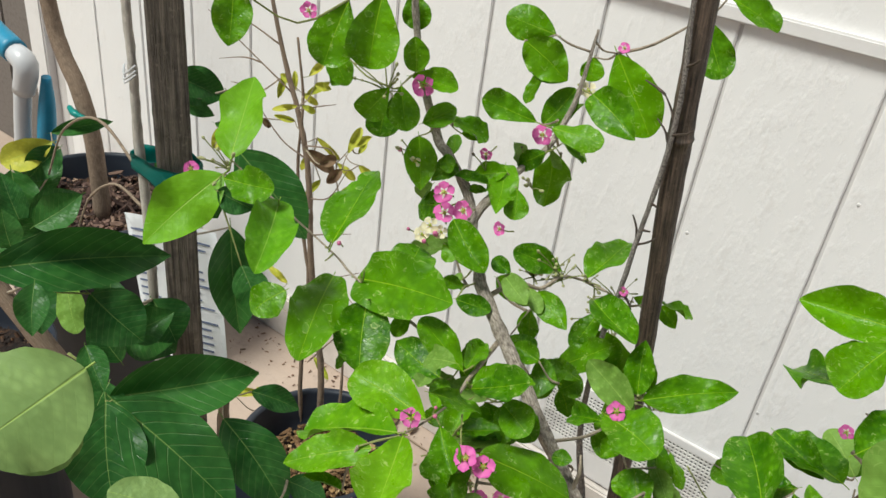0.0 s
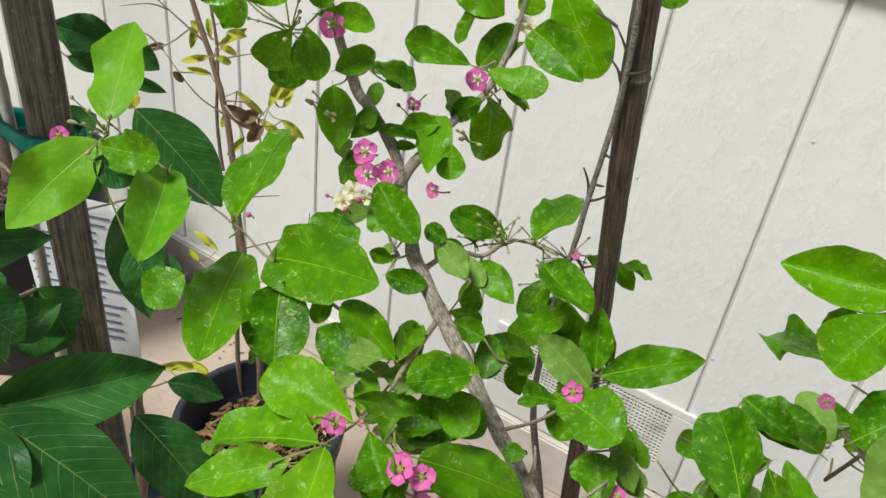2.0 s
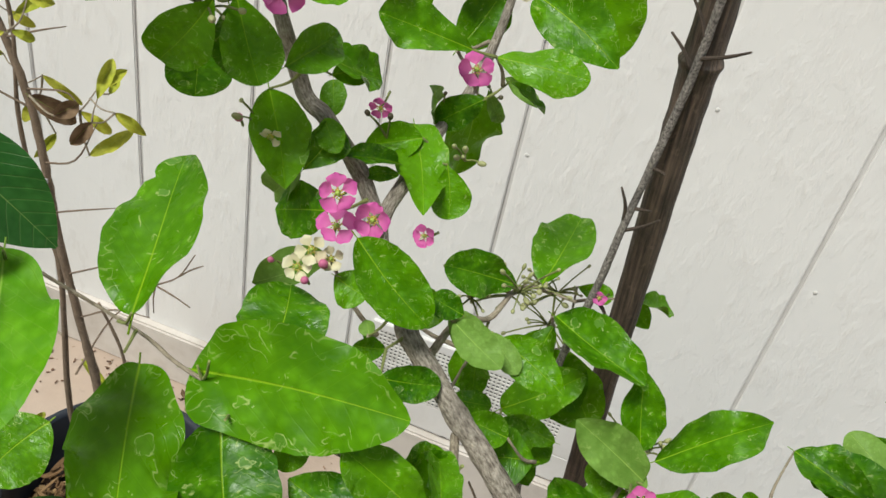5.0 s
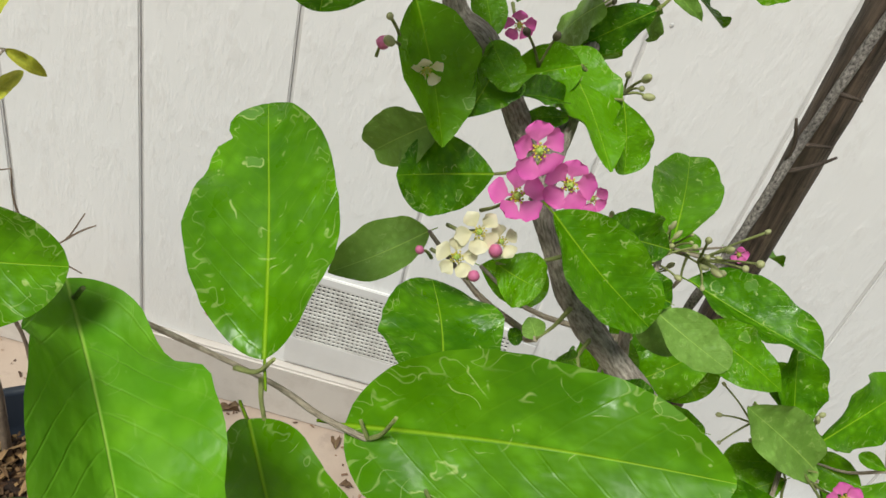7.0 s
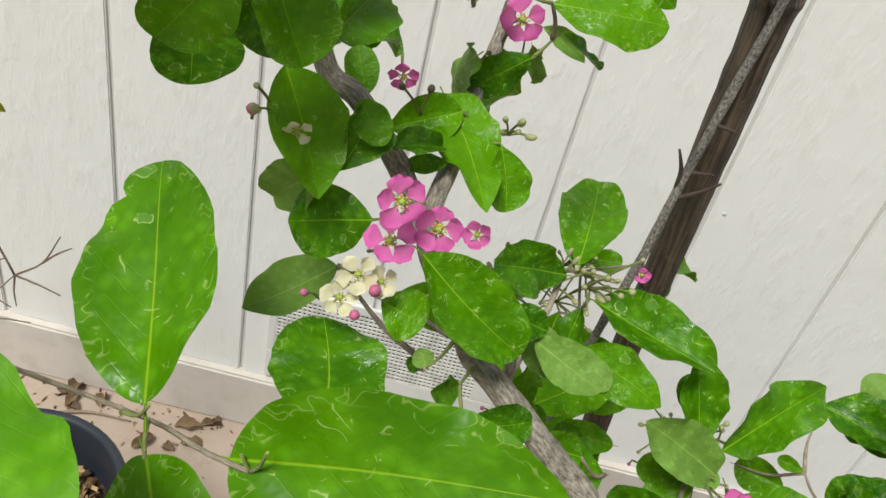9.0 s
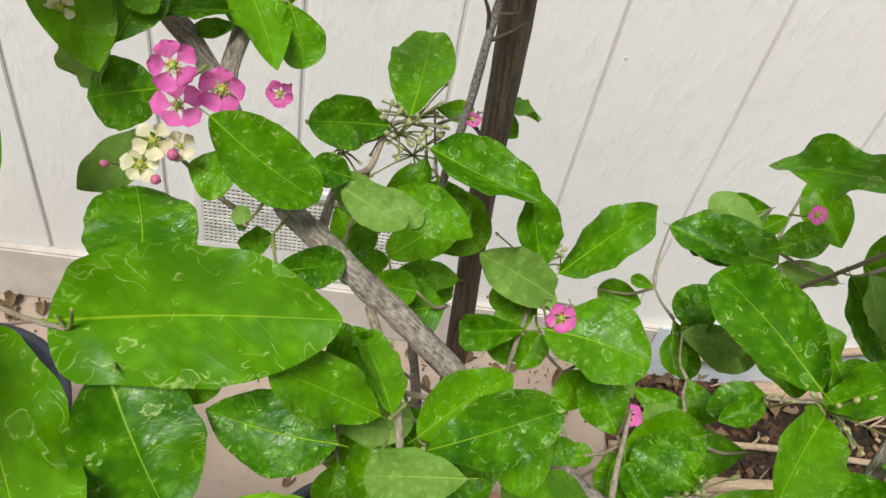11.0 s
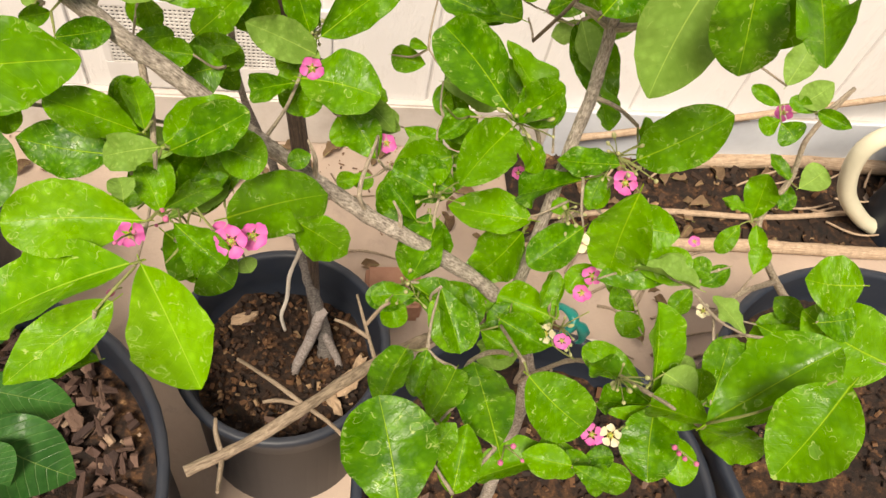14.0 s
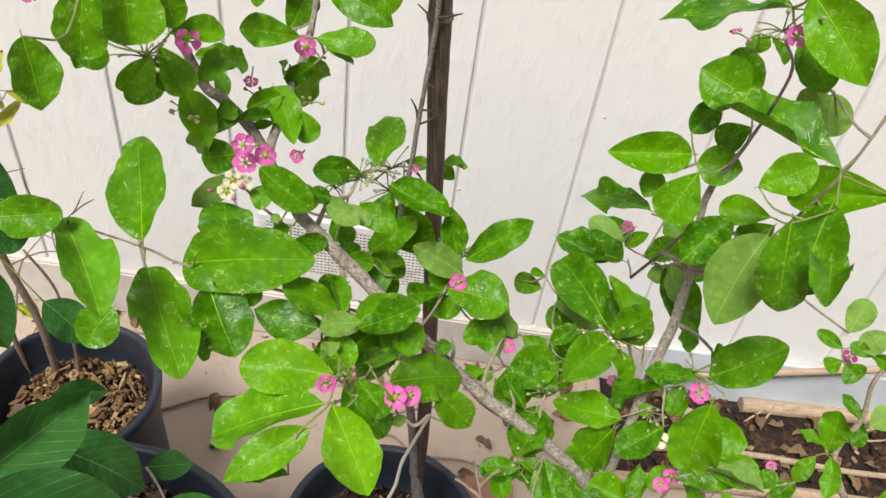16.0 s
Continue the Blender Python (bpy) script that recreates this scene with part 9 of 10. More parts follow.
shoot(cherry, (-0.180, 0.553, 0.907), (-0.168, 0.552, 0.915), (-0.153, 0.549, 0.924), 0.0008)
shoot(cherry, (-0.153, 0.549, 0.924), (-0.150, 0.539, 0.929), (-0.149, 0.530, 0.938), 0.0008)
shoot(cherry, (0.140, 0.339, 0.832), (0.139, 0.346, 0.806), (0.141, 0.348, 0.790), 0.0008)
shoot(cherry, (0.055, 0.567, 0.838), (0.077, 0.561, 0.831), (0.101, 0.554, 0.828), 0.0011)
shoot(cherry, (-0.224, 0.456, 0.927), (-0.247, 0.466, 0.921), (-0.269, 0.481, 0.924), 0.0011)
shoot(cherry, (-0.253, 0.412, 0.955), (-0.271, 0.427, 0.953), (-0.293, 0.445, 0.960), 0.0011)
shoot(cherry, (0.055, 0.567, 0.838), (0.064, 0.584, 0.848), (0.076, 0.604, 0.870), 0.0011)
shoot(cherry, (0.047, 0.478, 0.909), (0.073, 0.485, 0.919), (0.098, 0.487, 0.934), 0.0011)
shoot(cherry, (-0.240, 0.550, 1.108), (-0.220, 0.565, 1.118), (-0.194, 0.585, 1.142), 0.0011)
shoot(cherry, (-0.194, 0.585, 1.142), (-0.187, 0.585, 1.149), (-0.181, 0.582, 1.160), 0.0008)
shoot(cherry, (0.054, 0.203, 0.926), (0.062, 0.197, 0.957), (0.075, 0.196, 0.991), 0.0006)
shoot(cherry, (-0.034, 0.392, 0.909), (-0.045, 0.375, 0.926), (-0.058, 0.353, 0.960), 0.0006)
shoot(cherry, (0.141, 0.348, 0.790), (0.174, 0.341, 0.757), (0.205, 0.338, 0.737), 0.0011)
shoot(cherry, (0.205, 0.338, 0.737), (0.205, 0.349, 0.711), (0.207, 0.354, 0.694), 0.0011)
shoot(cherry, (0.207, 0.354, 0.694), (0.222, 0.344, 0.684), (0.235, 0.336, 0.681), 0.0008)
shoot(cherry, (0.228, 0.341, 0.684), (0.217, 0.325, 0.664), (0.201, 0.314, 0.653), 0.0011)
shoot(cherry, (0.205, 0.338, 0.737), (0.256, 0.322, 0.748), (0.295, 0.298, 0.767), 0.0011)
shoot(cherry, (-0.331, 0.355, 1.149), (-0.315, 0.298, 1.147), (-0.302, 0.245, 1.175), 0.0006)
shoot(cherry, (0.098, 0.487, 0.934), (0.160, 0.473, 0.897), (0.210, 0.471, 0.868), 0.0011)
shoot(shrub, (0.271, 0.471, 0.767), (0.269, 0.469, 0.766), (0.268, 0.467, 0.765), 0.0006)
shoot(shrub, (0.271, 0.468, 0.754), (0.274, 0.470, 0.751), (0.278, 0.472, 0.750), 0.0006)
shoot(shrub, (0.272, 0.470, 0.760), (0.273, 0.465, 0.761), (0.274, 0.459, 0.764), 0.0006)
shoot(shrub, (0.263, 0.457, 0.721), (0.257, 0.456, 0.721), (0.252, 0.455, 0.723), 0.0006)
shoot(shrub, (0.268, 0.464, 0.741), (0.265, 0.457, 0.742), (0.262, 0.450, 0.748), 0.0006)
shoot(shrub, (0.252, 0.455, 0.723), (0.250, 0.462, 0.723), (0.248, 0.468, 0.723), 0.0006)
shoot(shrub, (0.252, 0.455, 0.723), (0.247, 0.454, 0.728), (0.244, 0.453, 0.735), 0.0006)
shoot(shrub, (0.246, 0.454, 0.732), (0.247, 0.448, 0.730), (0.248, 0.443, 0.732), 0.0006)
shoot(shrub, (0.247, 0.448, 0.732), (0.241, 0.448, 0.729), (0.237, 0.447, 0.726), 0.0006)
shoot(shrub, (0.260, 0.345, 0.790), (0.259, 0.344, 0.799), (0.259, 0.341, 0.810), 0.0008)
shoot(shrub, (0.263, 0.346, 0.785), (0.253, 0.339, 0.776), (0.244, 0.333, 0.768), 0.0008)
shoot(shrub, (0.297, 0.356, 0.730), (0.282, 0.360, 0.721), (0.271, 0.362, 0.717), 0.0008)
shoot(shrub, (0.211, 0.379, 0.704), (0.224, 0.368, 0.704), (0.234, 0.360, 0.711), 0.0008)
shoot(shrub, (0.200, 0.370, 0.710), (0.208, 0.373, 0.731), (0.211, 0.377, 0.761), 0.0011)
shoot(shrub, (0.272, 0.480, 0.860), (0.242, 0.458, 0.859), (0.219, 0.441, 0.874), 0.0011)
shoot(shrub, (0.219, 0.441, 0.874), (0.217, 0.437, 0.876), (0.215, 0.435, 0.881), 0.0006)
shoot(shrub, (0.219, 0.441, 0.874), (0.215, 0.445, 0.872), (0.211, 0.449, 0.873), 0.0006)
shoot(shrub, (0.211, 0.449, 0.873), (0.207, 0.452, 0.870), (0.200, 0.453, 0.867), 0.0006)
shoot(shrub, (0.200, 0.453, 0.867), (0.201, 0.449, 0.863), (0.201, 0.445, 0.861), 0.0006)
shoot(shrub, (0.201, 0.445, 0.861), (0.205, 0.447, 0.856), (0.207, 0.449, 0.853), 0.0006)
shoot(shrub, (0.200, 0.370, 0.710), (0.198, 0.338, 0.695), (0.191, 0.302, 0.685), 0.0011)
shoot(citrus, (-0.758, 0.730, 0.872), (-0.757, 0.733, 0.872), (-0.757, 0.736, 0.873), 0.0006)
shoot(citrus, (-0.762, 0.730, 0.898), (-0.758, 0.733, 0.898), (-0.753, 0.736, 0.900), 0.0006)
shoot(citrus, (-0.750, 0.730, 0.794), (-0.746, 0.727, 0.794), (-0.741, 0.724, 0.798), 0.0006)
shoot(citrus, (-0.760, 0.730, 0.820), (-0.774, 0.736, 0.819), (-0.786, 0.743, 0.822), 0.0008)
shoot(citrus, (-0.762, 0.730, 0.800), (-0.761, 0.746, 0.798), (-0.760, 0.763, 0.800), 0.0008)
shoot(citrus, (-0.783, 0.730, 0.885), (-0.795, 0.744, 0.874), (-0.809, 0.757, 0.872), 0.0008)
shoot(citrus, (-0.809, 0.757, 0.872), (-0.831, 0.766, 0.862), (-0.847, 0.777, 0.864), 0.0008)
shoot(citrus, (-0.847, 0.777, 0.864), (-0.837, 0.789, 0.849), (-0.829, 0.797, 0.839), 0.0008)
shoot(citrus, (-0.833, 0.792, 0.845), (-0.842, 0.799, 0.839), (-0.850, 0.804, 0.836), 0.0008)
shoot(citrus, (-0.760, 0.763, 0.800), (-0.772, 0.771, 0.776), (-0.785, 0.777, 0.763), 0.0011)
shoot(citrus, (-0.786, 0.743, 0.822), (-0.800, 0.725, 0.824), (-0.808, 0.702, 0.829), 0.0011)
shoot(citrus, (-0.785, 0.777, 0.763), (-0.781, 0.784, 0.737), (-0.777, 0.790, 0.716), 0.0011)
shoot(citrus, (-0.758, 0.730, 0.872), (-0.741, 0.712, 0.873), (-0.718, 0.690, 0.880), 0.0011)
shoot(citrus, (-0.718, 0.690, 0.880), (-0.713, 0.680, 0.882), (-0.705, 0.670, 0.888), 0.0008)
shoot(citrus, (-0.712, 0.680, 0.884), (-0.704, 0.688, 0.894), (-0.701, 0.696, 0.913), 0.0008)
shoot(citrus, (-0.741, 0.724, 0.798), (-0.712, 0.711, 0.796), (-0.687, 0.696, 0.805), 0.0011)
shoot(citrus, (-0.687, 0.696, 0.805), (-0.681, 0.705, 0.805), (-0.675, 0.716, 0.806), 0.0008)
shoot(citrus, (-0.675, 0.716, 0.806), (-0.672, 0.724, 0.813), (-0.667, 0.736, 0.828), 0.0008)
shoot(citrus, (-0.671, 0.726, 0.817), (-0.650, 0.715, 0.817), (-0.630, 0.710, 0.821), 0.0008)
shoot(citrus, (-0.630, 0.710, 0.821), (-0.624, 0.687, 0.823), (-0.622, 0.670, 0.830), 0.0008)
shoot(citrus, (-0.622, 0.670, 0.830), (-0.622, 0.673, 0.839), (-0.621, 0.678, 0.850), 0.0008)
shoot(citrus, (-0.675, 0.716, 0.806), (-0.674, 0.716, 0.782), (-0.668, 0.716, 0.760), 0.0011)
shoot(citrus, (-0.749, 0.735, 0.320), (-0.754, 0.770, 0.314), (-0.752, 0.804, 0.323), 0.0011)
shoot(citrus, (-0.667, 0.736, 0.828), (-0.684, 0.759, 0.806), (-0.697, 0.784, 0.792), 0.0011)
shoot(citrus, (-0.748, 0.735, 0.301), (-0.784, 0.734, 0.288), (-0.818, 0.730, 0.279), 0.0011)
shoot(citrus, (-0.801, 0.731, 0.284), (-0.799, 0.707, 0.296), (-0.803, 0.682, 0.322), 0.0011)
shoot(citrus, (-0.847, 0.777, 0.864), (-0.878, 0.755, 0.833), (-0.911, 0.743, 0.819), 0.0011)
shoot(citrus, (-0.911, 0.743, 0.819), (-0.918, 0.727, 0.774), (-0.921, 0.702, 0.742), 0.0011)
shoot(citrus, (-0.818, 0.730, 0.279), (-0.825, 0.754, 0.233), (-0.829, 0.784, 0.203), 0.0011)
shoot(citrus, (-0.829, 0.784, 0.203), (-0.859, 0.780, 0.184), (-0.890, 0.770, 0.176), 0.0011)
shoot(citrus, (-0.890, 0.770, 0.176), (-0.894, 0.742, 0.202), (-0.908, 0.722, 0.238), 0.0011)
shoot(citrus, (-0.908, 0.722, 0.238), (-0.921, 0.720, 0.233), (-0.934, 0.720, 0.233), 0.0008)
shoot(citrus, (-0.745, 0.735, 0.471), (-0.796, 0.748, 0.471), (-0.860, 0.763, 0.477), 0.0011)
shoot(citrus, (-0.860, 0.763, 0.477), (-0.860, 0.783, 0.471), (-0.861, 0.804, 0.477), 0.0008)
shoot(mango, (-0.414, 0.218, 0.867), (-0.416, 0.220, 0.871), (-0.417, 0.222, 0.877), 0.0006)
shoot(mango, (-0.414, 0.218, 0.867), (-0.408, 0.214, 0.869), (-0.402, 0.210, 0.877), 0.0006)
shoot(mango, (-0.402, 0.210, 0.877), (-0.401, 0.212, 0.876), (-0.400, 0.214, 0.877), 0.0006)
shoot(mango, (-0.451, 0.345, 0.766), (-0.446, 0.357, 0.762), (-0.440, 0.369, 0.763), 0.0008)
shoot(mango, (-0.451, 0.345, 0.766), (-0.439, 0.335, 0.762), (-0.429, 0.328, 0.764), 0.0008)
shoot(mango, (-0.531, 0.335, 0.827), (-0.515, 0.335, 0.825), (-0.499, 0.336, 0.829), 0.0008)
shoot(mango, (-0.531, 0.335, 0.839), (-0.526, 0.319, 0.837), (-0.518, 0.302, 0.841), 0.0008)
shoot(mango, (-0.518, 0.302, 0.841), (-0.511, 0.296, 0.839), (-0.504, 0.289, 0.844), 0.0008)
shoot(mango, (-0.504, 0.289, 0.844), (-0.493, 0.289, 0.847), (-0.480, 0.285, 0.855), 0.0008)
shoot(mango, (-0.480, 0.285, 0.855), (-0.477, 0.289, 0.866), (-0.471, 0.295, 0.886), 0.0008)
shoot(mango, (-0.471, 0.295, 0.886), (-0.465, 0.268, 0.894), (-0.467, 0.243, 0.918), 0.0011)
shoot(mango, (-0.531, 0.335, 0.901), (-0.520, 0.370, 0.895), (-0.502, 0.399, 0.900), 0.0011)
shoot(mango, (-0.632, 0.239, 0.863), (-0.627, 0.272, 0.866), (-0.629, 0.307, 0.883), 0.0011)
shoot(mango, (-0.629, 0.307, 0.883), (-0.636, 0.310, 0.876), (-0.643, 0.312, 0.872), 0.0008)
shoot(mango, (-0.643, 0.312, 0.872), (-0.663, 0.308, 0.865), (-0.680, 0.304, 0.860), 0.0008)
shoot(mango, (-0.680, 0.304, 0.860), (-0.681, 0.301, 0.858), (-0.682, 0.299, 0.859), 0.0006)
shoot(mango, (-0.670, 0.306, 0.863), (-0.673, 0.330, 0.860), (-0.682, 0.360, 0.873), 0.0011)
shoot(mango, (-0.676, 0.333, 0.868), (-0.699, 0.327, 0.878), (-0.719, 0.314, 0.900), 0.0011)
shoot(mango, (-0.467, 0.243, 0.918), (-0.482, 0.220, 0.924), (-0.504, 0.190, 0.944), 0.0006)
shoot(mango, (-0.616, 0.245, 0.841), (-0.586, 0.245, 0.862), (-0.557, 0.248, 0.887), 0.0011)
shoot(mango, (-0.346, 0.327, 0.750), (-0.328, 0.306, 0.765), (-0.311, 0.282, 0.785), 0.0011)
shoot(mango, (-0.311, 0.282, 0.785), (-0.310, 0.268, 0.782), (-0.308, 0.257, 0.784), 0.0008)
shoot(mango, (-0.308, 0.257, 0.784), (-0.309, 0.250, 0.786), (-0.311, 0.240, 0.791), 0.0008)
shoot(mango, (-0.779, 0.387, 0.888), (-0.776, 0.390, 0.884), (-0.774, 0.392, 0.882), 0.0006)
shoot(mango, (-0.779, 0.387, 0.888), (-0.787, 0.391, 0.887), (-0.797, 0.396, 0.890), 0.0008)
shoot(mango, (-0.774, 0.392, 0.882), (-0.781, 0.376, 0.846), (-0.782, 0.360, 0.829), 0.0011)
shoot(mango, (-0.641, 0.509, 0.963), (-0.656, 0.488, 0.955), (-0.670, 0.472, 0.949), 0.0011)
shoot(mango, (-0.670, 0.472, 0.949), (-0.682, 0.471, 0.952), (-0.697, 0.468, 0.957), 0.0008)
shoot(mango, (-0.683, 0.470, 0.953), (-0.683, 0.473, 0.962), (-0.680, 0.475, 0.976), 0.0008)
shoot(mango, (-0.680, 0.475, 0.976), (-0.674, 0.468, 0.978), (-0.669, 0.460, 0.981), 0.0008)
shoot(mango, (-0.416, 0.304, 1.003), (-0.403, 0.303, 1.007), (-0.393, 0.302, 1.013), 0.0006)
shoot(mango, (-0.393, 0.302, 1.013), (-0.381, 0.303, 0.985), (-0.367, 0.300, 0.966), 0.0006)
shoot(mango, (-0.939, 0.726, 0.763), (-0.941, 0.726, 0.765), (-0.944, 0.725, 0.770), 0.0006)

# ---- flowers and buds ----
flower(cherry, (-0.271, 0.393, 1.031), 0.0155, (0.31, -0.75, 0.26), PINK)
flower(cherry, (-0.272, 0.398, 1.013), 0.0155, (0.28, -0.63, 0.66), PINK)
flower(cherry, (-0.259, 0.402, 1.019), 0.0155, (0.02, -1.05, 0.14), PINK)
flower(cherry, (-0.249, 0.475, 1.059), 0.0155, (0.15, -1.23, 0.24), PINK)
flower(cherry, (-0.299, 0.394, 1.097), 0.0155, (0.46, -1.04, 0.32), PINK)
flower(cherry, (-0.1227, 0.4158, 0.9167), 0.0146, (-0.06, -1.07, 0.64), PINK)
flower(cherry, (-0.077, 0.406, 0.866), 0.0137, (-0.35, -0.77, 0.54), PINK)
flower(cherry, (0.050, 0.347, 0.911), 0.0146, (-0.39, -0.65, 0.39), PINK)
flower(cherry, (-0.154, 0.277, 0.953), 0.0146, (-0.03, -0.50, 0.62), PINK)
flower(cherry, (-0.146, 0.284, 0.947), 0.0137, (0.12, -0.62, 0.55), PINK)
flower(cherry, (-0.159, 0.286, 0.944), 0.0127, (0.02, -0.40, 0.72), PINK)
flower(cherry, (-0.159, 0.343, 0.863), 0.0127, (-0.19, -0.72, 1.02), PINK)
flower(cherry, (-0.165, 0.323, 0.874), 0.0127, (0.27, -0.53, 1.02), PINK)
flower(cherry, (-0.195, 0.279, 0.954), 0.0130, (0.29, -0.75, 0.49), PINK)
flower(cherry, (0.059, 0.342, 0.817), 0.0130, (-0.37, -0.49, 0.63), PINK)
flower(cherry, (0.035, 0.308, 0.855), 0.0120, (-0.63, -0.57, 0.70), PINK)
flower(shrub, (0.230, 0.479, 0.832), 0.0146, (-0.75, -0.73, 0.49), PINK)
flower(cherry, (0.032, 0.228, 0.840), 0.0130, (-0.27, -0.31, 0.67), PINK)
flower(cherry, (0.021, 0.209, 0.895), 0.0120, (-0.67, -0.39, 0.59), PALE)
flower(cherry, (0.021, 0.299, 0.820), 0.0130, (-0.60, -0.47, 0.52), PALE)
flower(cherry, (0.015, 0.273, 0.864), 0.0100, (-0.47, -0.56, 0.88), PINK)
flower(cherry, (0.028, 0.327, 0.881), 0.0150, (-0.31, -0.46, 0.79), PALE)
flower(cherry, (-0.279, 0.393, 1.002), 0.0130, (0.27, -0.81, 0.42), PALE)
flower(cherry, (-0.283, 0.390, 0.994), 0.0130, (0.32, -0.86, 0.46), PALE)
flower(cherry, (-0.272, 0.397, 0.998), 0.0110, (0.19, -0.89, 0.54), PALE)
flower(cherry, (-0.246, 0.528, 1.082), 0.0130, (0.00, -0.85, 0.28), PALE)
flower(cherry, (-0.283, 0.458, 1.0365), 0.0110, (0.10, -0.70, -0.25), PINK)
flower(cherry, (-0.3034, 0.4003, 1.0402), 0.0095, (0.25, -0.75, -0.30), PALE)
flower(cherry, (-0.246, 0.432, 0.999), 0.0110, (-0.07, -1.14, 0.25), PINK)
flower(cherry, (-0.168, 0.496, 0.955), 0.0080, (-0.21, -1.13, 0.24), PINK)
flower(cherry, (-0.414, 0.297, 1.023), 0.0110, (0.71, -0.79, 0.68), PINK)
flower(cherry, (0.033, 0.403, 1.148), 0.0130, (-0.42, -0.82, 0.18), PINK)
flower(shrub, (0.190, 0.371, 0.713), 0.0130, (-0.70, -0.19, 0.91), PALE)
flower(cherry, (-0.360, 0.350, 1.136), 0.0110, (0.71, -0.83, 0.31), PINK)
flower(cherry, (-0.236, 0.551, 1.113), 0.0090, (0.28, -0.89, 0.37), PINK)
flower(cherry, (0.007, 0.394, 0.856), 0.0090, (-0.29, -0.74, 0.69), PINK)
flower(shrub, (0.192, 0.430, 0.725), 0.0100, (-0.72, -0.71, 0.80), PINK)
flower(shrub, (0.219, 0.321, 0.766), 0.0090, (-0.47, -0.11, 0.87), PINK)
flower(shrub, (0.195, 0.300, 0.740), 0.0100, (-0.58, -0.61, 0.70), PINK)
flower(cherry, (0.004, 0.482, 0.939), 0.0100, (-0.10, -0.63, 0.47), PINK)
flower(cherry, (0.049, 0.252, 0.822), 0.0090, (-0.52, -0.56, 0.59), PINK)
buds(cherry, (-0.318, 0.378, 1.095), 7, GREENBUD, 1)
buds(cherry, (-0.406, 0.313, 1.026), 6, GREENBUD, 2)
buds(cherry, (-0.3148, 0.3963, 1.0456), 1, PINKBUD, 3)
buds(cherry, (-0.314, 0.3965, 1.0485), 1, GREENBUD, 103)
buds(cherry, (-0.257, 0.462, 1.050), 1, BERRY, 4)
buds(cherry, (-0.275, 0.439, 1.037), 2, BERRY, 5)
buds(cherry, (-0.227, 0.450, 0.964), 7, GREENBUD, 6)
buds(cherry, (-0.207, 0.464, 0.963), 8, GREENBUD, 7)
buds(cherry, (-0.194, 0.488, 0.955), 5, GREENBUD, 8)
buds(cherry, (-0.244, 0.495, 1.042), 2, BERRY, 9)
buds(cherry, (-0.244, 0.458, 1.028), 3, GREENBUD, 10)
buds(cherry, (-0.127, 0.459, 0.899), 5, GREENBUD, 11)
buds(cherry, (-0.113, 0.460, 0.904), 3, GREENBUD, 12)
buds(cherry, (-0.192, 0.270, 0.964), 2, PINKBUD, 13)
buds(cherry, (-0.182, 0.279, 0.966), 2, PINKBUD, 14)
buds(cherry, (-0.293, 0.387, 0.995), 1, PINKBUD, 15)
buds(cherry, (-0.277, 0.385, 0.993), 1, PINKBUD, 16)
buds(cherry, (-0.273, 0.392, 0.998), 1, PINKBUD, 17)
buds(cherry, (-0.344, 0.372, 0.966), 1, PINKBUD, 18)
buds(cherry, (-0.192, 0.543, 0.918), 9, GREENBUD, 19)
buds(cherry, (-0.193, 0.532, 0.902), 8, GREENBUD, 20)
buds(cherry, (-0.185, 0.339, 0.861), 9, GREENBUD, 21)
buds(cherry, (-0.206, 0.341, 0.866), 2, PINKBUD, 22)
buds(cherry, (-0.227, 0.307, 0.852), 1, PINKBUD, 23)
buds(cherry, (-0.235, 0.286, 0.845), 3, PINKBUD, 24)
buds(cherry, (-0.213, 0.467, 0.878), 2, PINKBUD, 25)
buds(cherry, (-0.139, 0.475, 0.861), 2, PINKBUD, 26)
buds(cherry, (-0.122, 0.488, 0.874), 8, GREENBUD, 27)
buds(cherry, (0.027, 0.340, 0.890), 5, GREENBUD, 28)
buds(cherry, (0.049, 0.360, 0.916), 8, GREENBUD, 29)
buds(cherry, (-0.067, 0.319, 0.837), 5, GREENBUD, 30)
buds(cherry, (0.042, 0.239, 0.883), 6, GREENBUD, 31)
buds(cherry, (0.058, 0.200, 0.892), 4, PINKBUD, 32)
buds(shrub, (0.202, 0.312, 0.750), 8, PINKBUD, 33)
buds(cherry, (-0.026, 0.205, 0.880), 3, PINKBUD, 34)
buds(cherry, (-0.006, 0.381, 0.916), 6, GREENBUD, 35)
buds(cherry, (-0.046, 0.369, 0.859), 5, GREENBUD, 36)
buds(cherry, (0.032, 0.299, 0.821), 6, GREENBUD, 37)
buds(cherry, (0.028, 0.407, 1.151), 7, GREENBUD, 38)
buds(cherry, (0.007, 0.417, 1.142), 3, PINKBUD, 39)
buds(cherry, (0.042, 0.375, 1.025), 5, BERRY, 40)
buds(cherry, (-0.201, 0.436, 0.987), 6, GREENBUD, 41)

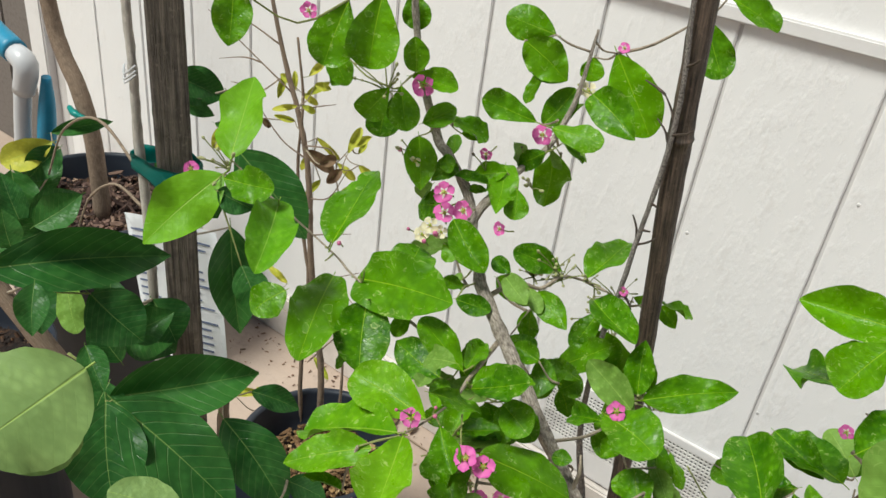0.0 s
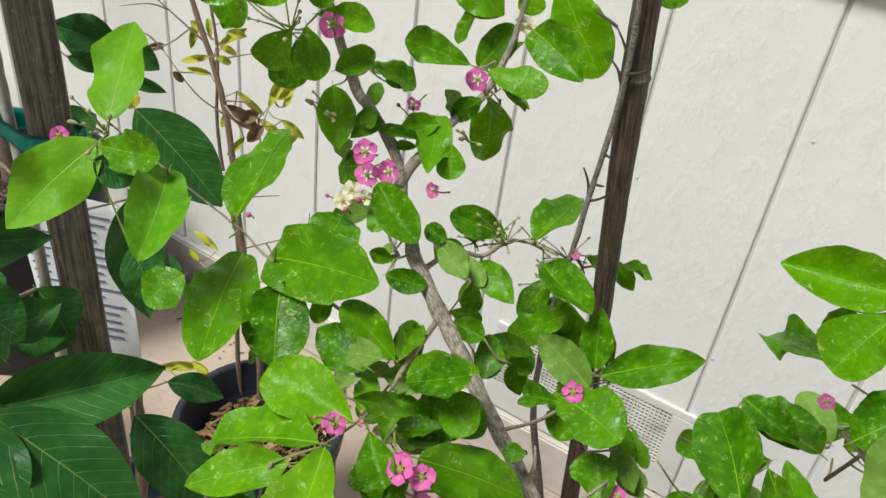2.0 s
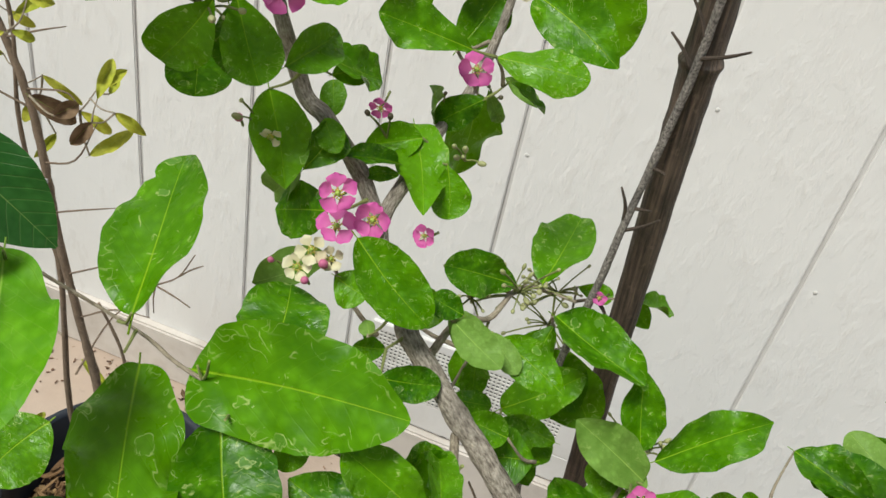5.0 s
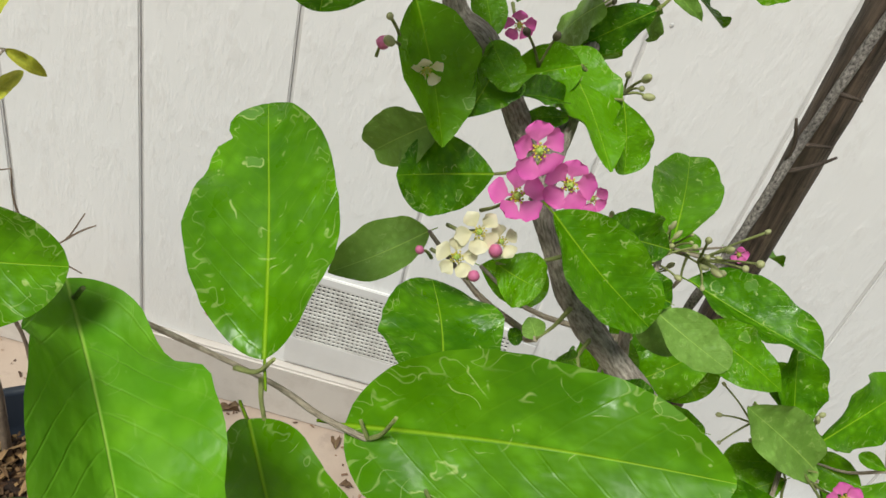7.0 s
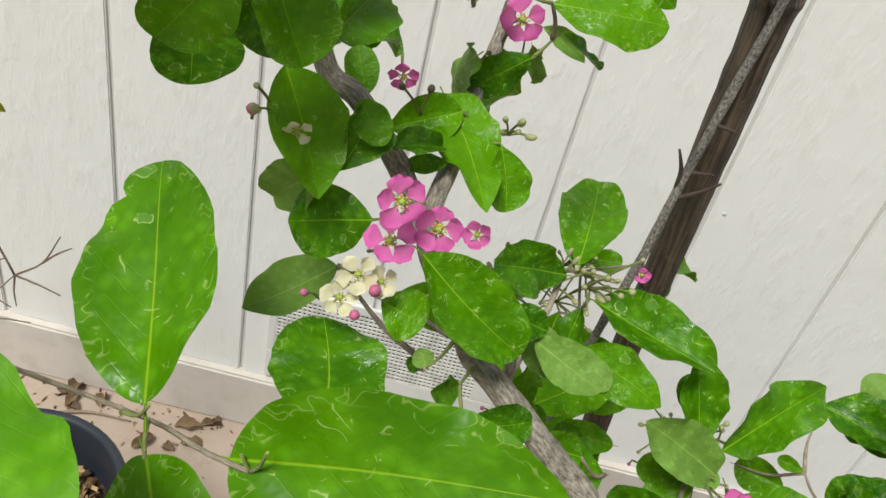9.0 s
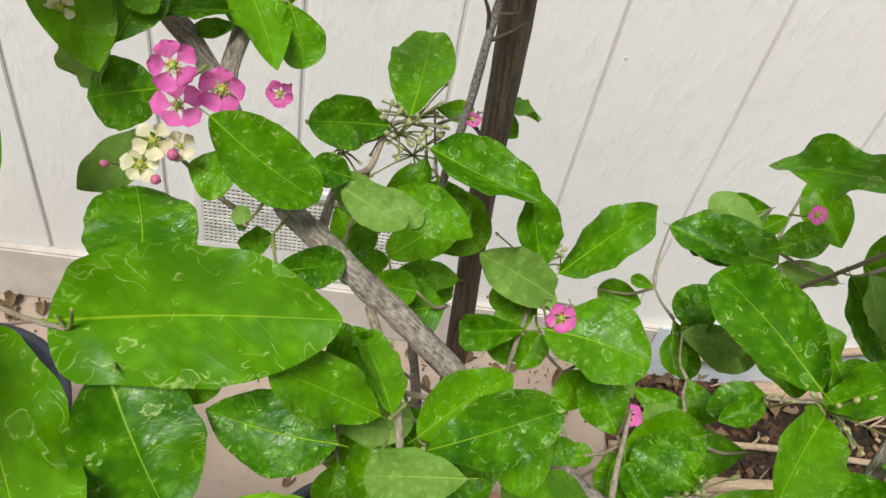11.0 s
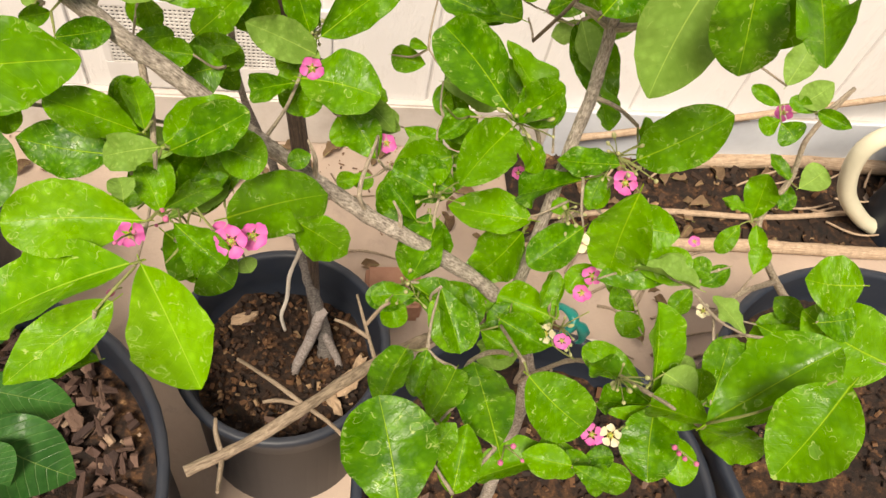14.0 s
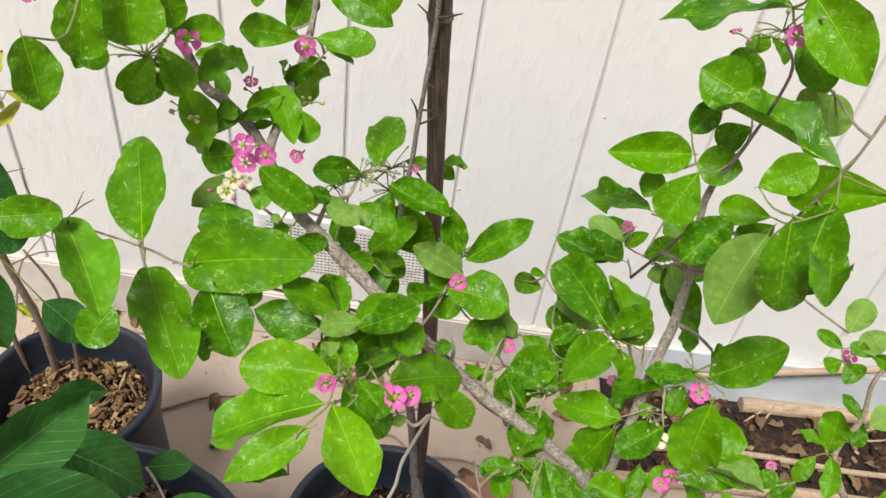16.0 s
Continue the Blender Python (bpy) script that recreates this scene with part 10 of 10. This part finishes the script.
# ---- along the foot of the wall ----
bm = bmesh.new()
bmesh.ops.create_grid(bm, x_segments=60, y_segments=10, size=1, matrix=Matrix.Translation((1.30, 1.0, 0.006)) @ Matrix.Diagonal((1.05, 0.115, 1, 1)))
for v in bm.verts:
    v.co.z += 0.012 * noise.noise(v.co * 9) + 0.006 * noise.noise(v.co * 40)
bed = tagged(part("soil_bed", bm, SOIL, None, "", True), "narrow bed of dark soil along the foot of the wall", "soil", kind="structure")
rb = random.Random(5)
bm = bmesh.new()
for _ in range(900):
    s = rb.uniform(0.003, 0.012)
    bmesh.ops.create_cube(bm, size=1, matrix=Matrix.Translation((rb.uniform(0.28, 2.3), rb.uniform(0.89, 1.11), rb.uniform(0.006, 0.018))) @ Euler((rb.uniform(-1, 1), rb.uniform(-1, 1), rb.uniform(0, 6))).to_matrix().to_4x4() @ Matrix.Diagonal((s * rb.uniform(1, 3), s, s * 0.6, 1)))
tagged(part("litter", bm, CRUMBS), "scattered crumbs and dry bits on the soil", "litter", kind="stuff")
for a, b, r in (((0.22, 0.865, 0.014), (1.45, 0.885, 0.016), 0.013), ((0.55, 1.085, 0.02), (1.6, 1.09, 0.02), 0.016), ((0.25, 0.93, 0.022), (1.0, 0.965, 0.028), 0.006)):
    log = thing("edging_pole", *a, "pale stripped wooden edging pole lying by the wall", "pole", "edging poles")
    stick("pole", [(*a, r), (*(Vector(a).lerp(Vector(b), 0.35) + Vector((0, 0.012, 0.002))), r * 1.05), (*(Vector(a).lerp(Vector(b), 0.7) - Vector((0, 0.008, 0))), r), (*b, r * 0.9)], TIMBER, log, "", 10, 8, 0.2)
bm = bmesh.new()
box(bm, 0.33, WALL - 0.030, 0.0, 1.9, WALL - 0.024, 0.135, 0.002)
for v in bm.verts:
    v.co.z += 0.012 * math.sin(v.co.x * 7) if v.co.z > 0.06 else 0.0
tagged(part("plastic_sheet", bm, SHEET), "bluish white plastic strip standing along the wall foot", "plastic sheet")
pole = thing("leaning_pole", 0.38, 1.085, 0.085, "thin tan wooden pole leaning along the wall foot", "pole", "edging poles")
stick("pole", [(0.37, 1.080, 0.088, 0.007), (0.55, 1.085, 0.125, 0.0075), (0.75, 1.09, 0.175, 0.007), (1.05, 1.095, 0.25, 0.006)], TIMBER, pole, "", 10, 8, 0.2)
for i in range(14):
    x, y = rb.uniform(0.4, 1.1), rb.uniform(0.92, 1.05)
    a, n = rb.uniform(-1.2, 1.2), rb.uniform(0.06, 0.22)
    tagged(part("dry_root", tube(bmesh.new(), [(x, y, 0.018, 0.0026), (x + n * 0.4 * math.cos(a), y + n * 0.3 * math.sin(a), 0.034, 0.0024), (x + n * math.cos(a + 0.4), min(1.08, y + n * 0.5 * math.sin(a + 0.6)), 0.02, 0.0016)], 6, 6, 0.3), TIMBER), "pale dry root curling over the soil bed", "root", "dry roots")
bm = bmesh.new()
for _ in range(300):
    s = rb.uniform(0.0010, 0.0034)
    y = 1.112 - abs(rb.gauss(0, 0.07))
    bmesh.ops.create_cube(bm, size=1, matrix=Matrix.Translation((rb.uniform(-1.3, 0.3), y, 0.003)) @ Euler((rb.uniform(-0.4, 0.4), rb.uniform(-0.4, 0.4), rb.uniform(0, 6))).to_matrix().to_4x4() @ Matrix.Diagonal((s * rb.uniform(1, 4), s, s * 0.5, 1)))
tagged(part("litter", bm, LITTER), "brown crumbs and dry bits gathered at the wall foot", "litter", kind="stuff")
# dry leaves and sticks by the wall
for i in range(48):
    q = rb.choice((0, 0, 1))
    x, y = (rb.uniform(-0.95, 0.2), 1.09 - abs(rb.gauss(0, 0.05))) if q == 0 else (rb.uniform(-0.9, -0.25), rb.uniform(0.72, 1.08))
    d = tagged(part("dry_leaf", BROWNS[i % 3], None), "curled brown dead leaf on the paving", "dead leaf", "fallen leaves")
    s = rb.uniform(0.022, 0.05)
    d.matrix_world = Matrix.Translation((x, y, 0.007)) @ Euler((rb.uniform(-0.3, 0.3), rb.uniform(-0.3, 0.3), rb.uniform(0, 6))).to_matrix().to_4x4() @ Matrix.Diagonal((s * 0.5, s, s * 0.6, 1))
for i in range(9):
    x, y, a, n = rb.uniform(-0.9, 0.1), rb.uniform(0.85, 1.08), rb.uniform(-0.5, 0.5), rb.uniform(0.06, 0.2)
    st = tagged(part("dry_stick", tube(bmesh.new(), [(x, y, 0.004, 0.003), (x + n * 0.5 * math.cos(a), y + n * 0.5 * math.sin(a) + 0.01, 0.007, 0.0026), (x + n * math.cos(a), y + n * math.sin(a), 0.004, 0.0015)], 6, 5), BARK_DEAD), "thin dry stick on the paving", "stick", "dry sticks")
for i in range(60):
    x, y = rb.uniform(-0.05, 0.95), rb.choice((rb.uniform(0.6, 0.86), rb.uniform(0.88, 1.1)))
    if (x - 0.125) ** 2 + (y - 0.312) ** 2 < 0.05 or (x - 0.562) ** 2 + (y - 0.354) ** 2 < 0.062:
        continue
    d = tagged(part("dry_leaf", BROWNS[i % 3], None), "curled brown dead leaf on the paving", "dead leaf", "fallen leaves")
    s = rb.uniform(0.02, 0.05)
    d.matrix_world = Matrix.Translation((x, y, 0.007 if y < 0.88 else 0.022)) @ Euler((rb.uniform(-0.3, 0.3), rb.uniform(-0.3, 0.3), rb.uniform(0, 6))).to_matrix().to_4x4() @ Matrix.Diagonal((s * 0.5, s, s * 0.6, 1))
for i in range(16):
    x, y, a, n = rb.uniform(0.0, 0.7), rb.uniform(0.62, 0.86), rb.uniform(-0.9, 0.9), rb.uniform(0.06, 0.2)
    st = tagged(part("dry_stick", tube(bmesh.new(), [(x, y, 0.004, 0.003), (x + n * 0.5 * math.cos(a), y + n * 0.5 * math.sin(a) + 0.01, 0.009, 0.0026), (x + n * math.cos(a), y + n * math.sin(a), 0.004, 0.0015)], 6, 5), BARK_DEAD), "thin dry stick on the paving", "stick", "dry sticks")
for x, y, s in ((0.345, 0.60, 0.030), (0.375, 0.625, 0.022), (0.33, 0.64, 0.018), (0.40, 0.60, 0.016), (0.36, 0.66, 0.024), (0.26, 0.66, 0.014), (0.21, 0.70, 0.018)):
    bm = bmesh.new()
    bmesh.ops.create_icosphere(bm, subdivisions=2, radius=s)
    for v in bm.verts:
        v.co = Vector((v.co.x * 1.3, v.co.y, v.co.z * 0.6)) * (1 + 0.35 * noise.noise(v.co * 60 + Vector((x * 90, 0, 0))))
    bmesh.ops.translate(bm, verts=bm.verts, vec=(x, y, s * 0.5))
    tagged(part("stone", bm, ROOT, None, "", True), "pale rounded stone on the paving behind the pots", "stone", "pale stones")
brick = tagged(part("brick", box(bmesh.new(), -0.035, 0.72, 0.0, 0.06, 0.80, 0.06, 0.006), BRICK), "reddish terracotta brick lying behind the pots", "brick")

# cream plastic jug beside the bed, seen at the edge
jug = thing("plastic_jug", 1.09, 0.93, 0.0, "cream plastic jug with a looped handle by the bed", "jug")
stick("handle", [(1.02, 0.94, 0.34, 0.017), (0.90, 0.93, 0.335, 0.017), (0.835, 0.93, 0.27, 0.017), (0.875, 0.93, 0.15, 0.017), (0.96, 0.93, 0.06, 0.016), (1.02, 0.93, 0.02, 0.016)], CREAM, jug, "", 12, 6, 0.03)
bm = bmesh.new()
lathe(bm, [(0.02, 0.0), (0.08, 0.0), (0.085, 0.012), (0.085, 0.30), (0.06, 0.34), (0.035, 0.355), (0.033, 0.31), (0.01, 0.30)], 32)
bmesh.ops.translate(bm, verts=bm.verts, vec=(1.09, 0.94, 0.0))
part("body", bm, POT, jug, "black lower body")

# white pipe frame with a blue sleeve, far corner
frame_thing = thing("pipe_frame", -1.69, 0.80, 0.0, "white plastic pipe frame with blue foam sleeves", "pipe frame")
stick("upright", [(-1.80, 0.80, 0.0, 0.019), (-1.755, 0.80, 0.38, 0.019), (-1.700, 0.80, 0.60, 0.019)], PVC, frame_thing, "", 12, 4, 0.0)
stick("elbow", [(-1.702, 0.80, 0.57, 0.024), (-1.675, 0.80, 0.635, 0.026), (-1.712, 0.80, 0.652, 0.024)], PVC, frame_thing, "", 12, 4, 0.02)
stick("sleeve", [(-1.712, 0.80, 0.655, 0.027), (-1.80, 0.80, 0.675, 0.029), (-2.15, 0.80, 0.77, 0.029)], BLUE, frame_thing, "blue foam sleeve", 14, 4, 0.02)
stick("sleeve", [(-1.655, 0.83, 0.61, 0.010), (-1.672, 0.83, 0.53, 0.019), (-1.70, 0.83, 0.42, 0.021), (-1.72, 0.83, 0.30, 0.020)], BLUE, frame_thing, "blue foam sleeve", 14, 4, 0.02)

# ---- siding boards of the wall ----


def board_mesh(z0, z1):
    bm = bmesh.new()
    box(bm, -PITCH / 2 + 0.003, WALL, z0, PITCH / 2 - 0.003, WALL + 0.010, z1, 0.0016)
    return mesh_of(bm, "siding_board", SIDING)


LOW, HIGH = board_mesh(0.121, 1.03), board_mesh(1.046, 2.6)
k = math.ceil((-2.2 - PHASE) / PITCH)
while PHASE + (k + 1) * PITCH < 4.0:
    for me in (LOW, HIGH):
        s = part("siding_board", me, None, wall)
        s.matrix_world = Matrix.Translation((PHASE + (k + 0.5) * PITCH, 0, 0))
    k += 1
for x, z in ((-0.10, 0.837), (-0.115, 0.45), (0.103, 0.64), (0.30, 0.80), (-0.31, 0.70), (-0.52, 0.86)):
    bm = bmesh.new()
    bmesh.ops.create_uvsphere(bm, u_segments=10, v_segments=6, radius=0.003, matrix=Matrix.Translation((x, WALL, z)) @ Matrix.Diagonal((1, 0.35, 1, 1)))
    part("nail_head", bm, GROOVE, wall, "painted-over nail head", True)
